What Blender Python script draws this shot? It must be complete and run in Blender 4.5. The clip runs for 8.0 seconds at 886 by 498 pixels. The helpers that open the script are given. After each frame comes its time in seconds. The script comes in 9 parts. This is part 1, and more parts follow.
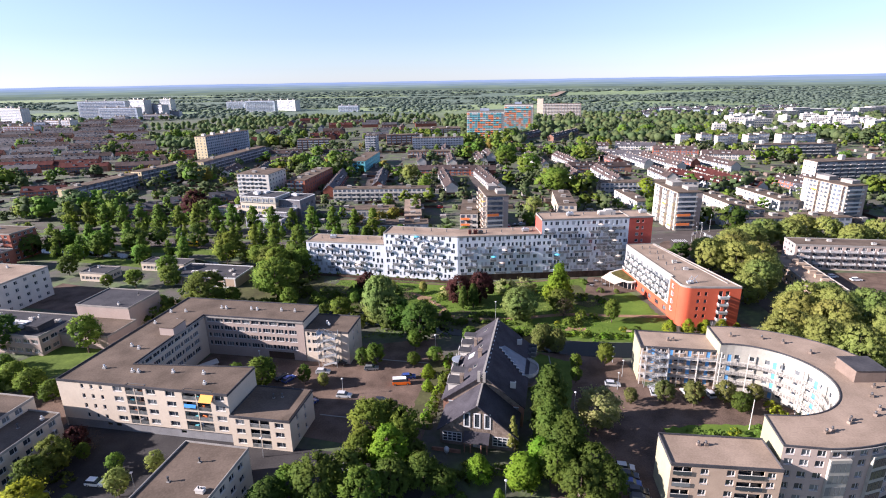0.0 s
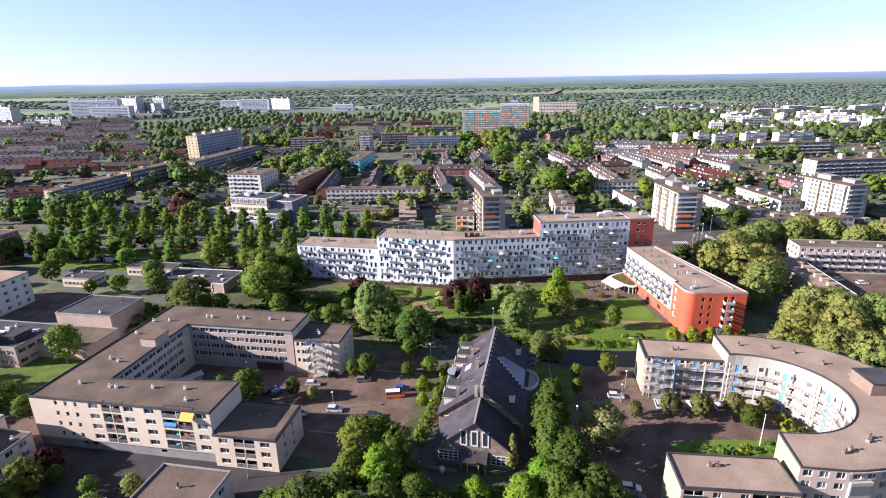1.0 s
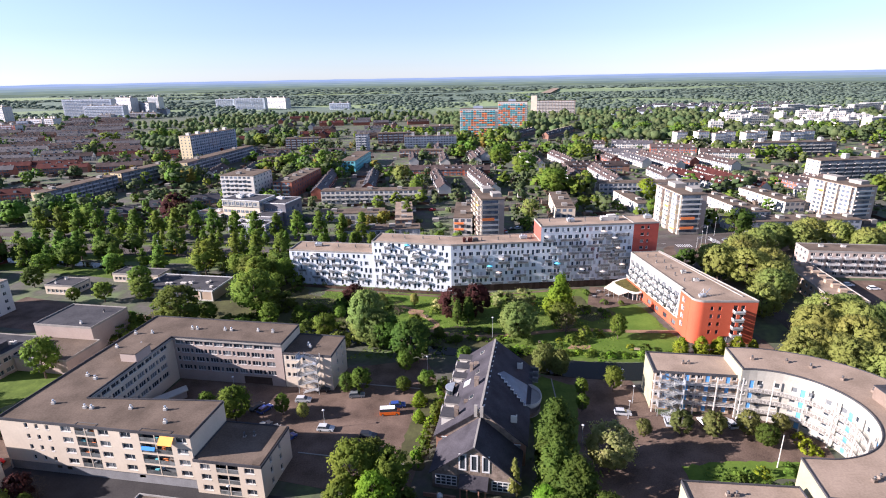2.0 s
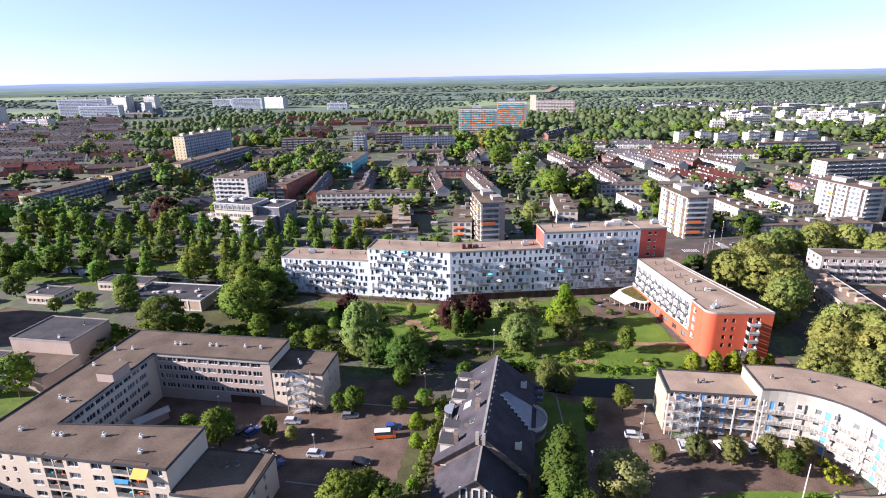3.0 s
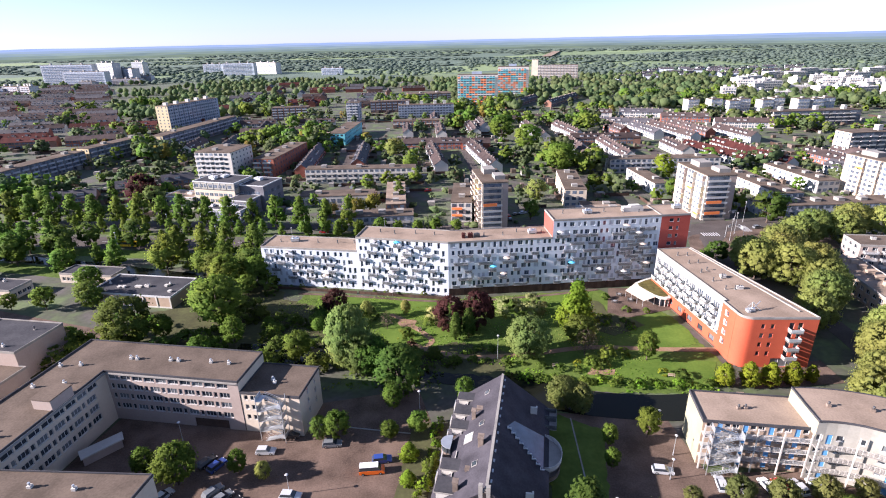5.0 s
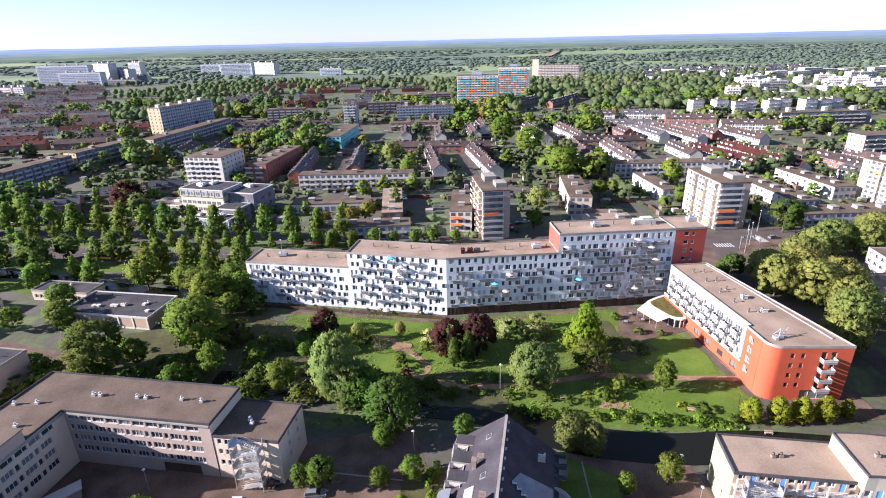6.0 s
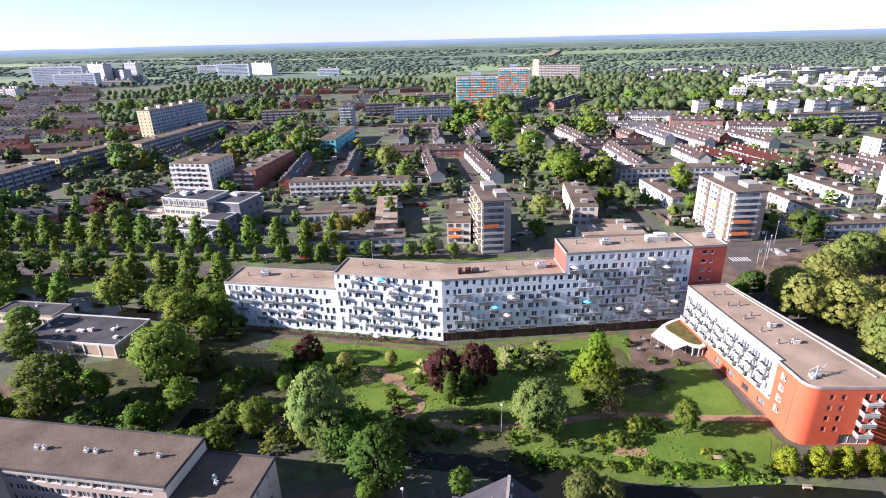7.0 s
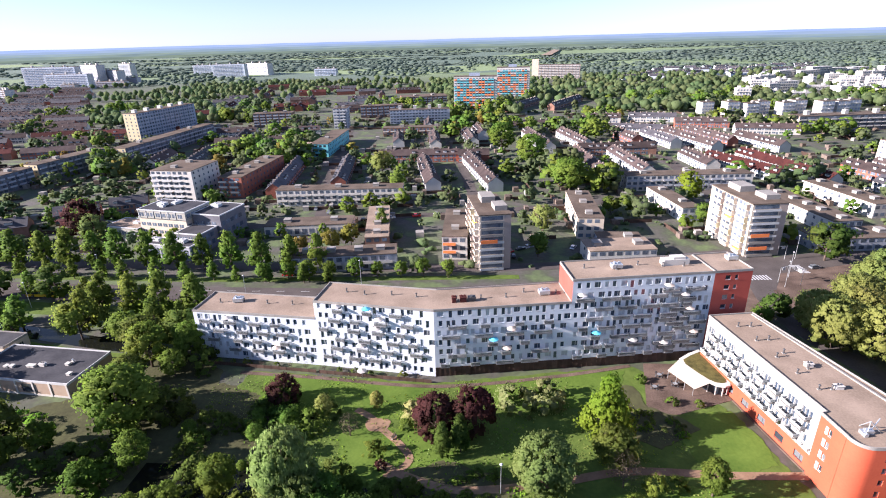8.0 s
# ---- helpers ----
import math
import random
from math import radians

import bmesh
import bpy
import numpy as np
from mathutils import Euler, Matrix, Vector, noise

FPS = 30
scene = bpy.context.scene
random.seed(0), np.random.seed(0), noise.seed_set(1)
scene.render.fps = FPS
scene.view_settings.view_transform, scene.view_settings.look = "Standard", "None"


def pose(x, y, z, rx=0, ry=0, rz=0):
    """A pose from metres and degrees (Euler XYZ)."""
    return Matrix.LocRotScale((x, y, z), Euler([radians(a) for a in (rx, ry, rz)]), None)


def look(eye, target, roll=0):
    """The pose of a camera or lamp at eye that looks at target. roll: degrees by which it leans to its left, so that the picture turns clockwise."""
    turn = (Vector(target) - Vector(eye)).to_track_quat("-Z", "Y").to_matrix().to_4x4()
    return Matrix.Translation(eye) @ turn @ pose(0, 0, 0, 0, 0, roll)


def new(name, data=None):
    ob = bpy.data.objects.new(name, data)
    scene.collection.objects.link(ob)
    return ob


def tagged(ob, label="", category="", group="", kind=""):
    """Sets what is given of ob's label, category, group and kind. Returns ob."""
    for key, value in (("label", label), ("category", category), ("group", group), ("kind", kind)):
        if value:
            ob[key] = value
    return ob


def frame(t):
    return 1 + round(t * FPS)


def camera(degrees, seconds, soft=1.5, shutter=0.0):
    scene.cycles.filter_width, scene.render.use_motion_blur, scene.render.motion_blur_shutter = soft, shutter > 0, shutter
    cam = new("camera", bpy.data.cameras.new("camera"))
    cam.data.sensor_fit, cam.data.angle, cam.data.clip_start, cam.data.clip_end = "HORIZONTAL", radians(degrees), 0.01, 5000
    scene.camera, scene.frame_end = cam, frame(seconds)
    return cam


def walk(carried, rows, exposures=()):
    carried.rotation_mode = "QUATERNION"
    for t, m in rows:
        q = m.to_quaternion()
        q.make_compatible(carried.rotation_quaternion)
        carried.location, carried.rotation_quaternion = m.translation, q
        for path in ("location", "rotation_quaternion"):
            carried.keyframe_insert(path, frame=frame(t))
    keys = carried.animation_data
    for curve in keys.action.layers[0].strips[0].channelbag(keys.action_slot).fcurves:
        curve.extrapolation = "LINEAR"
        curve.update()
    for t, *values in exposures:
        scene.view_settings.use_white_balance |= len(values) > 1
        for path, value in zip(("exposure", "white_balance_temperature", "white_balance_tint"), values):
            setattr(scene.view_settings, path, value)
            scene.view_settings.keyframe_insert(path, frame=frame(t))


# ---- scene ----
cam = camera(79.8, 8.0, soft=1.05)
# seconds, place, heading, pitch and roll in degrees
PATH = [
    (0.0, -0.04, 8.93, 82.51, 1.652, -17.857, -0.911),
    (0.5, 0.04, 12.37, 82.48, 1.404, -17.957, -0.927),
    (1.0, 0.06, 16.05, 82.47, 1.204, -18.044, -0.946),
    (1.5, 0.06, 19.98, 82.49, 1.048, -18.116, -0.968),
    (2.0, 0.04, 24.17, 82.52, 0.930, -18.174, -0.993),
    (2.5, 0.01, 28.65, 82.56, 0.846, -18.219, -1.021),
    (3.0, 0.01, 33.42, 82.62, 0.791, -18.249, -1.051),
    (3.4, 0.03, 37.46, 82.68, 0.764, -18.264, -1.078),
    (3.5, 0.03, 38.50, 82.69, 0.759, -18.266, -1.084),
    (3.6, 0.04, 39.56, 82.71, 0.755, -18.406, -1.091),
    (3.7, 0.06, 40.63, 82.72, 0.752, -18.787, -1.099),
    (3.8, 0.07, 41.71, 82.74, 0.749, -19.340, -1.106),
    (3.9, 0.09, 42.81, 82.75, 0.747, -19.946, -1.113),
    (4.0, 0.11, 43.92, 82.77, 0.746, -20.551, -1.121),
    (4.1, 0.13, 45.05, 82.79, 0.745, -21.157, -1.128),
    (4.2, 0.15, 46.19, 82.80, 0.745, -21.641, -1.136),
    (4.3, 0.18, 47.35, 82.82, 0.745, -21.729, -1.144),
    (4.4, 0.21, 48.52, 82.84, 0.746, -21.732, -1.151),
    (4.7, 0.32, 52.12, 82.89, 0.750, -21.740, -1.176),
    (5.2, 0.57, 58.45, 82.98, 0.762, -21.756, -1.219),
    (5.7, 0.92, 65.20, 83.07, 0.775, -21.773, -1.264),
    (6.0, 1.18, 69.46, 83.13, 0.783, -21.784, -1.293),
    (6.5, 1.73, 76.94, 83.21, 0.789, -21.803, -1.344),
    (7.0, 2.41, 84.92, 83.30, 0.785, -21.824, -1.397),
    (7.5, 3.25, 93.43, 83.38, 0.765, -21.846, -1.453),
    (8.0, 4.27, 102.51, 83.44, 0.724, -21.870, -1.511),
]
walk(cam, [(t, pose(x, y, z, 90 + p, 0, h) @ pose(0, 0, 0, 0, 0, r)) for t, x, y, z, h, p, r in PATH], [(0.0, 1.66, 5700, 23), (8.0, 1.82, 5640, 23)])

# ---- light ----
SUN_EL, SUN_AZ = 22.0, 9.0          # height of the sun; turn of its beam from +x towards +y
world = bpy.data.worlds.new("sky")
scene.world = world
world.use_nodes = True
wn = world.node_tree.nodes
sky = wn.new("ShaderNodeTexSky")
sky.sky_type = "NISHITA"
sky.sun_disc = False
sky.sun_elevation = radians(SUN_EL)
sky.sun_rotation = radians(270 - SUN_AZ)
sky.air_density, sky.dust_density, sky.ozone_density, sky.altitude = 1.0, 0.08, 2.5, 100
wn["Background"].inputs["Strength"].default_value = 0.0475
veil = wn.new("ShaderNodeHueSaturation")          # thin spring haze: a paler sky
veil.inputs["Saturation"].default_value = 0.62
cool = wn.new("ShaderNodeMix")
cool.data_type, cool.blend_type = "RGBA", "MULTIPLY"
cool.inputs["Factor"].default_value, cool.inputs["B"].default_value = 1.0, (0.9, 1.0, 1.12, 1)
world.node_tree.links.new(sky.outputs["Color"], veil.inputs["Color"])
world.node_tree.links.new(veil.outputs["Color"], cool.inputs["A"])
world.node_tree.links.new(cool.outputs["Result"], wn["Background"].inputs["Color"])
sun = new("sun", bpy.data.lights.new("sun", "SUN"))
sun.data.energy, sun.data.angle, sun.data.color = 5.0, radians(0.5), (1.0, 0.875, 0.70)
beam = Vector((math.cos(radians(SUN_AZ)), math.sin(radians(SUN_AZ)), -math.tan(radians(SUN_EL))))
sun.matrix_world = look((0, 0, 300), Vector((0, 0, 300)) + beam)

# ---- materials ----


def surface(name, a, b, size=4.0, rough=0.85, bump=0.0, fine=0.4, metal=0.0, island=0.0, obj=0.0, contrast=0.25):
    """Two tones mixed by coarse and fine noise at real size; island / obj: spread of brightness between pieces / objects."""
    m = bpy.data.materials.new(name)
    m.use_nodes = True
    nt = m.node_tree
    n, link = nt.nodes, nt.links.new
    bsdf = n["Principled BSDF"]
    geo = n.new("ShaderNodeNewGeometry")
    big, small = n.new("ShaderNodeTexNoise"), n.new("ShaderNodeTexNoise")
    big.inputs["Scale"].default_value, small.inputs["Scale"].default_value = 1.0 / size, 1.0 / fine
    big.inputs["Detail"].default_value, small.inputs["Detail"].default_value = 4.0, 3.0
    for t in (big, small):
        link(geo.outputs["Position"], t.inputs["Vector"])
    add = n.new("ShaderNodeMath")
    add.operation = "MULTIPLY_ADD"
    link(small.outputs["Fac"], add.inputs[0])
    add.inputs[1].default_value = 0.5
    link(big.outputs["Fac"], add.inputs[2])
    rng = n.new("ShaderNodeMapRange")
    rng.inputs["From Min"].default_value, rng.inputs["From Max"].default_value = 0.75 - contrast, 0.75 + contrast
    link(add.outputs[0], rng.inputs["Value"])
    mix = n.new("ShaderNodeMix")
    mix.data_type = "RGBA"
    mix.inputs["A"].default_value, mix.inputs["B"].default_value = (*a, 1), (*b, 1)
    link(rng.outputs["Result"], mix.inputs["Factor"])
    out = mix.outputs["Result"]
    for spread, src in ((island, geo.outputs["Random Per Island"]), (obj, None)):
        if spread:
            if src is None:
                src = n.new("ShaderNodeObjectInfo").outputs["Random"]
            r2 = n.new("ShaderNodeMapRange")
            r2.inputs["To Min"].default_value, r2.inputs["To Max"].default_value = 1 - spread, 1 + spread
            link(src, r2.inputs["Value"])
            hsv = n.new("ShaderNodeHueSaturation")
            link(r2.outputs["Result"], hsv.inputs["Value"])
            link(out, hsv.inputs["Color"])
            out = hsv.outputs["Color"]
    link(out, bsdf.inputs["Base Color"])
    bsdf.inputs["Roughness"].default_value, bsdf.inputs["Metallic"].default_value = rough, metal
    bsdf.inputs["Specular IOR Level"].default_value = 0.1 if rough > 0.8 else 0.4          # rough mineral surfaces hardly shine
    if bump:
        bp = n.new("ShaderNodeBump")
        bp.inputs["Strength"].default_value, bp.inputs["Distance"].default_value = 0.6, bump
        link(small.outputs["Fac"], bp.inputs["Height"])
        link(bp.outputs["Normal"], bsdf.inputs["Normal"])
    return m


def leafy(name, a, b, obj=0.2, glow=0.55):
    """Foliage: leaf tones by island, hue by tree, some light let through."""
    m = bpy.data.materials.new(name)
    m.use_nodes = True
    nt = m.node_tree
    n, link = nt.nodes, nt.links.new
    bsdf = n["Principled BSDF"]
    geo, info = n.new("ShaderNodeNewGeometry"), n.new("ShaderNodeObjectInfo")
    mix = n.new("ShaderNodeMix")
    mix.data_type = "RGBA"
    mix.inputs["A"].default_value, mix.inputs["B"].default_value = (*a, 1), (*b, 1)
    fine = n.new("ShaderNodeTexNoise")
    fine.inputs["Scale"].default_value, fine.inputs["Detail"].default_value, fine.inputs["Roughness"].default_value = 1.1, 5.0, 0.68
    link(geo.outputs["Position"], fine.inputs["Vector"])
    wide = n.new("ShaderNodeMapRange")
    wide.inputs["From Min"].default_value, wide.inputs["From Max"].default_value = 0.34, 0.66
    link(fine.outputs["Fac"], wide.inputs["Value"])
    tone = n.new("ShaderNodeMix")
    tone.inputs["Factor"].default_value = 0.3
    link(wide.outputs["Result"], tone.inputs["A"])
    link(geo.outputs["Random Per Island"], tone.inputs["B"])
    link(tone.outputs["Result"], mix.inputs["Factor"])
    relief = n.new("ShaderNodeBump")
    relief.inputs["Strength"].default_value, relief.inputs["Distance"].default_value = 0.9, 0.45
    link(fine.outputs["Fac"], relief.inputs["Height"])
    link(relief.outputs["Normal"], bsdf.inputs["Normal"])
    hsv = n.new("ShaderNodeHueSaturation")
    r1 = n.new("ShaderNodeMapRange")
    r1.inputs["To Min"].default_value, r1.inputs["To Max"].default_value = 1 - obj, 1 + obj
    link(info.outputs["Random"], r1.inputs["Value"])
    link(r1.outputs["Result"], hsv.inputs["Value"])
    big = n.new("ShaderNodeTexNoise")
    big.inputs["Scale"].default_value = 0.04
    link(geo.outputs["Position"], big.inputs["Vector"])
    r2 = n.new("ShaderNodeMapRange")
    r2.inputs["From Min"].default_value, r2.inputs["From Max"].default_value = 0.3, 0.7
    r2.inputs["To Min"].default_value, r2.inputs["To Max"].default_value = 0.46, 0.53
    link(big.outputs["Fac"], r2.inputs["Value"])
    link(r2.outputs["Result"], hsv.inputs["Hue"])
    link(mix.outputs["Result"], hsv.inputs["Color"])
    link(hsv.outputs["Color"], bsdf.inputs["Base Color"])
    bsdf.inputs["Roughness"].default_value = 0.7
    bsdf.inputs["Specular IOR Level"].default_value = 0.12
    tr = n.new("ShaderNodeBsdfTranslucent")
    link(hsv.outputs["Color"], tr.inputs["Color"])
    ms = n.new("ShaderNodeMixShader")
    ms.inputs["Fac"].default_value = glow
    link(bsdf.outputs[0], ms.inputs[1])
    link(tr.outputs[0], ms.inputs[2])
    link(ms.outputs[0], n["Material Output"].inputs["Surface"])
    return m


def window_glass(name, tint, curtain, share):
    """Pane over a dark room; a share of the windows has pale curtains behind."""
    m = bpy.data.materials.new(name)
    m.use_nodes = True
    nt = m.node_tree
    n, link = nt.nodes, nt.links.new
    bsdf = n["Principled BSDF"]
    info, ramp = n.new("ShaderNodeObjectInfo"), n.new("ShaderNodeValToRGB")
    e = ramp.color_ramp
    e.interpolation = "CONSTANT"
    e.elements[0].color, e.elements[1].color = (*tint, 1), (*curtain, 1)
    e.elements[1].position = 1 - share
    mid = e.elements.new((1 - share) * 0.6)
    mid.color = (*[0.6 * t + 0.12 * c for t, c in zip(tint, curtain)], 1)
    link(info.outputs["Random"], ramp.inputs["Fac"])
    link(ramp.outputs["Color"], bsdf.inputs["Base Color"])
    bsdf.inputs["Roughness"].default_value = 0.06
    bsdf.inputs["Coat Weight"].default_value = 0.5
    return m


ROOF = surface("gravel_roof", (0.083, 0.064, 0.050), (0.152, 0.117, 0.092), 7, 0.95, 0.03, 0.4, contrast=0.2)
ROOF_TAN = surface("tan_gravel_roof", (0.205, 0.156, 0.118), (0.325, 0.25, 0.193), 7, 0.95, 0.03, 0.4, contrast=0.2)
ROOF_DARK = surface("bitumen_roof", (0.036, 0.036, 0.042), (0.078, 0.076, 0.082), 5, 0.85, 0.02, 0.5)
CREAM = surface("cream_panel", (0.47, 0.40, 0.32), (0.565, 0.485, 0.39), 5, 0.8, 0.01, 0.5)
PINKISH = surface("pinkish_stucco", (0.33, 0.265, 0.235), (0.41, 0.335, 0.295), 6, 0.85, 0.01, 0.5)
# bluish base: the blue skylight on white walls is tinted in
WHITE = surface("white_stucco", (0.51, 0.55, 0.61), (0.60, 0.64, 0.70), 5, 0.7, 0.006, 0.4)
OFFWHITE = surface("off_white_paint", (0.45, 0.425, 0.39), (0.55, 0.525, 0.485), 5, 0.75, 0.006, 0.4)
CONCRETE = surface("concrete", (0.22, 0.205, 0.19), (0.32, 0.30, 0.275), 3, 0.9, 0.01, 0.3)
GREYPLINTH = surface("grey_plinth", (0.17, 0.17, 0.18), (0.25, 0.25, 0.26), 3, 0.9, 0.01, 0.3)
RED = surface("red_panel", (0.36, 0.065, 0.045), (0.44, 0.085, 0.06), 4, 0.75, 0.006, 0.3)
ORANGE = surface("orange_stucco", (0.40, 0.072, 0.032), (0.47, 0.092, 0.041), 5, 0.75, 0.006, 0.4)
BROWNWOOD = surface("dark_stained_boards", (0.055, 0.036, 0.028), (0.10, 0.065, 0.05), 2, 0.85, 0.02, 0.2, obj=0.25)
BRICK = surface("brown_brick", (0.20, 0.11, 0.08), (0.30, 0.17, 0.125), 3, 0.9, 0.01, 0.25)
REDBRICK = surface("red_brick", (0.24, 0.085, 0.06), (0.34, 0.13, 0.09), 3, 0.9, 0.01, 0.25, obj=0.15)
TANBRICK = surface("tan_brick", (0.32, 0.24, 0.18), (0.41, 0.315, 0.24), 3, 0.9, 0.01, 0.25)
SHINGLE = surface("weathered_shingle", (0.125, 0.097, 0.08), (0.245, 0.195, 0.162), 1.5, 0.9, 0.03, 0.35, obj=0.2)
SLATE = surface("slate_roof", (0.031, 0.029, 0.035), (0.068, 0.063, 0.074), 4, 0.85, 0.02, 0.35)
TILE_RED = surface("red_roof_tile", (0.048, 0.016, 0.015), (0.09, 0.03, 0.026), 4, 0.85, 0.02, 0.4, obj=0.25)
TILE_BROWN = surface("brown_roof_tile", (0.046, 0.034, 0.033), (0.088, 0.066, 0.062), 4, 0.85, 0.02, 0.4, obj=0.3)
TILE_GREY = surface("grey_roof_tile", (0.04, 0.038, 0.045), (0.085, 0.08, 0.09), 4, 0.8, 0.02, 0.4, obj=0.3)
FRAME = surface("white_frame", (0.46, 0.46, 0.46), (0.54, 0.54, 0.54), 2, 0.5)
STEEL = surface("galvanised_steel", (0.48, 0.50, 0.52), (0.60, 0.62, 0.64), 1, 0.45, 0, 0.2, 0.7)
DARKMETAL = surface("dark_metal", (0.06, 0.06, 0.065), (0.10, 0.10, 0.105), 1, 0.5, 0, 0.2, 0.3)
BLUE = surface("blue_door_paint", (0.10, 0.30, 0.62), (0.13, 0.36, 0.70), 2, 0.5)
TEAL = surface("teal_panel", (0.1, 0.38, 0.44), (0.16, 0.48, 0.54), 4, 0.5)
AWNING = surface("yellow_awning", (0.72, 0.30, 0.05), (0.80, 0.36, 0.07), 2, 0.8)
AWN_ORANGE = surface("orange_awning", (0.80, 0.20, 0.05), (0.86, 0.26, 0.08), 2, 0.8)
AWN_CREAM = surface("cream_awning", (0.48, 0.40, 0.33), (0.57, 0.48, 0.40), 2, 0.8)
PARASOL = surface("turquoise_cloth", (0.10, 0.50, 0.70), (0.14, 0.56, 0.76), 1, 0.8)
GLASS = window_glass("window_glass", (0.035, 0.045, 0.06), (0.42, 0.40, 0.38), 0.25)
GLASS_DARK = window_glass("dark_window_glass", (0.03, 0.038, 0.05), (0.14, 0.15, 0.16), 0.3)
# blue base tint stands in for sky mirrored in the panes
GLASS_SKY = window_glass("bluish_window_glass", (0.045, 0.066, 0.10), (0.40, 0.43, 0.47), 0.33)
BALUSTRADE = surface("grey_balustrade", (0.06, 0.066, 0.07), (0.20, 0.21, 0.21), 1.5, 0.35, 0, 0.3, 0.2, obj=0.3)
ROADWAY = surface("worn_asphalt", (0.066, 0.056, 0.053), (0.112, 0.097, 0.09), 8, 0.95, 0.01, 0.5)
ASPHALT = surface("asphalt", (0.034, 0.032, 0.034), (0.062, 0.058, 0.058), 6, 0.95, 0.01, 0.4)
PAVERS = surface("brick_paving", (0.074, 0.052, 0.041), (0.166, 0.118, 0.093), 6, 0.95, 0.01, 0.35, contrast=0.2)
KERB = surface("kerb_stone", (0.22, 0.21, 0.195), (0.3, 0.29, 0.27), 3, 0.9)
PATHMAT = surface("sandy_path", (0.2, 0.125, 0.078), (0.29, 0.19, 0.122), 3, 0.95, 0.01, 0.4)
LAWN = surface("mown_grass", (0.058, 0.105, 0.015), (0.125, 0.185, 0.031), 9, 0.95, 0.08, 0.7, contrast=0.3)
MEADOW = surface("rough_grass", (0.05, 0.08, 0.016), (0.125, 0.175, 0.036), 4, 0.95, 0.15, 0.9, contrast=0.35)
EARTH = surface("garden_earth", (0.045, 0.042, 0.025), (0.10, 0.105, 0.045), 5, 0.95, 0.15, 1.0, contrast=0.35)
BARK = surface("bark", (0.07, 0.052, 0.04), (0.13, 0.10, 0.08), 1, 0.9, 0.03, 0.15)
LEAF_GREEN = leafy("leaves_green", (0.088, 0.155, 0.022), (0.205, 0.305, 0.048))
LEAF_DARK = leafy("leaves_dark", (0.066, 0.115, 0.021), (0.158, 0.225, 0.042))
LEAF_LIME = leafy("leaves_lime", (0.125, 0.25, 0.018), (0.245, 0.42, 0.04))
LEAF_WILLOW = leafy("leaves_willow", (0.15, 0.205, 0.05), (0.28, 0.34, 0.105))
LEAF_OLIVE = leafy("leaves_olive", (0.215, 0.26, 0.064), (0.37, 0.42, 0.12), 0.12, 0.58)
LEAF_COPPER = leafy("leaves_copper", (0.042, 0.018, 0.018), (0.105, 0.042, 0.036))
LEAF_YELLOW = leafy("leaves_yellow", (0.23, 0.285, 0.02), (0.40, 0.445, 0.038))
LEAF_OCHRE = leafy("leaves_ochre", (0.20, 0.18, 0.03), (0.32, 0.27, 0.06))
TWIG = surface("bare_twigs", (0.075, 0.055, 0.04), (0.13, 0.10, 0.072), 1, 0.9)
# cooler green: a little air haze mixed into the leaf colour
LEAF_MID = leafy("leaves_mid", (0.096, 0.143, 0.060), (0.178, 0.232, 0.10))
LEAF_TAWNY = leafy("leaves_tawny", (0.135, 0.15, 0.042), (0.245, 0.26, 0.085))
# far woods: pale blue of air haze mixed into the leaf colour
LEAF_HAZED = leafy("leaves_far", (0.14, 0.19, 0.165), (0.20, 0.255, 0.20), 0.1)
BLOSSOM = leafy("pale_blossom", (0.2, 0.27, 0.06), (0.5, 0.5, 0.23))
RUBBER = surface("tyre_rubber", (0.015, 0.015, 0.015), (0.025, 0.025, 0.025), 1, 0.9)


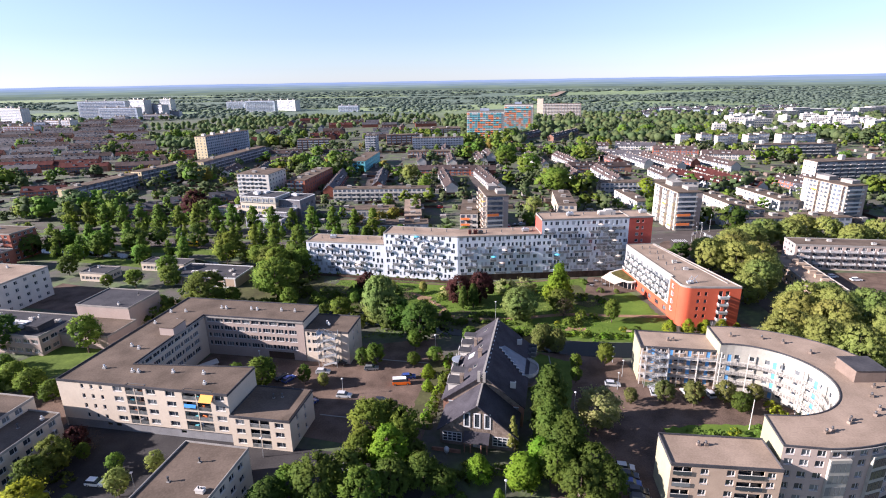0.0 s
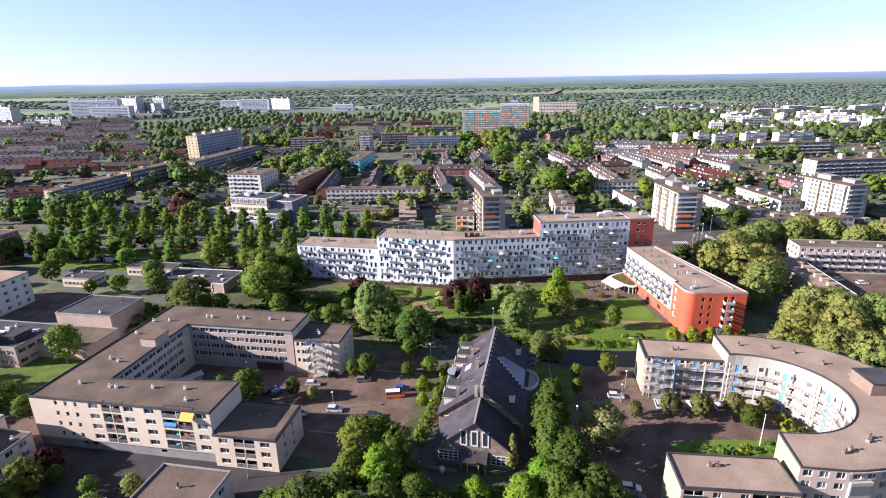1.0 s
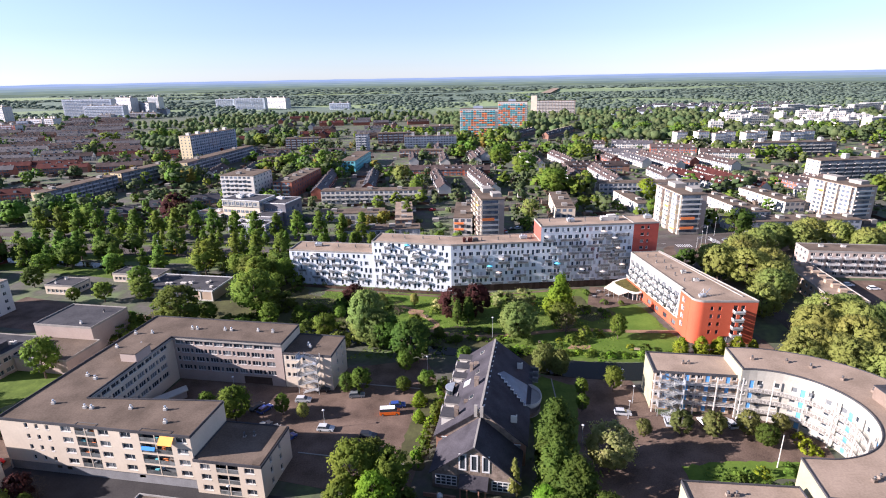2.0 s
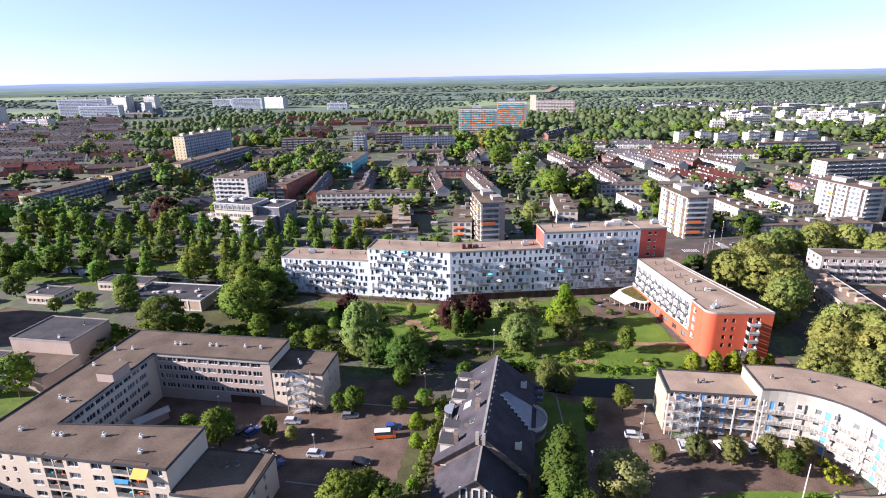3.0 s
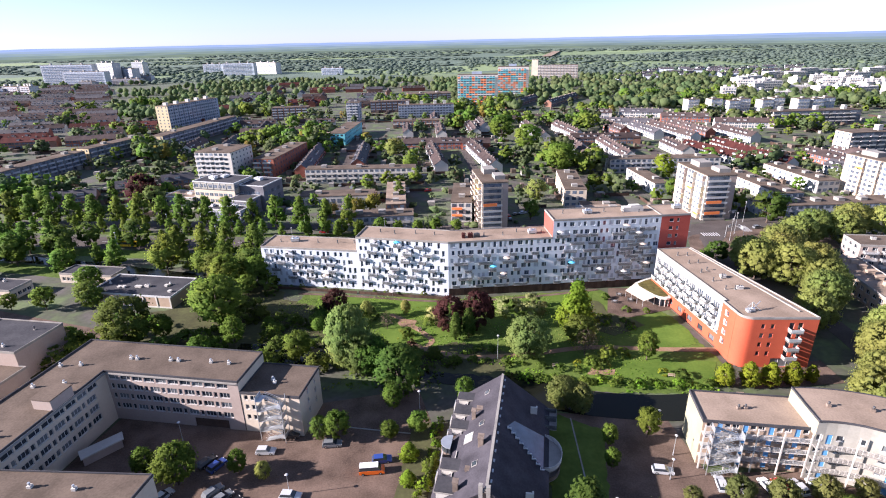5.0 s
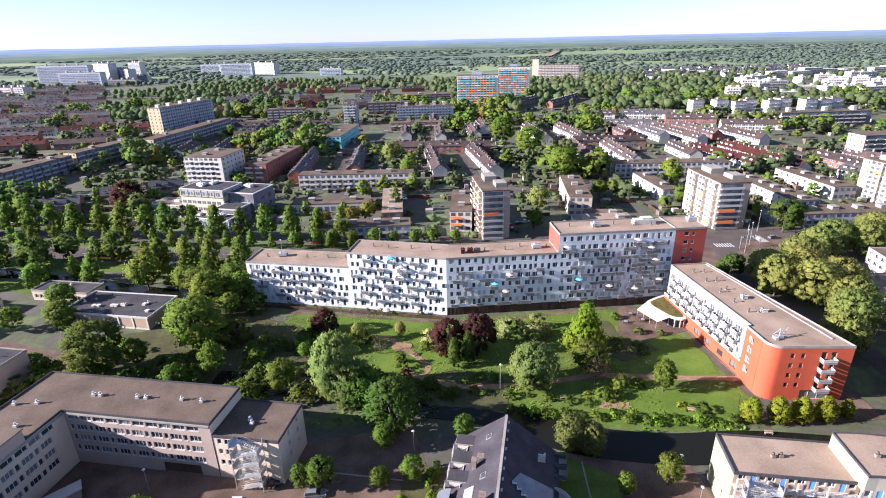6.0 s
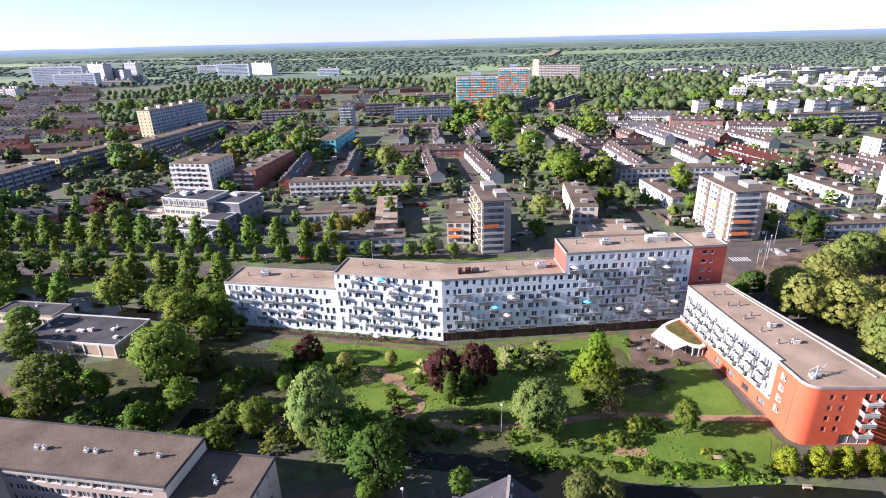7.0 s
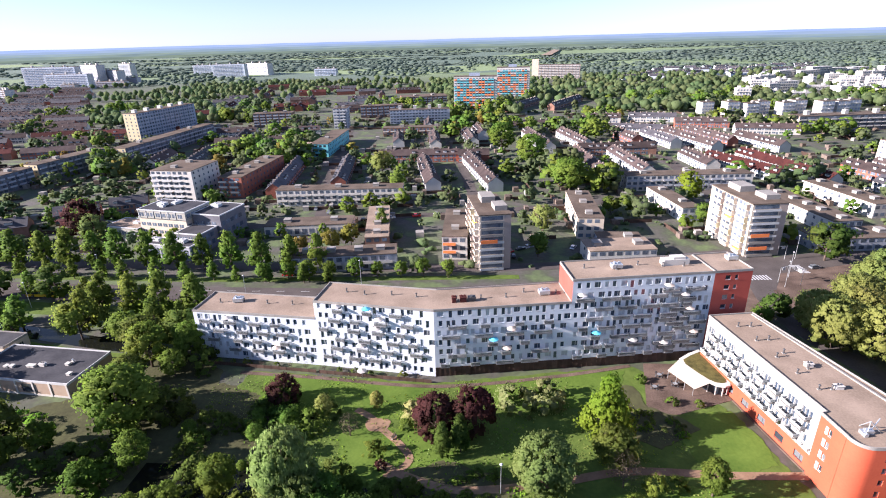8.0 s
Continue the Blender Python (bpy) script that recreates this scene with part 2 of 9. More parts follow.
def ground_material():
    """Gardens and verges near by, a patchwork of meadows and woods far off."""
    m = bpy.data.materials.new("open_ground")
    m.use_nodes = True
    nt = m.node_tree
    n, link = nt.nodes, nt.links.new
    bsdf = n["Principled BSDF"]
    geo = n.new("ShaderNodeNewGeometry")
    sep = n.new("ShaderNodeSeparateXYZ")
    link(geo.outputs["Position"], sep.inputs[0])
    stretch = n.new("ShaderNodeMapping")
    stretch.inputs["Scale"].default_value = (0.0022, 0.0034, 0)
    link(geo.outputs["Position"], stretch.inputs["Vector"])
    cell = n.new("ShaderNodeTexVoronoi")
    cell.inputs["Scale"].default_value = 1.0
    link(stretch.outputs[0], cell.inputs["Vector"])
    ramp = n.new("ShaderNodeValToRGB")
    e = ramp.color_ramp
    e.interpolation = "CONSTANT"
    # far tones paled towards blue-grey: air haze put into the base colour
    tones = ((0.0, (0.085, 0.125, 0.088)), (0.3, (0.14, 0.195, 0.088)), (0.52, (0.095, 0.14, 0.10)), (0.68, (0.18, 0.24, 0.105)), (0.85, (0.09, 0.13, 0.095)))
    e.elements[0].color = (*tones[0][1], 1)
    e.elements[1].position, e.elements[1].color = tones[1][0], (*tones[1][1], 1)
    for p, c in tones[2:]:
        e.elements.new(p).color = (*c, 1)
    hue = n.new("ShaderNodeSeparateColor")
    link(cell.outputs["Color"], hue.inputs[0])
    link(hue.outputs[0], ramp.inputs["Fac"])
    fine, big = n.new("ShaderNodeTexNoise"), n.new("ShaderNodeTexNoise")
    fine.inputs["Scale"].default_value, big.inputs["Scale"].default_value = 0.7, 0.09
    fine.inputs["Detail"].default_value = big.inputs["Detail"].default_value = 5.0
    link(geo.outputs["Position"], fine.inputs["Vector"])
    link(geo.outputs["Position"], big.inputs["Vector"])
    near = n.new("ShaderNodeValToRGB")
    f = near.color_ramp
    f.elements[0].position, f.elements[0].color = 0.36, (0.08, 0.071, 0.064, 1)
    f.elements[1].position, f.elements[1].color = 0.64, (0.09, 0.124, 0.045, 1)
    f.elements.new(0.5).color = (0.058, 0.066, 0.038, 1)
    link(big.outputs["Fac"], near.inputs["Fac"])
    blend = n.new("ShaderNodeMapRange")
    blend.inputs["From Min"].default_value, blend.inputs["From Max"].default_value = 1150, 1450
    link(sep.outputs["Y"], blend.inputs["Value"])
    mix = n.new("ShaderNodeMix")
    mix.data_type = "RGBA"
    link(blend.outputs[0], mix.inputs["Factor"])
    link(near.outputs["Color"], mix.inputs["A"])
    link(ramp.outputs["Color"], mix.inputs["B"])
    hsv = n.new("ShaderNodeHueSaturation")
    r = n.new("ShaderNodeMapRange")
    r.inputs["To Min"].default_value, r.inputs["To Max"].default_value = 0.55, 1.45
    link(fine.outputs["Fac"], r.inputs["Value"])
    link(r.outputs[0], hsv.inputs["Value"])
    link(mix.outputs["Result"], hsv.inputs["Color"])
    link(hsv.outputs["Color"], bsdf.inputs["Base Color"])
    bsdf.inputs["Roughness"].default_value = 0.95
    return m


def water_material():
    m = bpy.data.materials.new("pond_water")
    m.use_nodes = True
    nt = m.node_tree
    bsdf = nt.nodes["Principled BSDF"]
    bsdf.inputs["Base Color"].default_value = (0.010, 0.011, 0.008, 1)
    bsdf.inputs["Roughness"].default_value = 0.1
    bsdf.inputs["Specular IOR Level"].default_value = 0.14
    geo, nz, bp = nt.nodes.new("ShaderNodeNewGeometry"), nt.nodes.new("ShaderNodeTexNoise"), nt.nodes.new("ShaderNodeBump")
    nz.inputs["Scale"].default_value = 1.2
    bp.inputs["Strength"].default_value, bp.inputs["Distance"].default_value = 0.15, 0.05
    nt.links.new(geo.outputs["Position"], nz.inputs["Vector"])
    nt.links.new(nz.outputs["Fac"], bp.inputs["Height"])
    nt.links.new(bp.outputs["Normal"], bsdf.inputs["Normal"])
    return m


def backdrop_material(name, low, high, streak):
    """The far distance: streaks of meadow and wood, paler upwards, glowing with painted haze."""
    m = bpy.data.materials.new(name)
    m.use_nodes = True
    nt = m.node_tree
    n, link = nt.nodes, nt.links.new
    n.remove(n["Principled BSDF"])
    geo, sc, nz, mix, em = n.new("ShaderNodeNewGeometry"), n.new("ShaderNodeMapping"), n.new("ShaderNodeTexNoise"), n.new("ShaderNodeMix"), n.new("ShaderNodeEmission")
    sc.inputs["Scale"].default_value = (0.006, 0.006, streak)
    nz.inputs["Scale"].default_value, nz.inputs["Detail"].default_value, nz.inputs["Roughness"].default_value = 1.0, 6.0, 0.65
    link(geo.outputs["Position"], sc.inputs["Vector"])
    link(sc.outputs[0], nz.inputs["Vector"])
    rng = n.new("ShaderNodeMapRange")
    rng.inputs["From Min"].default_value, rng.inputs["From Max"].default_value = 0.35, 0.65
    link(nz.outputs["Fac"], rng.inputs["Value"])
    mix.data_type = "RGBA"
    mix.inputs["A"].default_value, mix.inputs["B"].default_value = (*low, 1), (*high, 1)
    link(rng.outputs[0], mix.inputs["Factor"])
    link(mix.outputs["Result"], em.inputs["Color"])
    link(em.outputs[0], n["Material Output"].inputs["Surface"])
    return m


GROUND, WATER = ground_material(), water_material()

# ---- building blocks ----


class Shape:
    """Collects faces for one mesh."""

    def __init__(self):
        self.v, self.f, self.s = [], [], []

    def poly(self, pts, slot=0):
        n = len(self.v)
        self.v += [tuple(p) for p in pts]
        self.f.append(tuple(range(n, n + len(pts))))
        self.s.append(slot)
        return self

    def box(self, x0, x1, y0, y1, z0, z1, slot=0, m=None):
        c = [Vector((x, y, z)) for z in (z0, z1) for x, y in ((x0, y0), (x1, y0), (x1, y1), (x0, y1))]
        if m is not None:
            c = [m @ p for p in c]
        n = len(self.v)
        self.v += [tuple(p) for p in c]
        self.f += [tuple(n + k for k in q) for q in ((3, 2, 1, 0), (4, 5, 6, 7), (0, 1, 5, 4), (1, 2, 6, 5), (2, 3, 7, 6), (3, 0, 4, 7))]
        self.s += [slot] * 6
        return self

    def beam(self, a, b, w, h, slot=0, up=0.0):
        """A bar of width w and height h from a to b."""
        a, b = Vector(a), Vector(b)
        d = b - a
        q = d.to_track_quat("X", "Z").to_matrix().to_4x4()
        return self.box(0, d.length, -w / 2, w / 2, up, up + h, slot, Matrix.Translation(a) @ q)

    def prism(self, pts, z0, z1, slot=0, top=None):
        n = len(pts)
        for i in range(n):
            a, b = pts[i], pts[(i + 1) % n]
            self.poly([(*a[:2], z0), (*b[:2], z0), (*b[:2], z1), (*a[:2], z1)], slot)
        self.poly([(*p[:2], z1) for p in pts], slot if top is None else top)
        self.poly([(*p[:2], z0) for p in reversed(pts)], slot)
        return self

    def tube(self, a, b, r0, r1, n=6, slot=0, caps=True):
        a, b = Vector(a), Vector(b)
        q = (b - a).to_track_quat("Z", "Y").to_matrix()
        rings = [[c + q @ Vector((r * math.cos(2 * math.pi * k / n), r * math.sin(2 * math.pi * k / n), 0)) for k in range(n)] for c, r in ((a, r0), (b, r1))]
        for k in range(n):
            j = (k + 1) % n
            self.poly([rings[0][k], rings[0][j], rings[1][j], rings[1][k]], slot)
        if caps:
            self.poly(rings[1], slot)
            self.poly(rings[0][::-1], slot)
        return self

    def mesh(self, name, mats):
        me = bpy.data.meshes.new(name)
        me.from_pydata(self.v, [], self.f)
        for m in mats:
            me.materials.append(m)
        if len(mats) > 1:
            me.polygons.foreach_set("material_index", self.s)
        me.update()
        return me


def thing(name, label, category, x=0, y=0, z=0, turn=0, group="", kind=""):
    ob = new(name)
    ob.matrix_basis = pose(x, y, z, 0, 0, turn)
    ob.empty_display_size = 0.5
    return tagged(ob, label, category, group, kind)


def part(name, shape, mats, parent=None, label="", m=None):
    """Links a Shape, or a mesh made before, as one mesh object under parent."""
    if not isinstance(mats, (list, tuple)):
        mats = [mats]
    ob = new(name, shape.mesh(name, mats) if isinstance(shape, Shape) else shape)
    ob.parent = parent
    if m is not None:
        ob.matrix_basis = m
    if label:
        ob["label"] = label
    return ob


def thing_part(parent, name):
    """An empty part that gathers sub-parts under a thing."""
    ob = new(name)
    ob.parent = parent
    ob.empty_display_size = 0.2
    return ob


def along(a, b, u=0.0, inward=0.0, z=0.0):
    """A frame on the line a-b: x along it, y into the building (left of a-b)."""
    a, b = Vector((a[0], a[1], 0)), Vector((b[0], b[1], 0))
    d = (b - a).normalized()
    n = Vector((-d.y, d.x, 0))
    m = Matrix((d, n, (0, 0, 1))).transposed().to_4x4()
    m.translation = a + d * u + n * inward + Vector((0, 0, z))
    return m


def span(a, b):
    return math.hypot(b[0] - a[0], b[1] - a[1])


def facade(parent, a, b, z0, z1, mat, ops=(), reveal=0.2, name="wall"):
    """A wall from a to b, seen from its right, with real openings (u, width, sill, height) and their reveals."""
    length = span(a, b)
    m = along(a, b)
    us = sorted({0.0, length, *[round(o[0], 3) for o in ops], *[round(o[0] + o[1], 3) for o in ops]})
    zs = sorted({z0, z1, *[round(o[2], 3) for o in ops], *[round(o[2] + o[3], 3) for o in ops]})
    us, zs = [u for u in us if 0 <= u <= length], [z for z in zs if z0 <= z <= z1]
    solid = np.ones((len(us) - 1, len(zs) - 1), bool)
    uc, zc = np.array(us), np.array(zs)
    um, zm = (uc[1:] + uc[:-1]) / 2, (zc[1:] + zc[:-1]) / 2
    s = Shape()

    def put(*pts):
        s.poly([m @ Vector(p) for p in pts])

    for u, w, z, h, *_ in ops:
        solid[np.ix_((um > u) & (um < u + w), (zm > z) & (zm < z + h))] = False
        put((u, 0, z), (u, reveal, z), (u + w, reveal, z), (u + w, 0, z))
        put((u, 0, z + h), (u + w, 0, z + h), (u + w, reveal, z + h), (u, reveal, z + h))
        put((u, 0, z), (u, 0, z + h), (u, reveal, z + h), (u, reveal, z))
        put((u + w, 0, z), (u + w, reveal, z), (u + w, reveal, z + h), (u + w, 0, z + h))
    for j in range(len(zs) - 1):
        i = 0
        while i < len(us) - 1:
            if solid[i, j]:
                k = i
                while k + 1 < len(us) - 1 and solid[k + 1, j]:
                    k += 1
                put((us[i], 0, zs[j]), (us[k + 1], 0, zs[j]), (us[k + 1], 0, zs[j + 1]), (us[i], 0, zs[j + 1]))
                i = k + 1
            else:
                i += 1
    return part(name, s, mat, parent)


MESHES = {}


def window_mesh(w, h, bars=1, glass=None, frame_mat=None, sill=True):
    """Frame with its panes set back and a sill, all one shell."""
    glass, frame_mat = glass or GLASS, frame_mat or FRAME
    key = (round(w, 2), round(h, 2), bars, glass.name, frame_mat.name, sill)
    if key not in MESHES:
        s, t, cache = Shape(), 0.08, {}

        def put(pts, slot=0):
            ids = []
            for p in pts:
                p = tuple(round(v, 4) for v in p)
                if p not in cache:
                    cache[p] = len(s.v)
                    s.v.append(p)
                ids.append(cache[p])
            s.f.append(tuple(ids))
            s.s.append(slot)

        cuts = [w * (k + 1) / (bars + 1) if bars > 1 else w * 0.62 for k in range(bars)]
        xs = [0.0, t]
        for c in cuts:
            xs += [c - 0.04, c + 0.04]
        xs += [w - t, w]
        zs = [0.0, t, h - t, h]
        for i in range(len(xs) - 1):
            for j in range(3):
                x0, x1, z0, z1 = xs[i], xs[i + 1], zs[j], zs[j + 1]
                if j == 1 and i % 2 == 1:
                    a = [(x0, 0, z0), (x1, 0, z0), (x1, 0, z1), (x0, 0, z1)]
                    b = [(x, 0.06, z) for x, _, z in a]
                    for k in range(4):
                        put([a[k], a[(k + 1) % 4], b[(k + 1) % 4], b[k]])
                    put(b, 1)
                else:
                    put([(x0, 0, z0), (x1, 0, z0), (x1, 0, z1), (x0, 0, z1)])
        if sill:
            for i in range(len(xs) - 1):
                x0, x1 = xs[i], xs[i + 1]
                put([(x0, -0.22, -0.02), (x1, -0.22, -0.02), (x1, 0, 0), (x0, 0, 0)])
                put([(x0, -0.22, -0.08), (x1, -0.22, -0.08), (x1, -0.22, -0.02), (x0, -0.22, -0.02)])
        MESHES[key] = s.mesh("window", [frame_mat, glass])
    return MESHES[key]


def windows(parent, a, b, ops, bars=1, glass=None, frame_mat=None, inset=0.14, name="window", sill=True):
    for o in ops:
        n = o[4] if len(o) > 4 else bars
        part(name, window_mesh(o[1], o[3], n, glass, frame_mat, sill), None, parent, m=along(a, b, o[0], inset, o[2]))


def grid(us, zs, w, h):
    return [(u, w, z, h) for u in us for z in zs]


def steps(start, stop, step):
    return [start + step * k for k in range(int((stop - start) / step + 1e-6) + 1)]


def flat_roof(parent, pts, z, mat, rim=0.35, rim_mat=None, thick=0.3, skip=()):
    """A roof of pts (counter-clockwise) with a low rim whose top is at z; skip: sides with no rim."""
    part("roof", Shape().prism(pts, z - rim - thick, z - rim), mat, parent)
    s = Shape()
    for i in range(len(pts)):
        if i in skip:
            continue
        a, b = pts[i], pts[(i + 1) % len(pts)]
        m = along(a, b)
        s.box(-0.04, span(a, b) + 0.04, -0.06, 0.12, z - rim - thick - 0.02, z + 0.002 * (i % 3), 0, m)
    part("roof_edge", s, rim_mat or CONCRETE, parent)


def wing(parent, a, b, depth, h, wall, roof, z0=0.0, front=(), right=(), back=(), left=(), skip="", glass=None, bars=1, rim_mat=None, reveal=0.2):
    """A flat-roofed wing whose front runs from a to b; ops per side; skip: sides with no wall."""
    m = along(a, b)
    c, d = (m @ Vector((span(a, b), depth, 0)))[:2], (m @ Vector((0, depth, 0)))[:2]
    ring = [a, b, c, d]
    for k, (key, ops) in enumerate((("f", front), ("r", right), ("b", back), ("l", left))):
        if key not in skip:
            p, q = ring[k], ring[(k + 1) % 4]
            facade(parent, p, q, z0, h - 0.4, wall, ops, reveal)
            windows(parent, p, q, ops, bars, glass)
    flat_roof(parent, ring, h, roof, rim_mat=rim_mat)
    return ring


def vent_mesh(kind):
    if ("vent", kind) not in MESHES:
        s = Shape()
        if kind in (0, 3):
            s.box(-0.35, 0.35, -0.35, 0.35, 0, 0.55).tube((0, 0, 0.55), (0, 0, 0.95), 0.16, 0.16, 8, 1).tube((0, 0, 0.95), (0, 0, 1.1), 0.26, 0.2, 8, 1)
        elif kind == 1:
            s.tube((0, 0, 0), (0, 0, 1.0), 0.17, 0.15, 8, 1).tube((0, 0, 1.0), (0, 0, 1.18), 0.27, 0.22, 8, 1).box(-0.3, 0.3, -0.3, 0.3, 0, 0.14)
        else:
            s.box(-0.8, 0.8, -0.5, 0.5, 0, 0.75).box(-0.9, 0.9, -0.6, 0.6, 0.75, 0.85).tube((-0.3, 0, 0.85), (-0.3, 0, 1.3), 0.14, 0.14, 8, 1).tube((0.3, 0, 0.85), (0.3, 0, 1.2), 0.14, 0.14, 8, 1)
        MESHES["vent", kind] = s.mesh("roof_vent", [SHINGLE if kind == 3 else OFFWHITE if kind != 1 else CONCRETE, STEEL if kind == 0 else DARKMETAL])
    return MESHES["vent", kind]


def vent(parent, x, y, z, kind=0, turn=0):
    part("roof_vent", vent_mesh(kind), None, parent, m=pose(x, y, z, 0, 0, turn))


PALERAIL = surface("pale_glass_balustrade", (0.34, 0.36, 0.36), (0.44, 0.46, 0.46), 1.5, 0.4, 0, 0.3, obj=0.2)


def balcony_mesh(w, d, white):
    if ("balcony", w, d, white) not in MESHES:
        MESHES["balcony", w, d, white] = Shape().box(0, w, -d, 0.05, -0.2, 0).mesh("balcony", [CONCRETE if white else GREYPLINTH])
        # three sides folded round the slab: a panel or open bars, with a broader rail on top
        s, line = Shape(), [(0, 0.0), (0, -d), (w, -d), (w, 0.0)]
        side = [(1, 0), (1, 1), (-1, 1), (-1, 0)]
        bars = [(0.0, 0.05, 0.25, 0.85)] if white else [(0.0, 0.05, z, z + 0.1) for z in (0.1, 0.29, 0.48, 0.67)]
        for o0, o1, z0, z1 in bars + [(-0.05, 0.09, 0.85, 0.93)]:
            first = len(s.v)
            s.v += [(x + sx * o, y + sy * o, z) for (x, y), (sx, sy) in zip(line, side) for o, z in ((o0, z0), (o0, z1), (o1, z1), (o1, z0))]
            for i in range(3):
                for k in range(4):
                    s.f.append(tuple(first + j for j in (i * 4 + k, i * 4 + (k + 1) % 4, i * 4 + 4 + (k + 1) % 4, i * 4 + 4 + k)))
                    s.s.append(1 if z0 == 0.85 else 0)
        MESHES["rail", w, d, white] = s.mesh("balustrade", [PALERAIL, PALERAIL] if white else [BALUSTRADE, STEEL])
    return MESHES["balcony", w, d, white], MESHES["rail", w, d, white]


def balcony(parent, a, b, u, z, w=3.4, d=1.6, white=False):
    slab, rail = balcony_mesh(w, d, white)
    ob = part("balcony", slab, None, parent, m=along(a, b, u, 0, z))
    part("balustrade", rail, None, ob)
    return ob


def rail_shape(m, length, y0, y1, bars, posts):
    """One welded rail: bars (z0, z1) along x between y0 and y1, joined by posts (u0, u1)."""
    us = sorted({0.0, length, *[v for p in posts for v in p]})
    zs = sorted({0.0, *[v for b in bars for v in b]})
    nu, nz, s = len(us), len(zs), Shape()
    s.v = [tuple(m @ Vector((u, y, z))) for y in (y0, y1) for u in us for z in zs]
    full = [[any(a <= us[i] and us[i + 1] <= c for a, c in posts) or any(a <= zs[j] and zs[j + 1] <= c for a, c in bars) for j in range(nz - 1)] for i in range(nu - 1)]

    def at(i, j, k):
        return k * nu * nz + i * nz + j

    def solid(i, j):
        return 0 <= i < nu - 1 and 0 <= j < nz - 1 and full[i][j]

    for i in range(nu - 1):
        for j in range(nz - 1):
            if full[i][j]:
                ring = [(i, j), (i + 1, j), (i + 1, j + 1), (i, j + 1)]
                s.f += [tuple(at(*c, 0) for c in ring), tuple(at(*c, 1) for c in reversed(ring))]
                for k, (di, dj) in enumerate(((0, -1), (1, 0), (0, 1), (-1, 0))):
                    if not solid(i + di, j + dj):
                        a, c = ring[k], ring[(k + 1) % 4]
                        s.f.append((at(*c, 0), at(*a, 0), at(*a, 1), at(*c, 1)))
    s.s = [0] * len(s.f)
    return s


def stair_tower(parent, m, floors, rise=2.8, w=2.6, run=4.2, mat=None):
    """An open zigzag stair of steel on posts."""
    s, mat = Shape(), mat or STEEL
    for k in range(floors):
        z0, z1 = k * rise, (k + 0.5) * rise
        for (xa, za), (xb, zb), y in (((0, z0), (run, z1), 0.0), ((run, z1), (0, z0 + rise), w / 2 + 0.1)):
            n = 8
            for i in range(n):
                x, z = xa + (xb - xa) * (i + 0.5) / n, za + (zb - za) * (i + 0.9) / n
                s.box(x - 0.17, x + 0.17, y, y + w / 2 - 0.1, z - 0.04, z, 0, m)
            for yy in (y, y + w / 2 - 0.1):
                s.beam(m @ Vector((xa, yy, za)), m @ Vector((xb, yy, zb)), 0.06, 0.22)
                s.beam(m @ Vector((xa, yy, za + 1.0)), m @ Vector((xb, yy, zb + 1.0)), 0.05, 0.06)
                s.beam(m @ Vector((xa, yy, za + 0.6)), m @ Vector((xb, yy, zb + 0.6)), 0.04, 0.05)
        s.box(-1.1, 0.1, 0, w, z0 + rise - 0.12, z0 + rise, 0, m)
        s.box(run - 0.1, run + 1.1, 0, w, z1 - 0.12, z1, 0, m)
        for x in (-1.1, run + 1.05):
            zz = z0 + rise if x < 0 else z1
            s.box(x, x + 0.05, 0, w, zz, zz + 1.0, 0, m)
    for x in (-1.1, run + 1.0):
        for y in (0, w):
            s.box(x, x + 0.12, y - 0.06, y + 0.06, 0, floors * rise + 0.9, 0, m)
    return part("outside_stair", s, mat, parent, "galvanised steel outside stair")


def sheet(name, pts, z, mat, label, category="ground", kind="structure"):
    """A thin slab of paving, grass or water with the outline pts; grass and earth fray at the edge."""
    if category in ("grass", "ground"):
        worn, r = [], random.Random(int(10 * pts[0][1]))
        for p, q in zip(pts, pts[1:] + pts[:1]):
            n = min(24, max(1, int(span(p, q) / 1.3)))
            for k in range(n):
                x, y, _ = along(p, q) @ Vector((span(p, q) * k / n, (r.random() - 0.5) * 0.9 if k else 0.0, 0))
                worn.append((x, y))
        pts = worn
    ob = part(name, Shape().prism(pts, z - 0.3, z), mat)
    return tagged(ob, label, category, "", kind)


def ribbon(name, pts, width, z, mat, label, category="road", kind="structure"):
    """A strip of constant width along pts."""
    s, left, right = Shape(), [], []
    for i, p in enumerate(pts):
        p0, p1 = Vector(pts[max(i - 1, 0)]), Vector(pts[min(i + 1, len(pts) - 1)])
        d = (p1 - p0).normalized()
        n = Vector((-d.y, d.x)) * width / 2
        left.append((p[0] + n.x, p[1] + n.y, z))
        right.append((p[0] - n.x, p[1] - n.y, z))
    for i in range(len(pts) - 1):
        s.poly([right[i], right[i + 1], left[i + 1], left[i]])
        s.poly([(*right[i][:2], z - 0.3), (*right[i + 1][:2], z - 0.3), right[i + 1], right[i]])
        s.poly([left[i], left[i + 1], (*left[i + 1][:2], z - 0.3), (*left[i][:2], z - 0.3)])
    return tagged(part(name, s, mat), label, category, "", kind)


def spline(pts, n=8):
    """Points on a smooth line through pts."""
    out = []
    for i in range(len(pts) - 1):
        p = [Vector(pts[min(max(i + k, 0), len(pts) - 1)]) for k in (-1, 0, 1, 2)]
        for j in range(n):
            t = j / n
            out.append(0.5 * (2 * p[1] + (p[2] - p[0]) * t + (2 * p[0] - 5 * p[1] + 4 * p[2] - p[3]) * t * t + (3 * p[1] - p[0] - 3 * p[2] + p[3]) * t ** 3))
    return out + [Vector(pts[-1])]


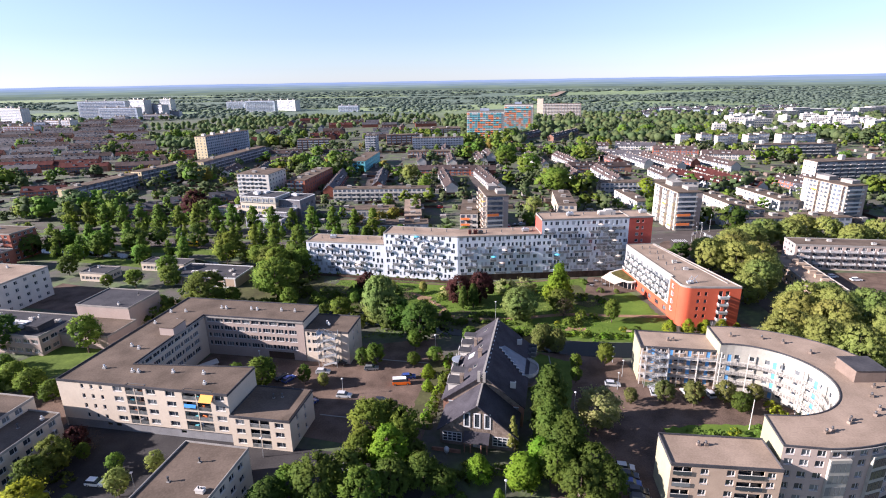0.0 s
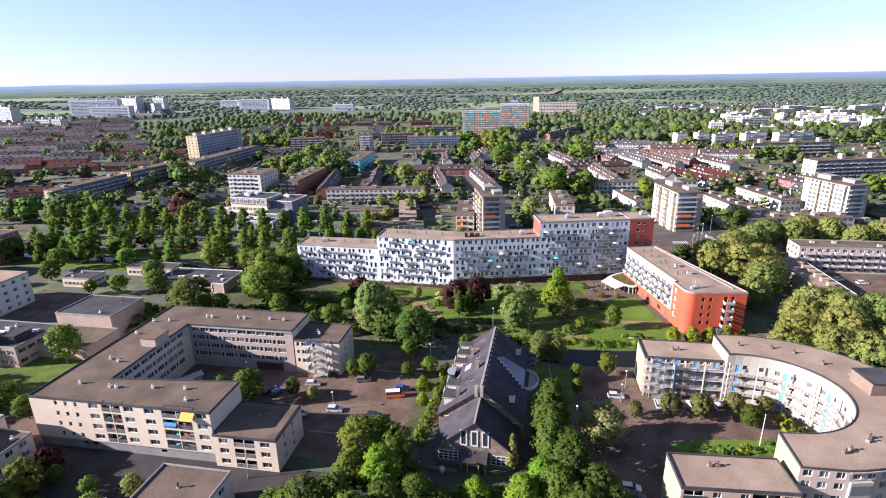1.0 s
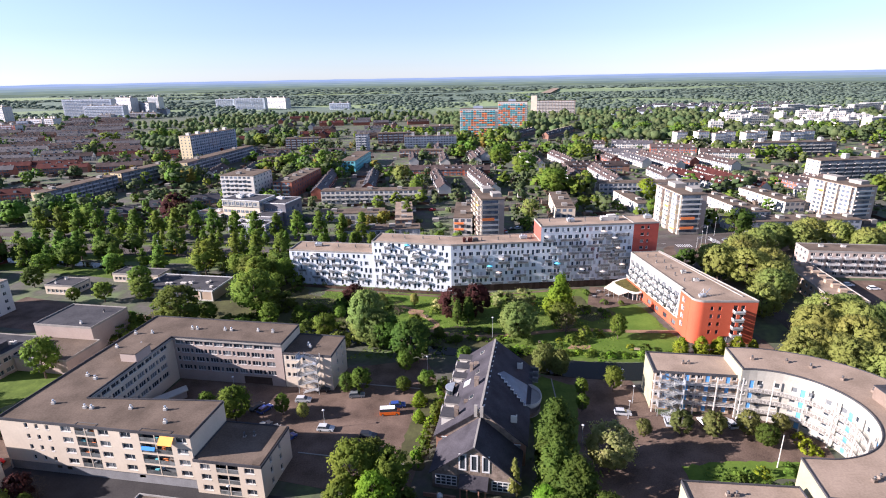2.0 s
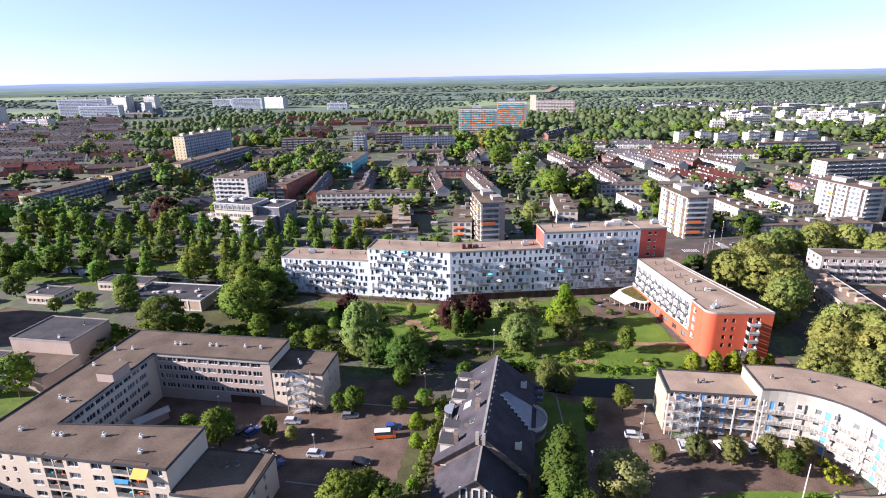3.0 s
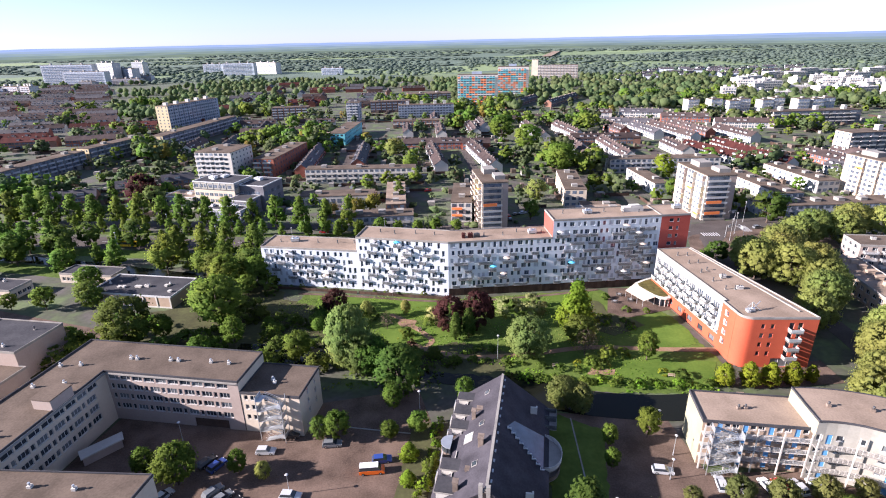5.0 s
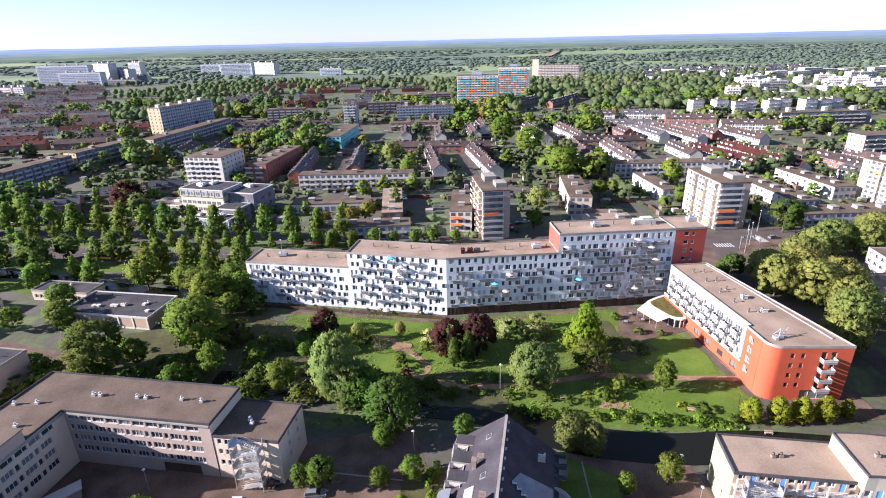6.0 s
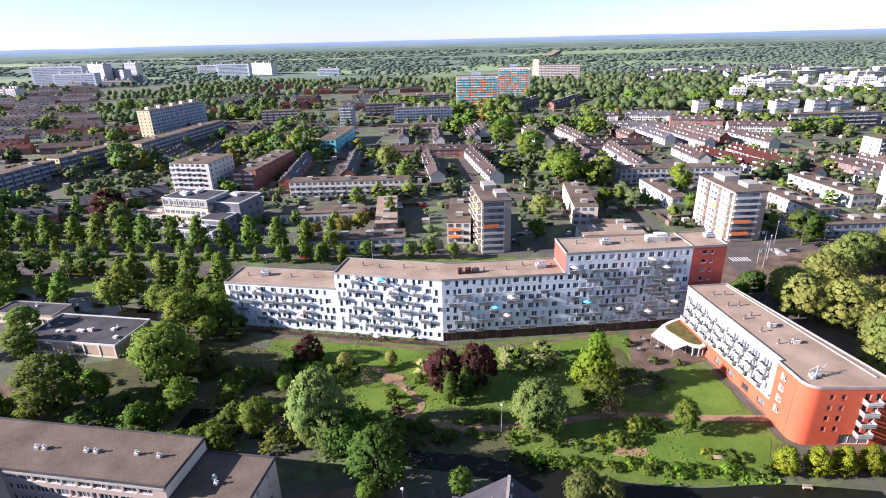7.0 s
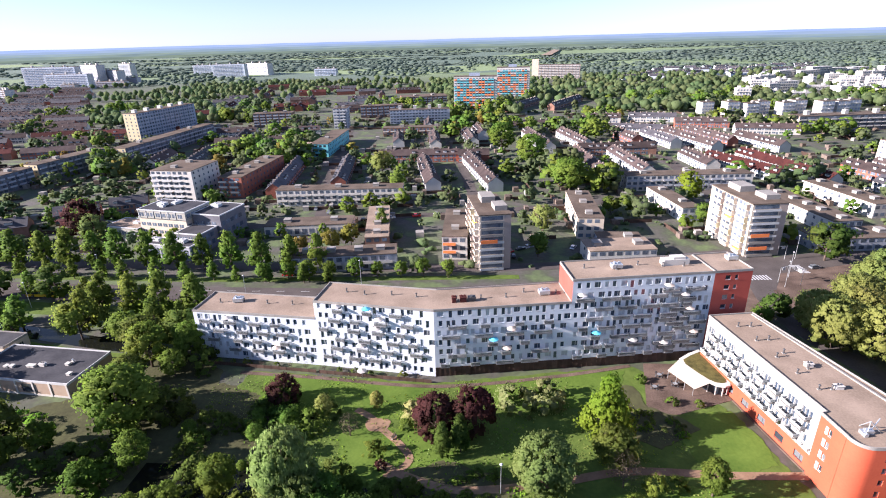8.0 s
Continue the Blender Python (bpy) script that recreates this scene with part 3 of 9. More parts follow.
# ---- ground ----
def rise(x, y):
    """The land swells very gently towards the distance."""
    d = math.hypot(x, y)
    return 0.0 if d < 1500 else 17.0 * min((d - 1500) / 2000, 1.0) ** 1.3


def land():
    s = Shape()
    xs = [-4800, -4000, -3200, -2500, -2000, -1500, -1100, -800, -500, -200, 100, 400, 700, 1000, 1400, 1800, 2400, 3000, 3600, 4200, 4800]
    ys = [-1200, -400, 300, 900, 1400, 1700, 2000, 2300, 2600, 2900, 3200, 3500, 3800, 4100, 4400, 4650, 4880]
    for x in xs:
        for y in ys:
            s.v.append((x, y, rise(x, y)))
    k = len(ys)
    for i in range(len(xs) - 1):
        for j in range(k - 1):
            s.f.append((i * k + j, (i + 1) * k + j, (i + 1) * k + j + 1, i * k + j + 1))
            s.s.append(0)
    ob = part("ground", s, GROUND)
    for p in ob.data.polygons:
        p.use_smooth = True
    return tagged(ob, "flat green land of gardens, meadows and distant woods", "ground", "", "structure")


land()


def distance():
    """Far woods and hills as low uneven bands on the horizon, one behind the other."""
    # each band bluer and paler than the last: air haze in its emission
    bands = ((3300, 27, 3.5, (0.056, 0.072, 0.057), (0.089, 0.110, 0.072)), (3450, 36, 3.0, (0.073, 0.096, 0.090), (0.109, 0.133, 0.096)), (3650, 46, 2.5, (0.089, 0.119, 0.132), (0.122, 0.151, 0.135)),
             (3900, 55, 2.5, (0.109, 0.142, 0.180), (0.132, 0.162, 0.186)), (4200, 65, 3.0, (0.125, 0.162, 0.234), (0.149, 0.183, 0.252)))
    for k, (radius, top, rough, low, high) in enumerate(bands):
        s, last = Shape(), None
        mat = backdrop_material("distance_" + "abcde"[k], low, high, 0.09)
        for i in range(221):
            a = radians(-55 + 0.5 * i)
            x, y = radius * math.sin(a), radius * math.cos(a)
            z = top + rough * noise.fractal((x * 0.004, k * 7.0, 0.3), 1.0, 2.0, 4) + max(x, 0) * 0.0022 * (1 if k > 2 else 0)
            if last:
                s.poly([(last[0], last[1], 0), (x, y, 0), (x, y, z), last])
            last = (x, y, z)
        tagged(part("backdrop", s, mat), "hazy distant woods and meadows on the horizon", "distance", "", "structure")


distance()
ribbon("road", [(361, 2098), (420, 2330), (526, 2748), (660, 3290)], 34, 13.0, ROOF_TAN, "pale motorway running to the horizon")
sheet("field", [(229, 1863), (543, 2078), (600, 2400), (316, 2367)], 5.5, LAWN, "open light-green meadow far off", "grass")
TURN = -9.0        # the quarter's grid is turned a little clockwise

# avenue behind the white building, with a canal beside it
ribbon("road", spline([(-420, 300), (-220, 285), (-80, 271), (20, 268), (130, 287), (260, 318), (420, 352)]), 13, 0.05, ROADWAY, "grey asphalt avenue lined with street trees")
ribbon("road", spline([(-420, 330), (-230, 309), (-100, 298), (30, 290), (120, 300)]), 7, 0.06, ROADWAY, "grey asphalt side road beside the avenue")
ribbon("canal", spline([(-420, 282), (-215, 266), (-97, 239), (-86, 238)]), 6, 0.04, WATER, "narrow dark canal between grass verges", "canal")
ribbon("road", spline([(112, 268), (128, 300), (150, 400), (160, 520), (168, 640)]), 9, 0.07, ROADWAY, "grey asphalt cross street")
ribbon("road", spline([(102, 120), (116, 190), (108, 245), (114, 275)]), 7, 0.06, ROADWAY, "grey asphalt street under the plane trees")
ribbon("road", spline([(-58, 292), (-60, 360), (-75, 470), (-92, 640)]), 8, 0.08, ROADWAY, "grey asphalt street between the blocks")
ribbon("road", spline([(-210, 330), (-120, 336), (-90, 345), (30, 362), (100, 375)]), 6, 0.09, ROADWAY, "grey asphalt street before the low flats")
ribbon("road", spline([(20, 365), (14, 470), (8, 560), (60, 700)]), 6, 0.10, ROADWAY, "grey asphalt street between row houses")

ribbon("verge", spline([(-420, 291), (-220, 274.5), (-90, 257), (-72, 256)]), 8, 0.03, MEADOW, "mown grass verge along the canal", "grass")
ribbon("verge", spline([(-420, 273), (-215, 257), (-97, 231), (-80, 232)]), 8, 0.035, MEADOW, "mown grass verge along the canal", "grass")
ribbon("verge", spline([(-420, 315), (-230, 298), (-100, 285), (30, 281)]), 3.5, 0.03, MEADOW, "grass strip between the roads", "grass")
# courts of brick paving, asphalt and lawns
sheet("pavement", [(-84, 128), (-10, 110), (-3, 150), (-8, 168), (-52, 158), (-78, 160)], 0.04, PAVERS, "reddish brick paving of the car court", "pavement")
sheet("pavement", [(18, 88), (60, 92), (52, 138), (50, 156), (24, 158)], 0.05, PAVERS, "reddish brick paving beside the curved flats", "pavement")
sheet("parking_court", [(-120, 70), (-20, 66), (-4, 108), (-38, 112.5), (-56, 116), (-100, 122.8)], 0.03, ASPHALT, "dark asphalt parking court before the flats", "pavement")
sheet("pavement", [(-128, 118), (-101, 118), (-92, 170), (-100, 174), (-125, 130)], 0.05, PAVERS, "brick footpath behind the flats", "pavement")
sheet("pavement", [(50, 118), (66, 118), (84, 118), (86, 128), (74, 139), (50, 139)], 0.07, PAVERS, "reddish brick paving inside the curved flats", "pavement")
sheet("parking_court", [(136, 196), (205, 190), (205, 226), (146, 228)], 0.05, PAVERS, "grey paved car park before brick flats", "pavement")
sheet("pavement", [(97, 250), (112, 247), (138, 247), (160, 258), (168, 276), (150, 290), (118, 286), (104, 272)], 0.04, PAVERS, "brick paving round the traffic lights", "pavement")
sheet("schoolyard", [(-176, 196), (-98, 180), (-96, 196), (-172, 220)], 0.05, PAVERS, "brick-paved open schoolyard", "pavement")
sheet("garden_bed", [(-13, 121), (-7, 119.5), (-1.5, 154), (-8, 156)], 0.1, EARTH, "planted bed along the dark hall", "ground")
sheet("lawn", [(-146, 142), (-126, 136), (-110, 160), (-128, 166)], 0.08, MEADOW, "mown lawn beside the low school wing", "grass")
sheet("lawn", [(50, 116.2), (66, 115.5), (80, 118), (80, 121), (66, 122), (50, 120.5)], 0.09, LAWN, "garden lawn inside the curved flats", "grass")

sheet("lawn", [(17.5, 108), (25, 108), (32, 140), (34.5, 152), (25.5, 157.5), (20.5, 150)], 0.095, MEADOW, "shaded lawn beside the dark hall", "grass")
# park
# dark sheet laid in place of the tree shade on this ground
sheet("wood_floor", [(-114, 172), (-60, 172), (-52, 188), (-58, 224), (-72, 234), (-100, 232), (-90, 214), (-112, 206)], 0.04, EARTH, "dark sheet for the shade under the park trees", "ground")
sheet("park_lawn", [(-60, 186), (-14, 178), (14, 172), (34, 166), (64, 164), (74, 176), (69, 205), (52, 223), (0, 217), (-50, 224)], 0.05, MEADOW, "rough park grass with paths and shrubs", "grass")
sheet("lawn", [(55, 184), (63, 184.2), (71, 187), (71.4, 196), (69.5, 204), (64, 203.6), (58, 201), (54.4, 195)], 0.09, LAWN, "smooth bright lawn beside the orange building", "grass")
sheet("lawn", [(-44, 209), (-8, 203), (0, 215), (-30, 220), (-46, 222)], 0.09, LAWN, "mown grass strip before the white flats", "grass")
sheet("lawn", [(14, 206), (44, 206), (50, 221), (4, 216)], 0.10, LAWN, "mown grass strip before the dark plinth", "grass")
sheet("lawn", [(-20, 184), (-4, 180), (8, 186), (0, 200), (-22, 201)], 0.10, LAWN, "open park grass among trees", "grass")
sheet("lawn", [(36, 168), (66, 166), (72, 178), (50, 182), (34, 180)], 0.11, LAWN, "park lawn running down to the water", "grass")
# two beds of dark soil that also carry the tree shade over them
sheet("garden_bed", [(-62, 187), (-34, 184), (-30, 196), (-40, 211), (-56, 219), (-64, 212)], 0.075, EARTH, "dark earth with painted tree shade beside the willow", "ground")
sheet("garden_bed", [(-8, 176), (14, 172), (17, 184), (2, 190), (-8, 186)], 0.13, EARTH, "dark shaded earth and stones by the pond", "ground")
sheet("garden_bed", [(44, 196), (49, 192), (60, 198), (56, 203), (51, 206), (50, 214), (45, 215), (41, 204)], 0.13, EARTH, "earth bed with low shrubs beside the terrace", "ground")
ribbon("pond", spline([(-62, 186), (-30, 183), (-8, 176), (10, 172), (28, 163), (48, 159.5), (66, 160), (84, 158)], 6), 9.5, 0.12, WATER, "dark park pond with grassy banks", "pond")
ribbon("footpath", spline([(-53, 223.4), (-32, 220.4), (0, 215.6), (30, 218.6), (52, 223)]), 1.3, 0.14, PAVERS, "narrow paved path along the white flats", "path")
ribbon("footpath", spline([(-12, 190), (-6, 186), (5, 182), (22, 183), (40, 186), (60, 184.5), (76, 184)]), 2.0, 0.15, PATHMAT, "winding sandy park path", "path")
ribbon("footpath", spline([(72.6, 208), (75, 190), (77, 176)]), 1.8, 0.16, PAVERS, "paved path along the orange building", "path")
sheet("play_spot", [(-13.2 + (2.9 + 0.3 * math.sin(3 * a)) * math.cos(a), 201.4 + (2.6 + 0.4 * math.cos(2 * a)) * math.sin(a)) for a in [k * 0.3927 for k in range(16)]], 0.16, PATHMAT, "small round sandy spot in the park", "path")
ribbon("footpath", spline([(-19, 207), (-15, 204), (-12, 200), (-8, 195.5), (-5.2, 191), (-6.5, 188), (-10, 185.5)]), 1.7, 0.165, PATHMAT, "winding sandy path to the pond", "path")
sheet("sand_bank", [(36, 173), (43, 172.5), (44, 175), (38, 176)], 0.16, PATHMAT, "bare sandy spot on the bank", "path")
sheet("terrace", [(50, 204), (57, 203), (72, 208), (70, 223), (56, 224)], 0.12, PAVERS, "paved terrace beside the pavilion", "terrace")
sheet("pavement", [(76, 166), (100, 168), (100, 178), (78, 175)], 0.08, PAVERS, "paved forecourt of the orange building", "pavement")


# ---- white flats ----
def white_flats():
    b = thing("apartment_building", "long white folded apartment block with many balconies and a red end", "building", 0, 220)
    floor = 2.8
    rng = random.Random(4)

    def face(p, q, base, top, count, dense, glass):
        ops, length = [], span(p, q)
        for k in range(count):
            z = base + k * floor
            u = 0.7 + rng.random() * 0.6
            while u < length - 1.4:
                r = rng.random()
                if r < 0.22:
                    ops.append((u, 0.95, z + 0.15, 2.1, 0))
                    u += 1.35
                elif r < 0.62:
                    ops.append((u, 1.65, z + 0.7, 1.6, 1))
                    u += 2.2
                else:
                    ops.append((u, 1.0, z + 0.7, 1.6, 0))
                    u += 1.6
                u += rng.random() * dense
        facade(b, p, q, base - 0.35, top - 0.4, WHITE, ops, 0.22)
        windows(b, p, q, ops, 1, glass, FRAME, 0.16)

    def hung(p, q, base, count, seed, pitch, wide=3.2):
        r2, length = random.Random(seed), span(p, q)
        for k in range(count):
            u = 1.0 + (k % 3) * 2.2 + r2.random() * 1.2
            while u < length - 5.0:
                balcony(b, p, q, u, base + k * floor + 0.1, wide if r2.random() < 0.6 else 2.4, 0.9)
                u += pitch + r2.random() * 2.6

    low, step_, fold = (-67.2, 12.1), (-31.8, 6.3), (0.0, 0.0)
    tall, red, end = (35.2, 2.9), (72.2, 6.1), (82.4, 7.2)
    face(low, step_, 0.35, 15.0, 5, 1.2, GLASS_SKY)
    face(step_, fold, 0.35, 20.0, 7, 1.2, GLASS_SKY)
    face(fold, tall, 3.1, 20.0, 6, 0.9, GLASS_SKY)
    face(tall, red, 3.1, 26.2, 8, 0.7, GLASS_SKY)
    hung(low, step_, 3.1, 4, 11, 5.6)
    hung(step_, fold, 3.1, 6, 12, 5.6)
    hung(fold, tall, 3.1, 5, 13, 6.2, 4.6)
    hung(tall, red, 3.1, 7, 14, 5.0, 4.6)
    hung((tall[0] + 22, tall[1] + 1.9), red, 4.5, 7, 15, 4.9, 4.6)
    # far sides and ends
    depth = 11.5

    def back(p, q):
        m = along(p, q)
        return (m @ Vector((0, depth, 0)))[:2], (m @ Vector((span(p, q), depth, 0)))[:2]

    def block(p, q, z, wall, sides):
        d, c = back(p, q)
        d, c = (0.62, 11.56) if p == fold else d, (0.62, 11.56) if q == fold else c
        ops = grid(steps(1.5, span(c, d) - 3, 4.2), steps(1.2, z - 2.6, floor), 2.4, 1.4)
        facade(b, c, d, 0, z - 0.4, wall, ops)
        windows(b, c, d, ops, 1, GLASS_DARK)
        if "r" in sides:
            facade(b, q, c, 0, z - 0.4, RED if wall is RED else wall)
        if "l" in sides:
            facade(b, d, p, 0, z - 0.4, RED if "x" in sides else wall)
        flat_roof(b, [p, q, c, d], z, ROOF_TAN, 0.35, CONCRETE, skip=(3,) if p == fold else (1,) if q == fold else ())
        return d, c

    block(low, step_, 15.0, WHITE, "l")
    block(step_, fold, 20.0, WHITE, "l")
    block(fold, tall, 20.0, WHITE, "")
    block(tall, red, 26.2, WHITE, "lx")
    # red end: small windows in pairs
    ops = [(u, w, z, 1.2, 0) for z in steps(3.9, 24, floor) for u, w in ((3.0, 1.5), (5.6, 0.9))]
    facade(b, red, end, 0, 25.8, RED, ops)
    windows(b, red, end, ops, 0, GLASS_DARK)
    block(red, end, 26.2, RED, "r")
    # boarded ground floor under the fold's far half
    for p, q in ((fold, tall), (tall, red)):
        s, m, length = Shape(), along(p, q), span(p, q)
        s.box(0, length, -0.02, 0.2, 0, 2.75, 0, m)
        part("plinth", s, BROWNWOOD, b, "dark-stained boarded ground floor")
        mesh = Shape().box(0, 1.24, -0.1, -0.02, 0.05, 2.7).box(0, 0.08, -0.16, -0.1, 0.0, 2.78).mesh("board_panel", [BROWNWOOD])
        for u in steps(0.1, length - 1.3, 1.3):
            part("board_panel", mesh, None, b, m=along(p, q, u))
    # roof gear
    for p, q, z in ((low, step_, 14.65), (step_, fold, 19.65), (fold, tall, 19.65), (tall, red, 25.85)):
        m = along(p, q)
        for u in steps(5, span(p, q) - 3, 6.5):
            x, y, _ = m @ Vector((u + rng.random() * 2, 4.5 + rng.random() * 3, 0))
            vent(b, x, y, z, 1)
    for x, y, w in ((5.2, 4.6, 0.5), (7.6, 4.8, 0.8)):
        s = Shape().box(-w, w, -0.7, 0.7, 0, 1.35).box(-w - 0.1, w + 0.1, -0.8, 0.8, 1.35, 1.45).tube((-w / 2, 0, 1.45), (-w / 2, 0, 1.9), 0.16, 0.16, 8).tube((w / 2, 0, 1.45), (w / 2, 0, 1.9), 0.16, 0.16, 8)
        part("chimney", s, TILE_RED, b, "dark red-brown brick chimney", pose(x, y, 19.65, 0, 0, 5))
    s = Shape().box(-1.0, 1.0, -0.7, 0.7, 0.3, 1.2).tube((0, 0, 1.2), (0, 0, 1.45), 0.5, 0.5, 10).box(-0.9, -0.7, -0.6, 0.6, 0, 0.3).box(0.7, 0.9, -0.6, 0.6, 0, 0.3)
    part("ventilation_unit", s, DARKMETAL, b, "dark ventilation unit", pose(9.8, 5.2, 19.65, 0, 0, 5))
    s = Shape().box(-3.5, 3.5, -1.2, 1.2, 0, 1.6).box(-1, 2.4, -1, 1, 1.6, 2.2)
    part("plant_box", s, OFFWHITE, b, "white ventilation unit", pose(64, 12, 25.85, 0, 0, 5))
    for x, y, z in ((29, 8, 19.65), (48, 10, 25.85), (80, 14, 25.85), (-56, 17, 14.65)):
        s = Shape().box(-1.4, 1.4, -1, 1, 0.3, 1.3).tube((-0.6, 0, 1.3), (-0.6, 0, 1.9), 0.3, 0.3, 8).tube((0.7, 0.3, 1.3), (0.7, 0.3, 1.7), 0.25, 0.25, 8).box(-1.2, -1, -0.8, 0.8, 0, 0.3).box(1, 1.2, -0.8, 0.8, 0, 0.3)
        part("ventilation_unit", s, STEEL, b, "grey ventilation unit", pose(x, y, z, 0, 0, 5))
    return b


white_flats()


# ---- orange care building ----
def orange_building():
    b = thing("apartment_building", "orange rendered block with white gallery side and curved corner", "building", 76, 180)
    north, south = (-5.0, 43.2), (-0.1, 5.3)
    m = along(north, south)
    length = span(north, south)
    depth = 11.6
    # white upper storeys above an orange ground floor
    ops = [(u + k * 0.95, 0.72, z + 0.05, 1.75, 0) for z in (5.1, 7.9, 10.7) for u in steps(1.0, length - 4, 4.0) for k in range(3)]
    # white wall dimmed in its base colour where full sun strikes it
    SIDE = surface("pale_grey_stucco", (0.27, 0.27, 0.265), (0.33, 0.33, 0.325), 4, 0.8, 0.006, 0.4)
    facade(b, north, south, 4.2, 14.7, SIDE, ops)
    windows(b, north, south, ops, 0, GLASS_SKY, SIDE)
    low = [(u, 2.4, 1.1, 1.6, 1) for u in steps(12, length - 3, 5.6)]
    m2 = along(north, south)
    pa, pb = (m2 @ Vector((0, -0.7, 0)))[:2], (m2 @ Vector((length, -0.7, 0)))[:2]
    facade(b, pa, pb, 0, 4.2, ORANGE, low)
    windows(b, pa, pb, low, 1, GLASS_DARK, DARKMETAL)
    part("ledge", Shape().box(0, length, -0.75, 0, 4.18, 4.3, 0, m2), OFFWHITE, b)
    # pots and boxes standing on the ledge
    r3 = random.Random(6)
    for u in steps(1.0, length - 1.5, 2.1):
        w, hh = 0.3 + r3.random() * 0.5, 0.3 + r3.random() * 0.7
        part("planter", Shape().box(u, u + w, -0.62, -0.2, 4.3, 4.3 + hh, 0, m2), r3.choice((DARKMETAL, GREYPLINTH, OFFWHITE, EARTH, CONCRETE)), b)
    rng = random.Random(8)
    for k in range(3):
        u = 0.6 + 1.3 * k
        while u < length - 3.6:
            balcony(b, north, south, u, 4.9 + 2.8 * k, 2.6, 1.3, True)
            u += 3.9 + rng.random() * 1.0
    ne = (6.6, 44.2)
    se = (18.5, -5.0)
    # rounded south-west corner, then the south face
    ring = [south, (-1.2, 5.0), (-0.75, -1.2)]
    for k in range(15):
        a = radians(174 + 6.8571 * k)
        ring.append((2.3 + 3.05 * math.cos(a), -1.5 + 3.05 * math.sin(a)))
    ring.append(se)
    facade(b, ring[0], ring[1], 0, 14.9, ORANGE)
    ops = [(2.6, 0.75, z, 1.35, 0) for z in (3.4, 6.2, 9.0, 11.8)]
    facade(b, ring[1], ring[2], 0, 14.9, ORANGE, ops)
    windows(b, ring[1], ring[2], ops, 0, GLASS_DARK)
    for z in (3.4, 6.2, 9.0, 11.8):
        part("white_panel", Shape().box(1.75, 2.45, -0.05, 0.0, z - 0.2, z + 1.5, 0, along(ring[1], ring[2])), FRAME, b)
    bend, arc = Shape(), ring[2:-1]
    for i, (x, y) in enumerate(arc):
        bend.v += [(x, y, 0), (x, y, 14.9)]
        if i:
            bend.f.append((2 * i - 2, 2 * i, 2 * i + 1, 2 * i - 1))
            bend.s.append(0)
    bend = part("curved_wall", bend, ORANGE, b)
    for f in bend.data.polygons:
        f.use_smooth = True
    p, q = ring[-2], ring[-1]
    length2 = span(p, q)
    ops = [(u, 0.95, z, 1.35, 0) for z in (3.6, 6.3, 9.0, 11.7) for u in (2.0, 4.4)]
    ops += [(u, 1.3, z, 2.0, 0) for z in (3.3, 6.0, 8.7, 11.4) for u in (9.0, 11.2)]
    ops += [(6.2, 6.6, 0.2, 2.6, 2)]
    facade(b, p, q, 0, 14.9, ORANGE, ops, 0.3)
    windows(b, p, q, ops, 0, GLASS_DARK, None, 0.22)
    for k in range(4):
        balcony(b, p, q, 8.8, 3.1 + 2.7 * k, 3.2, 1.5, True)
    ops = [(u, 1.6, z, 1.4, 1) for z in (3.9, 6.6, 9.3, 12.0) for u in steps(3, 46, 4.2)]
    facade(b, se, ne, 0, 14.9, ORANGE, ops)
    windows(b, se, ne, ops, 1, GLASS_DARK)
    facade(b, ne, north, 0, 14.7, WHITE)
    flat_roof(b, [north, *ring, ne], 15.1, ROOF_TAN, 0.35, CONCRETE)
    part("roof_kerb", Shape().beam((15.6, -1.5, 14.76), (6.1, 43.6, 14.76), 0.5, 0.25), CONCRETE, b)
    me = along(north, south)
    for u in steps(6, length - 4, 6.2):
        for v in (3.2, 6.2):
            x, y, _ = me @ Vector((u + rng.random() * 1.5, v + rng.random(), 0))
            vent(b, x, y, 14.75, 1)
    for u in (24, 32):
        x, y, _ = me @ Vector((u, 8.0, 0))
        vent(b, x, y, 14.75, 2)
    s = Shape()
    for p0, p1 in (((0, 0, 0), (0, 0, 2.6)), ((2.4, 0, 0), (0, 0, 2.6)), ((0, 2, 0), (0, 0, 2.6)), ((0.4, 0, 0.6), (2.6, 1.2, 2.2))):
        s.tube(p0, p1, 0.1, 0.1, 6)
    s.box(-0.6, 0.8, -0.5, 0.5, 0, 0.8).box(-1.4, -0.7, -1.2, 0.4, 0, 0.7)
    part("facade_cradle", s, STEEL, b, "steel cleaning cradle", pose(3.4, -0.5, 14.75))
    return b


orange_building()


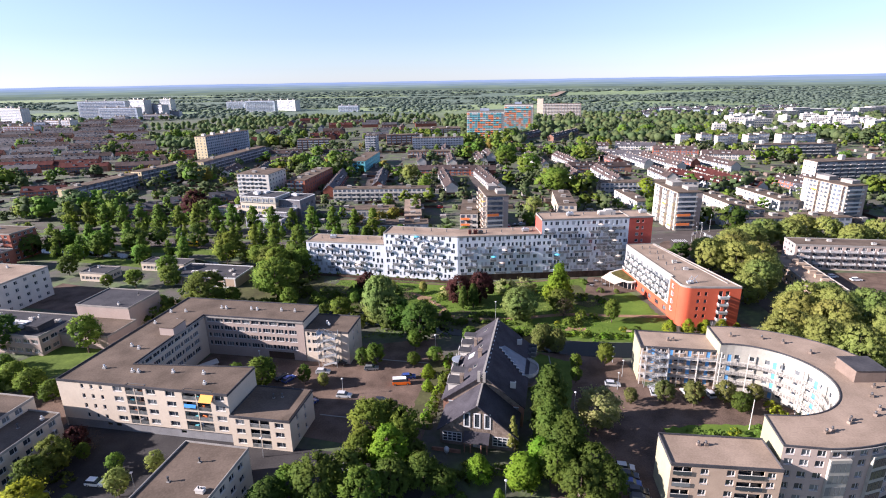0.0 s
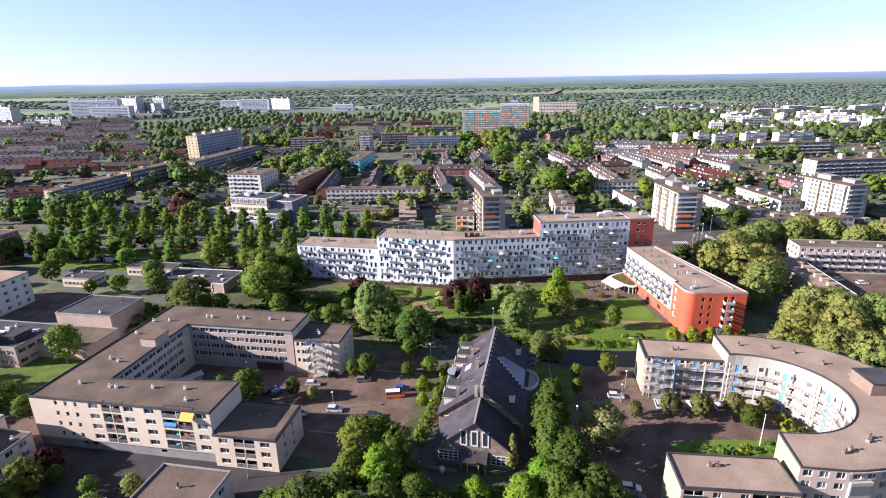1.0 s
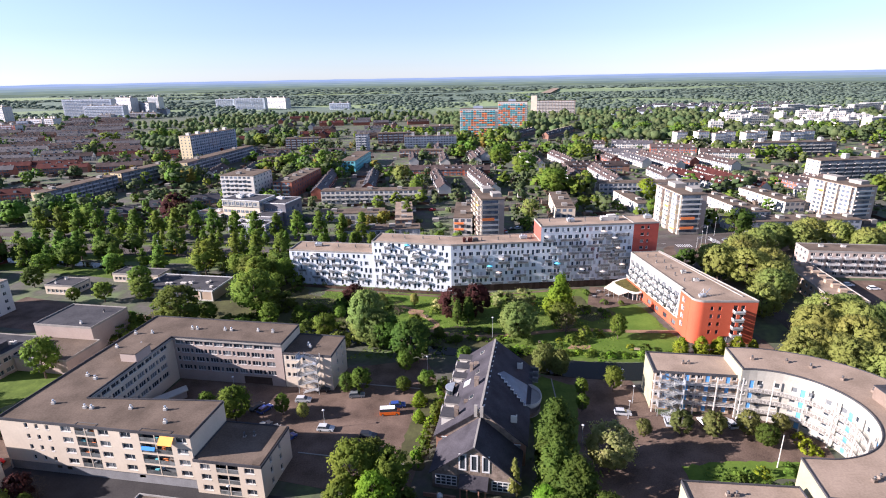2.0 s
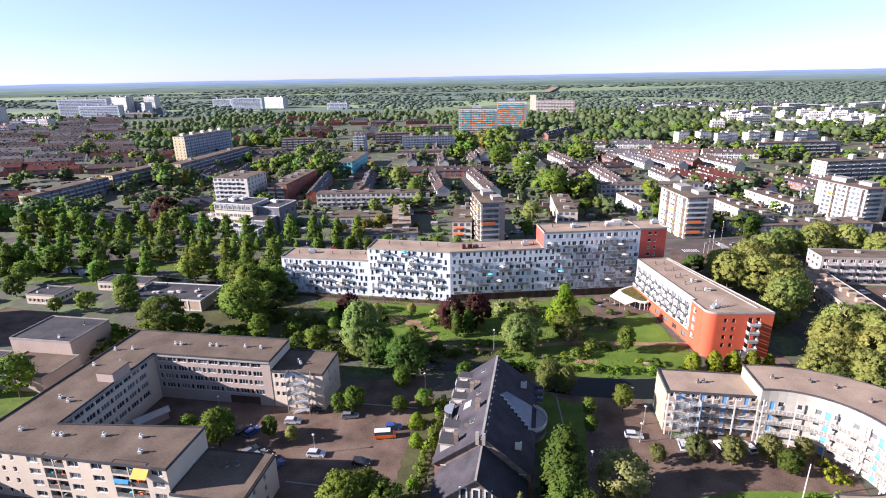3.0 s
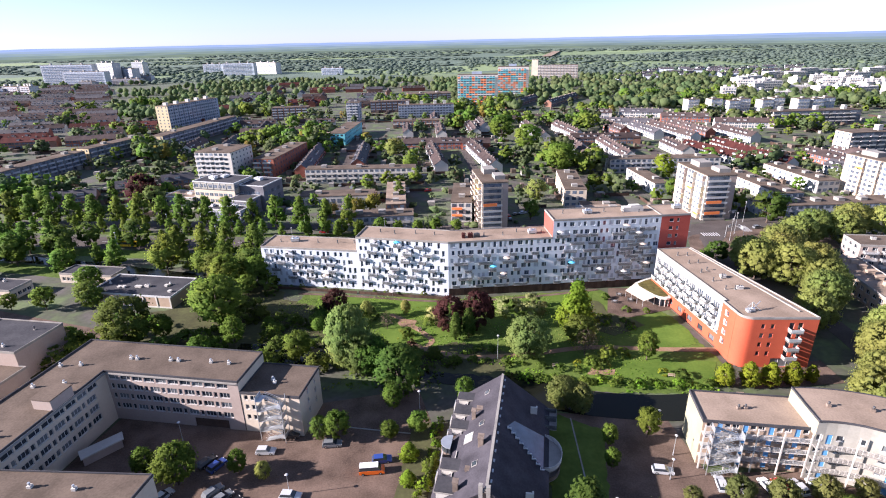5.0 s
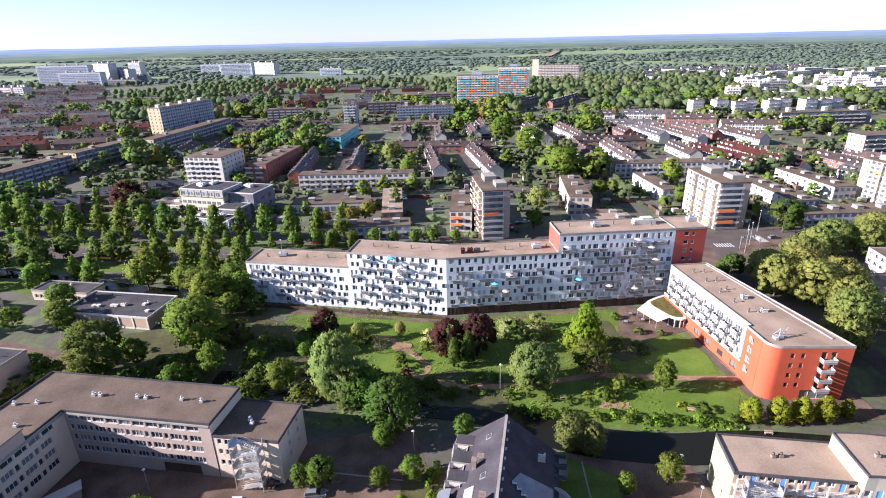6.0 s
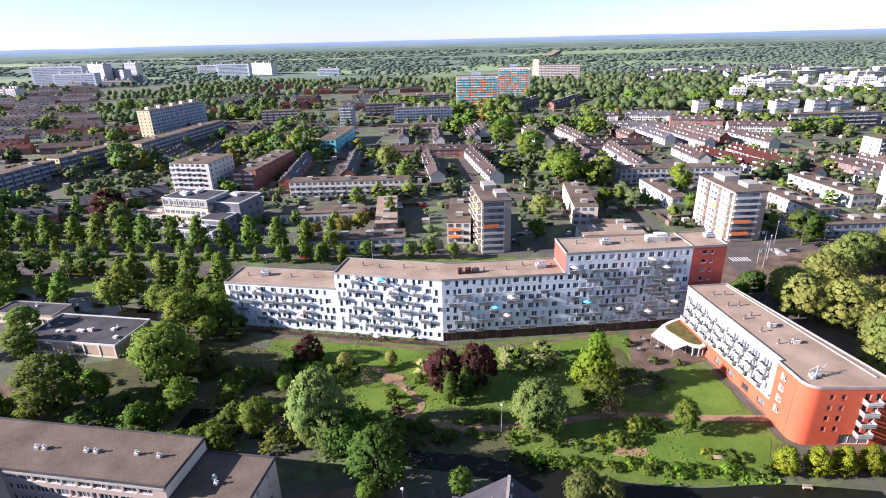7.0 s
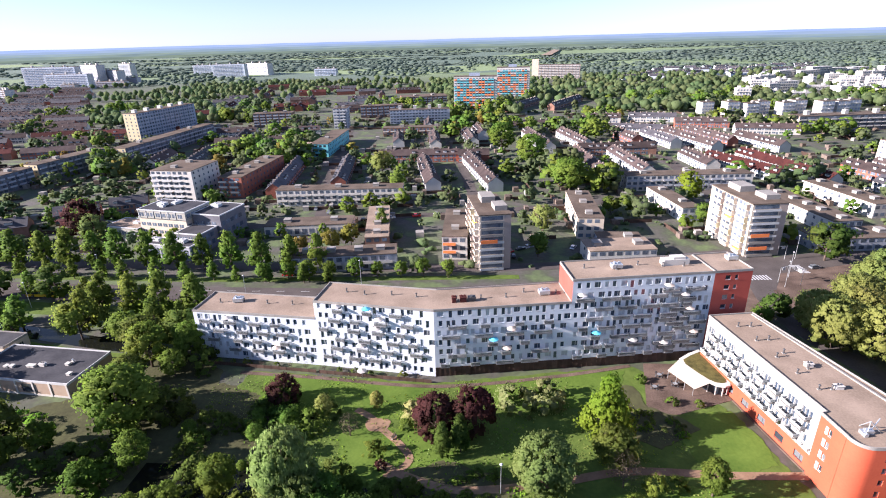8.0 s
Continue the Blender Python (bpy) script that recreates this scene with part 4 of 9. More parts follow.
def pavilion():
    b = thing("pavilion", "low round-ended pavilion with planted roof and cream awning", "pavilion", 68.4, 216.5)
    ring = [(2.5, 8.8), (-1.0, 7.0), (-4.4, 4.6), (-4.6, 2.4), (-3.8, 0.2), (-2.4, -3.2), (-1.2, -5.6), (0.2, -7.1), (1.8, -7.6), (3.2, -7.2), (3.7, -5.8)]
    c = (0.6, 0.6)

    def inset(k):
        return [(c[0] + (x - c[0]) * k, c[1] + (y - c[1]) * k) for x, y in ring]

    part("roof_edge", Shape().prism(ring, 2.95, 3.4), OFFWHITE, b)
    part("planted_roof", Shape().prism(inset(0.84), 3.3, 3.46), surface("sedum_roof", (0.05, 0.045, 0.018), (0.14, 0.12, 0.04), 1.5, 0.95, 0.05, 0.4), b, "brown-green sedum-planted roof")
    part("glass_wall", Shape().prism(inset(0.86), 0, 2.95), GLASS_DARK, b)
    for x, y in inset(0.92)[1:]:
        part("post", Shape().box(x - 0.1, x + 0.1, y - 0.1, y + 0.1, 0, 2.95), OFFWHITE, b)
    part("door", Shape().box(3.2, 3.5, -6.6, -5.6, 0, 2.5), RED, b, "red end door")
    low, high = [(-8.7, 0.9), (-5.2, -7.0)], [(0.4, -5.4), (-3.9, 4.8)]
    top = [(*low[0], 2.4), (*low[1], 2.4), (*high[0], 3.45), (*high[1], 3.45)]
    under = [(x, y, z - 0.08) for x, y, z in top]
    s = Shape().poly(top).poly(under[::-1])
    for k in range(4):
        s.poly([under[k], under[(k + 1) % 4], top[(k + 1) % 4], top[k]])
    part("awning", s, AWN_CREAM, b, "large cream cloth awning")
    for k in range(4):
        x, y = [low[0][n] + (low[1][n] - low[0][n]) * (0.04 + 0.92 * k / 3) for n in (0, 1)]
        part("awning_post", Shape().tube((x, y, 0), (x, y, 2.35), 0.07, 0.07), STEEL, b)
    return b


pavilion()


# ---- U-shaped flats and offices round the car court ----
def court_block():
    b = thing("apartment_building", "U-shaped cream concrete block with flat gravel roofs", "building", -99.2, 121.0, 0, TURN + 0.4)
    h, floor = 13.6, 2.75
    fl, fr, fd = (0, 0), (46.0, 0.0), 12.6
    # street front: small windows, wide windows and two columns of loggias
    zs = [2.95 + floor * k for k in range(4)]
    ops = [(u, 0.85, z + 0.4, 1.2, 0) for u in (6.6, 9.2, 11.8) for z in zs]
    ops += [(u, 2.5, z + 0.4, 1.3, 1) for u in (15.6, 24.6, 29.8, 42.6) for z in zs]
    log = [(u, w, z - 0.15, 2.35) for u, w in ((19.0, 4.8), (34.2, 7.2)) for z in zs]
    facade(b, fl, fr, 2.6, h - 0.4, CREAM, ops + log, 0.25)
    windows(b, fl, fr, ops, 1, GLASS_DARK)
    rng = random.Random(3)
    for u, w, z, hh in log:
        m = along(fl, fr, u, 0, z)
        part("loggia_back", Shape().box(0, w, 1.2, 1.25, 0, hh, 0, m), GLASS_DARK, b)
        part("loggia_floor", Shape().box(0, w, 0.02, 1.2, -0.1, 0.02, 0, m).box(-0.02, 0, 0.25, 1.25, 0, hh, 0, m).box(w, w + 0.02, 0.25, 1.25, 0, hh, 0, m), CONCRETE, b)
        part("loggia_post", Shape().box(w / 2 - 0.1, w / 2 + 0.1, 0.0, 0.25, 0, hh, 0, m), CREAM, b)
        part("balustrade", rail_shape(m, w, 0.04, 0.1, ((0.15, 0.37), (0.44, 0.66), (0.73, 0.95), (1.0, 1.06)), ((0, 0.06), (w / 2 - 0.03, w / 2 + 0.03), (w - 0.06, w))), BALUSTRADE, b)
        for k in range(rng.randrange(1, 4)):
            x = 0.3 + rng.random() * (w - 1.4)
            part("balcony_box", Shape().box(x, x + 0.5 + rng.random() * 0.6, 0.35, 0.8, 0.02, 0.5 + rng.random() * 0.7, 0, m), rng.choice((OFFWHITE, BROWNWOOD, TEAL, STEEL, AWN_ORANGE, CONCRETE)), b)
        x = rng.random() * (w - 1.3)
        part("curtain", Shape().box(x, x + 1.1, 1.14, 1.18, 0.1, 2.1, 0, m), rng.choice((OFFWHITE, FRAME, CREAM)), b)
    # grey foot of the front wall, its colour carrying the shade there
    facade(b, (0, 0.35), (52, 0.35), 0, 2.6, GREYPLINTH, grid((11.5, 14, 32), (1.2,), 1.4, 0.8))
    part("awning", Shape().poly([(39.2, -1.3, 11.6), (42.4, -1.3, 11.6), (42.4, 0.02, 13.0), (39.2, 0.02, 13.0)]).poly([(39.2, -1.3, 11.55), (39.2, 0.02, 12.95), (42.4, 0.02, 12.95), (42.4, -1.3, 11.55)]), AWNING, b, "yellow sun awning")
    part("awning", Shape().poly([(34.4, -0.4, 9.2), (37.5, -0.4, 9.2), (37.5, 0.0, 9.9), (34.4, 0.0, 9.9)]), surface("blue_cloth", (0.05, 0.2, 0.55), (0.07, 0.25, 0.62), 1), b, "blue cloth screen")
    bl, br = (0.6, 51.6), (47.0, 51.6)
    # ring of the U: front bar, west bar, back bar
    ih, iv = 16.4, 39.0
    pts = [fl, fr, (46.0, fd), (14.0, fd - 3.2), (14.0, 39.6), (47.0, 39.6), br, bl]
    inner = [((46.0, fd), (14.2, 9.6)), ((14.2, 9.6), (14.2, 39.6)), ((14.2, 39.6), (47.0, 39.6))]
    facade(b, fr, (46.0, fd), 0, h - 0.4, CREAM)
    for (p, q), mat in zip(inner, (CREAM, CREAM, PINKISH)):
        length = span(p, q)
        o2 = [(u, w, z + 0.4, 1.4, n) for u in steps(0.7, length - 4.3, 4.3) for w, n in ((0.9, 0), (2.5, 2)) for z in (2.95, 5.7, 8.3)]
        o2 = [(u + (1.4 if w > 2 else 0), w, z, hh, n) for u, w, z, hh, n in o2]
        top = [(u, 2.6, 11.3, 1.15, 1) for u in steps(0.6, length - 3.2, 3.0)]
        under = [(length * 0.62, length * 0.26, 0.0, 2.5)] if p[1] > 30 else []
        facade(b, p, q, 0, h - 0.4, mat, o2 + top + under, 0.25)
        windows(b, p, q, o2 + top, 1, GLASS_DARK)
        for u, w, z, hh in under:
            part("passage", Shape().box(u, u + w, 0.3, 0.34, 0, hh, 0, along(p, q)), BROWNWOOD, b)
        part("eaves_band", Shape().box(0, length, -0.35, 0.0, 12.75, 13.1, 0, along(p, q)), CONCRETE, b)
    facade(b, (47.0, 39.6), br, 10.0, h - 0.4, CREAM)
    facade(b, br, bl, 0, h - 0.4, CREAM, grid(steps(2, 42, 4.2), steps(1.4, 11, floor), 2.4, 1.3))
    facade(b, bl, fl, 0, h - 0.4, CREAM, grid(steps(2, 47, 4.2), steps(1.4, 11, floor), 2.4, 1.3))
    flat_roof(b, pts, h, ROOF, 0.3, ROOF_DARK)
    # lower east ends
    o3 = [(u, w, z, 1.3, 1) for u, w in ((1.4, 2.2), (11.2, 2.2)) for z in (0.9, 3.65, 6.2)]
    l3 = [(5.0, 4.9, z, 2.2) for z in (0.2, 3.0, 5.7)]
    p, q = (46.2, -0.6), (61.2, -0.6)
    facade(b, p, q, 0, 8.0, CREAM, o3 + l3, 0.25)
    windows(b, p, q, o3, 1, GLASS_DARK)
    for u, w, z, hh in l3:
        m = along(p, q, u, 0, z)
        part("loggia_back", Shape().box(0, w, 1.2, 1.25, 0, hh, 0, m), GLASS_DARK, b)
        part("loggia_floor", Shape().box(0, w, 0.02, 1.2, -0.1, 0.02, 0, m), CONCRETE, b)
        part("loggia_post", Shape().box(w / 2 - 0.1, w / 2 + 0.1, 0, 0.25, 0, hh, 0, m), CREAM, b)
        part("balustrade", Shape().box(0, w, 0.04, 0.1, 0.1, 0.95, 0, m).box(0, w, 0.02, 0.12, 0.98, 1.06, 1, m), [BALUSTRADE, STEEL], b)
    e0, e1 = (61.2, 12.4), (46.2, 12.4)
    ops = grid((3.5, 7.6), (0.9, 3.65, 6.2), 0.9, 1.4)
    facade(b, q, e0, 0, 8.0, CREAM, ops)
    windows(b, q, e0, ops, 0, GLASS_DARK)
    facade(b, e0, e1, 0, 8.0, CREAM)
    flat_roof(b, [p, q, e0, e1], 8.4, ROOF, 0.3, ROOF_DARK)
    part("roof_upstand", Shape().box(59.2, 60.9, -0.3, 12.2, 8.12, 8.5), ROOF, b)
    p, q = (47.1, 39.7), (61.0, 39.7)
    o4 = [(u, w, z + 0.45, 1.25, n) for u, w, n in ((0.8, 0.9, 0), (2.3, 2.3, 2), (5.6, 0.9, 0)) for z in (2.95, 5.7, 8.2)]
    wing(b, p, q, 11.6, 10.8, CREAM, ROOF, front=o4, skip="l", right=grid((4, 8), (3.4, 6.1, 8.6), 0.8, 1.2), glass=GLASS_DARK, rim_mat=ROOF_DARK)
    stair_tower(b, pose(53.2, 37.0, 0), 4, 2.65, 2.4, 3.6)
    # stair housing and roof gear
    part("stair_housing", Shape().box(9.6, 14.1, 25.5, 31.0, 13.2, 15.7).box(9.4, 14.3, 25.3, 31.2, 15.7, 15.9, 1), [PINKISH, ROOF], b)
    for x, y in ((8.0, 6.5), (16.5, 6.0), (18.2, 6.0), (27, 7.2), (35, 7.8), (38, 3.6), (9.5, 17), (6.5, 18), (9, 34), (3, 32), (7, 41), (17, 45), (18.6, 45), (27, 45.5), (29, 45.5), (37, 46), (41.5, 46), (2.5, 40)):
        vent(b, x, y, 13.3, 0, 10)
    for x, y in ((52.5, 45), (53.4, 44)):
        vent(b, x, y, 10.5, 0)
    for x, y in ((53, 8), (55, 8.6)):
        vent(b, x, y, 8.1, 1)
    part("cycle_shed_roof", Shape().prism([(16, 26), (18.5, 24), (23, 31), (21, 33)], 2.2, 2.5), OFFWHITE, b)
    part("cycle_shed_wall", Shape().prism([(16.4, 26.2), (18.2, 24.6), (22.4, 31), (21, 32.4)], 0, 2.2), PINKISH, b)
    return b


court_block()


# ---- dark shingled hall ----
def gable_roof(parent, x0, x1, y0, y1, eave, ridge, mat, over=0.5, thick=0.25, name="roof"):
    """A pitched roof with its ridge along y; one slab a slope."""
    xm = (x0 + x1) / 2
    for xe, side in ((x0, -1), (x1, 1)):
        slope = (ridge - eave) / (xm - x0)
        xo, zo = xe + side * over, eave - slope * over
        s = Shape()
        a = [(xm, y0 - over, ridge), (xo, y0 - over, zo), (xo, y1 + over, zo), (xm, y1 + over, ridge)]
        low = [(x, y, z - thick) for x, y, z in a]
        if side > 0:
            a, low = a[::-1], low[::-1]
        s.poly(a).poly(low[::-1])
        for i in range(4):
            s.poly([low[i], low[(i + 1) % 4], a[(i + 1) % 4], a[i]])
        part(name, s, mat, parent)


def dark_hall():
    b = thing("community_hall", "dark shingled hall with long pitched roofs and white windows", "building", 4.2, 113.2, 0, -10.5)
    # front house
    w = 8.9
    wall = Shape()
    wall.poly([(-w, 0, 0), (w, 0, 0), (w, 0, 4.4), (0, 0, 11.3), (-w, 0, 4.4)])
    wall.poly([(-w, 9.5, 0), (-w, 9.5, 4.4), (0, 9.5, 11.3), (w, 9.5, 4.4), (w, 9.5, 0)])
    wall.poly([(-w, 9.5, 0), (-w, 0, 0), (-w, 0, 4.4), (-w, 9.5, 4.4)]).poly([(w, 0, 0), (w, 9.5, 0), (w, 9.5, 4.4), (w, 0, 4.4)])
    part("wall", wall, SHINGLE, b)
    gable_roof(b, -w, w, 0, 9.5, 4.4, 11.6, SLATE, 0.6)
    # rows of shingles on the gable
    sh = Shape().box(0, 0.42, -0.05, 0, 0, 0.62).mesh("shingle", [SHINGLE])
    n = 0
    for k in range(12):
        z = 4.5 + 0.55 * k
        half = w * (11.3 - z - 0.5) / 6.9
        x = -half + (0.22 if k % 2 else 0)
        while x < half - 0.42 and n < 300:
            if not (any(abs(x + 0.2 - c) < 0.95 for c in (-2.4, 0, 2.4)) and 5.2 < z + 0.3 < 9.4):
                part("shingle", sh, None, b, m=pose(x, 0.0, z, -4, 0, 0))
                n += 1
            x += 0.46
    for x in (-2.4, 0, 2.4):
        s = Shape()
        s.poly([(-0.6, -0.06, 0), (0.6, -0.06, 0), (0.6, -0.06, 3.6), (-0.6, -0.06, 3.6)], 1)
        for x0, x1, z0, z1 in ((-0.8, -0.5, -0.2, 3.8), (0.5, 0.8, -0.2, 3.8), (-0.5, 0.5, 3.5, 3.8), (-0.5, 0.5, -0.2, 0.1)):
            s.box(x0, x1, -0.16, 0, z0, z1)
        part("window", s, [FRAME, GLASS_DARK], b, m=pose(x, -0.02, 5.5))
    for x in (-8.2, 3.6):
        s = Shape()
        s.poly([(0, -0.06, 0), (4.6, -0.06, 0), (4.6, -0.06, 2.5), (0, -0.06, 2.5)], 1)
        for k in range(5):
            s.box(k * 1.1, k * 1.1 + 0.2, -0.14, 0, 0, 2.5)
        for z in (0, 0.85, 1.6, 2.35):
            s.box(0, 4.6, -0.13, 0, z, z + 0.15)
        part("window", s, [FRAME, GLASS_DARK], b, "white-framed window of small panes", m=pose(x, -0.02, 1.0))
    part("porch_roof", Shape().poly([(-3.0, -2.6, 2.9), (3.0, -2.6, 2.9), (3.0, 0, 4.2), (-3.0, 0, 4.2)]).poly([(-3.0, -2.6, 2.7), (-3.0, 0, 4.0), (3.0, 0, 4.0), (3.0, -2.6, 2.7)]).poly([(-3, -2.6, 2.7), (3, -2.6, 2.7), (3, -2.6, 2.9), (-3, -2.6, 2.9)]), SLATE, b)
    for x in (-2.6, -1.2, 1.2, 2.6):
        part("porch_post", Shape().box(x - 0.14, x + 0.14, -2.4, -2.1, 0, 3.0), BRICK, b)
    part("door", Shape().box(-0.9, 0.9, -0.12, 0.0, 0, 2.4), FRAME, b)
    part("terrace_wall", Shape().box(-10.2, -3.4, -3.0, -2.7, 0, 0.9), BRICK, b)
    # long rear house
    w2, y0, y1 = 10.0, 9.6, 41.5
    wall = Shape()
    for y, flip in ((y0, False), (y1, True)):
        p = [(-w2, y, 0), (w2, y, 0), (w2, y, 6.0), (0, y, 13.2), (-w2, y, 6.0)]
        wall.poly(p[::-1] if flip else p)
    wall.poly([(-w2, y1, 0), (-w2, y0, 0), (-w2, y0, 6), (-w2, y1, 6)]).poly([(w2, y0, 0), (w2, y1, 0), (w2, y1, 6), (w2, y0, 6)])
    part("wall", wall, BRICK, b)
    gable_roof(b, -w2, w2, y0, y1, 6.0, 13.6, SLATE, 0.5)
    part("ridge_cap", Shape().beam((0, y0 - 0.5, 13.55), (0, y1 + 0.5, 13.55), 0.5, 0.16), CONCRETE, b)
    part("ridge_cap", Shape().beam((0, -0.6, 11.55), (0, y0 - 0.6, 11.55), 0.4, 0.14), CONCRETE, b)
    slope = 7.6 / w2
    for k in range(13):
        y = y0 + 2 + k * 2.4
        part("ridge_hatch", Shape().box(0.35, 0.75, -0.35, 0.35, 0, 0.12), FRAME, b, "small pale roof light", pose(0, y, 13.15, 0, 0, 0))

    def cut(x, y, lx, ly, mat, name, up=0.12, label=""):
        """A panel lying on a roof slope at x."""
        z = 13.6 - abs(x) * slope
        tilt = math.degrees(math.atan(slope)) * (1 if x > 0 else -1)
        s = Shape().box(-lx / 2, lx / 2, -ly / 2, ly / 2, 0.0, up).box(-lx / 2 - 0.12, lx / 2 + 0.12, -ly / 2 - 0.12, ly / 2 + 0.12, -0.02, up * 0.6, 1)
        part(name, s, [mat, CONCRETE], b, label, pose(x, y, z, 0, tilt, 0))

    for y, lx in ((13.6, 3.4), (18.6, 2.5), (29.6, 2.3), (34.4, 2.7), (39.0, 2.2)):
        # dormer: white cheeks and front, glazed, under a flat dark roof with a pale edge
        d = thing_part(b, "dormer")
        part("cheek", Shape().box(-9.2, -6.3, y - lx / 2, y + lx / 2, 6.6, 8.75), OFFWHITE, d)
        part("dormer_roof", Shape().box(-9.5, -5.4, y - lx / 2 - 0.15, y + lx / 2 + 0.15, 8.95, 9.12).box(-9.6, -5.2, y - lx / 2 - 0.25, y + lx / 2 + 0.25, 8.75, 8.95, 1), [ROOF_DARK, CONCRETE], d, "flat dark dormer roof")
        part("window", Shape().box(-9.26, -9.2, y - lx / 2 + 0.2, y + lx / 2 - 0.2, 6.9, 8.5), GLASS_DARK, d)
    for y0_, y1_ in ((15.6, 17.2), (20.2, 22.6), (27.6, 28.3), (31.0, 32.9), (36.0, 37.8)):
        part("terrace_deck", Shape().box(-9.9, -7.2, y0_, y1_, 6.3, 7.3).box(-10.05, -9.85, y0_, y1_, 6.3, 8.1, 1).box(-7.25, -7.1, y0_, y1_, 7.3, 8.6, 1), [PAVERS, OFFWHITE], b, "small paved roof terrace")
        part("terrace_rail", Shape().beam((-10.0, y0_ - 0.4, 8.3), (-10.0, y1_ + 0.4, 8.3), 0.06, 0.06).box(-10.03, -9.97, y0_ - 0.4, y0_ - 0.34, 6.3, 8.3).box(-10.03, -9.97, y1_ + 0.34, y1_ + 0.4, 6.3, 8.3), STEEL, b)
    # rounded glazed bay half way along
    bay, rail = Shape(), Shape()
    ring_ = [(-8.6 - 2.2 * math.sin(k * math.pi / 8), 25.0 - 2.0 * math.cos(k * math.pi / 8)) for k in range(9)]
    bay.prism(ring_, 5.6, 7.0)
    part("bay_base", bay, SHINGLE, b)
    part("bay_window", Shape().prism([(-8.6 + (x + 8.6) * 0.93, 25 + (y - 25) * 0.93) for x, y in ring_], 7.0, 8.3), GLASS_DARK, b, "rounded glazed bay")
    part("bay_rim", Shape().prism(ring_, 8.3, 8.45), STEEL, b)
    cut(-5.2, 25.2, 1.9, 2.4, surface("pale_skylight_glass", (0.3, 0.33, 0.36), (0.42, 0.45, 0.48), 1, 0.2), "roof_light", 0.14, "pale gridded skylight")
    for y in (33.2, 16.4):
        part("brick_upstand", Shape().box(-4.6, -2.2, y - 0.5, y + 0.5, 8.6, 10.9 if y > 30 else 10.6).box(-4.7, -2.1, y - 0.6, y + 0.6, 10.9 if y > 30 else 10.6, 11.0 if y > 30 else 10.7), SHINGLE, b)
    # white windows under the rear eaves beside the front house
    for x in (-8.6, 6.4):
        part("window", Shape().box(x, x + 2.4, y0 - 0.12, y0 - 0.02, 4.0, 5.4).box(x - 0.15, x + 2.55, y0 - 0.2, y0 - 0.03, 3.85, 4.02, 1).box(x - 0.15, x + 2.55, y0 - 0.2, y0 - 0.03, 5.38, 5.55, 1).box(x + 1.1, x + 1.3, y0 - 0.16, y0 - 0.03, 4.0, 5.4, 1), [GLASS_DARK, FRAME], b)
    part("boarded_gable", Shape().poly([(-9.7, y0 - 0.06, 5.9), (9.7, y0 - 0.06, 5.9), (0, y0 - 0.06, 12.9)]).poly([(-9.7, y0 - 0.02, 5.9), (0, y0 - 0.02, 12.9), (9.7, y0 - 0.02, 5.9)]), SHINGLE, b, "brown boarded gable")
    part("chimney", Shape().box(-6.2, -5.3, 12.0, 13.0, 8.6, 11.2).box(-6.3, -5.2, 11.9, 13.1, 11.2, 11.4), SHINGLE, b)
    part("chimney", Shape().box(-5.4, -4.6, 30.6, 31.5, 9.0, 11.8).box(-5.5, -4.5, 30.5, 31.6, 11.8, 12.0), SHINGLE, b)
    for y in (17, 28, 38):
        cut(-3.0, y, 1.0, 1.1, GLASS_DARK, "roof_light", 0.14)
    part("chimney", Shape().box(-2.9, -1.9, 21.0, 22.2, 10.5, 13.6).box(-3.0, -1.8, 20.9, 22.3, 13.6, 13.8), SHINGLE, b)
    # glazed bay with balconies on the shaded slope
    glassy = Shape().poly([(2.2, 27, 12.2), (9.4, 22.4, 6.7), (9.4, 31.5, 6.7)]).poly([(2.2, 27, 12.2), (9.4, 31.5, 6.7), (3.4, 30, 11.1)])
    part("glazed_slope", glassy, surface("blue_roof_glazing", (0.03, 0.055, 0.10), (0.06, 0.10, 0.17), 2, 0.3), b, "large triangular glazed roof")
    for i in range(9):
        t = i / 8
        # white rail that zigzags down beside the glazed roof
        part("stair_light", Shape().box(-0.42, 0.42, -0.09, 0.09, 0, 0.2).box(-0.42, -0.26, 0.09, 0.5, 0, 0.2), FRAME, b, m=pose(2.6 + 6.6 * t, 26.4 - 4.4 * t, 12.1 - 5.1 * t))
    for z, r in ((2.6, 3.2), (5.4, 3.4)):
        pts_ = [(9.6 + r * math.sin(k * math.pi / 10), 27.6 - 1.35 * r * math.cos(k * math.pi / 10)) for k in range(11)]
        part("curved_balcony", Shape().prism(pts_, z, z + 0.25), CONCRETE, b)
        rl = Shape()
        for p_, q_ in zip(pts_, pts_[1:]):
            rl.beam((*p_, z + 1.15), (*q_, z + 1.15), 0.09, 0.09).beam((*p_, z + 0.25), (*q_, z + 0.25), 0.06, 0.75)
        part("balustrade", rl, OFFWHITE if z > 4 else SHINGLE, b, "curved balcony parapet")
    for k, y in enumerate((36.5, 39.5)):
        s = Shape().box(0, 2.4, -1.3, 1.3, 0, 0.2).box(2.3, 2.4, -1.3, 1.3, 0.2, 1.2, 1).box(0, 2.4, -1.3, -1.2, 0.2, 1.2, 1).box(0, 2.4, 1.2, 1.3, 0.2, 1.2, 1)
        part("balcony", s, [CONCRETE, BALUSTRADE], b, m=pose(9.6, y, 5.4))
    for y in (13.0, 36.0):
        s = Shape().box(0, 1.4, -0.2, 0.1, 0, 1.7).box(1.1, 1.4, 0.1, 0.5, 0, 1.7)
        part("dormer_screen", s, OFFWHITE, b, m=pose(6.4, y, 8.6))
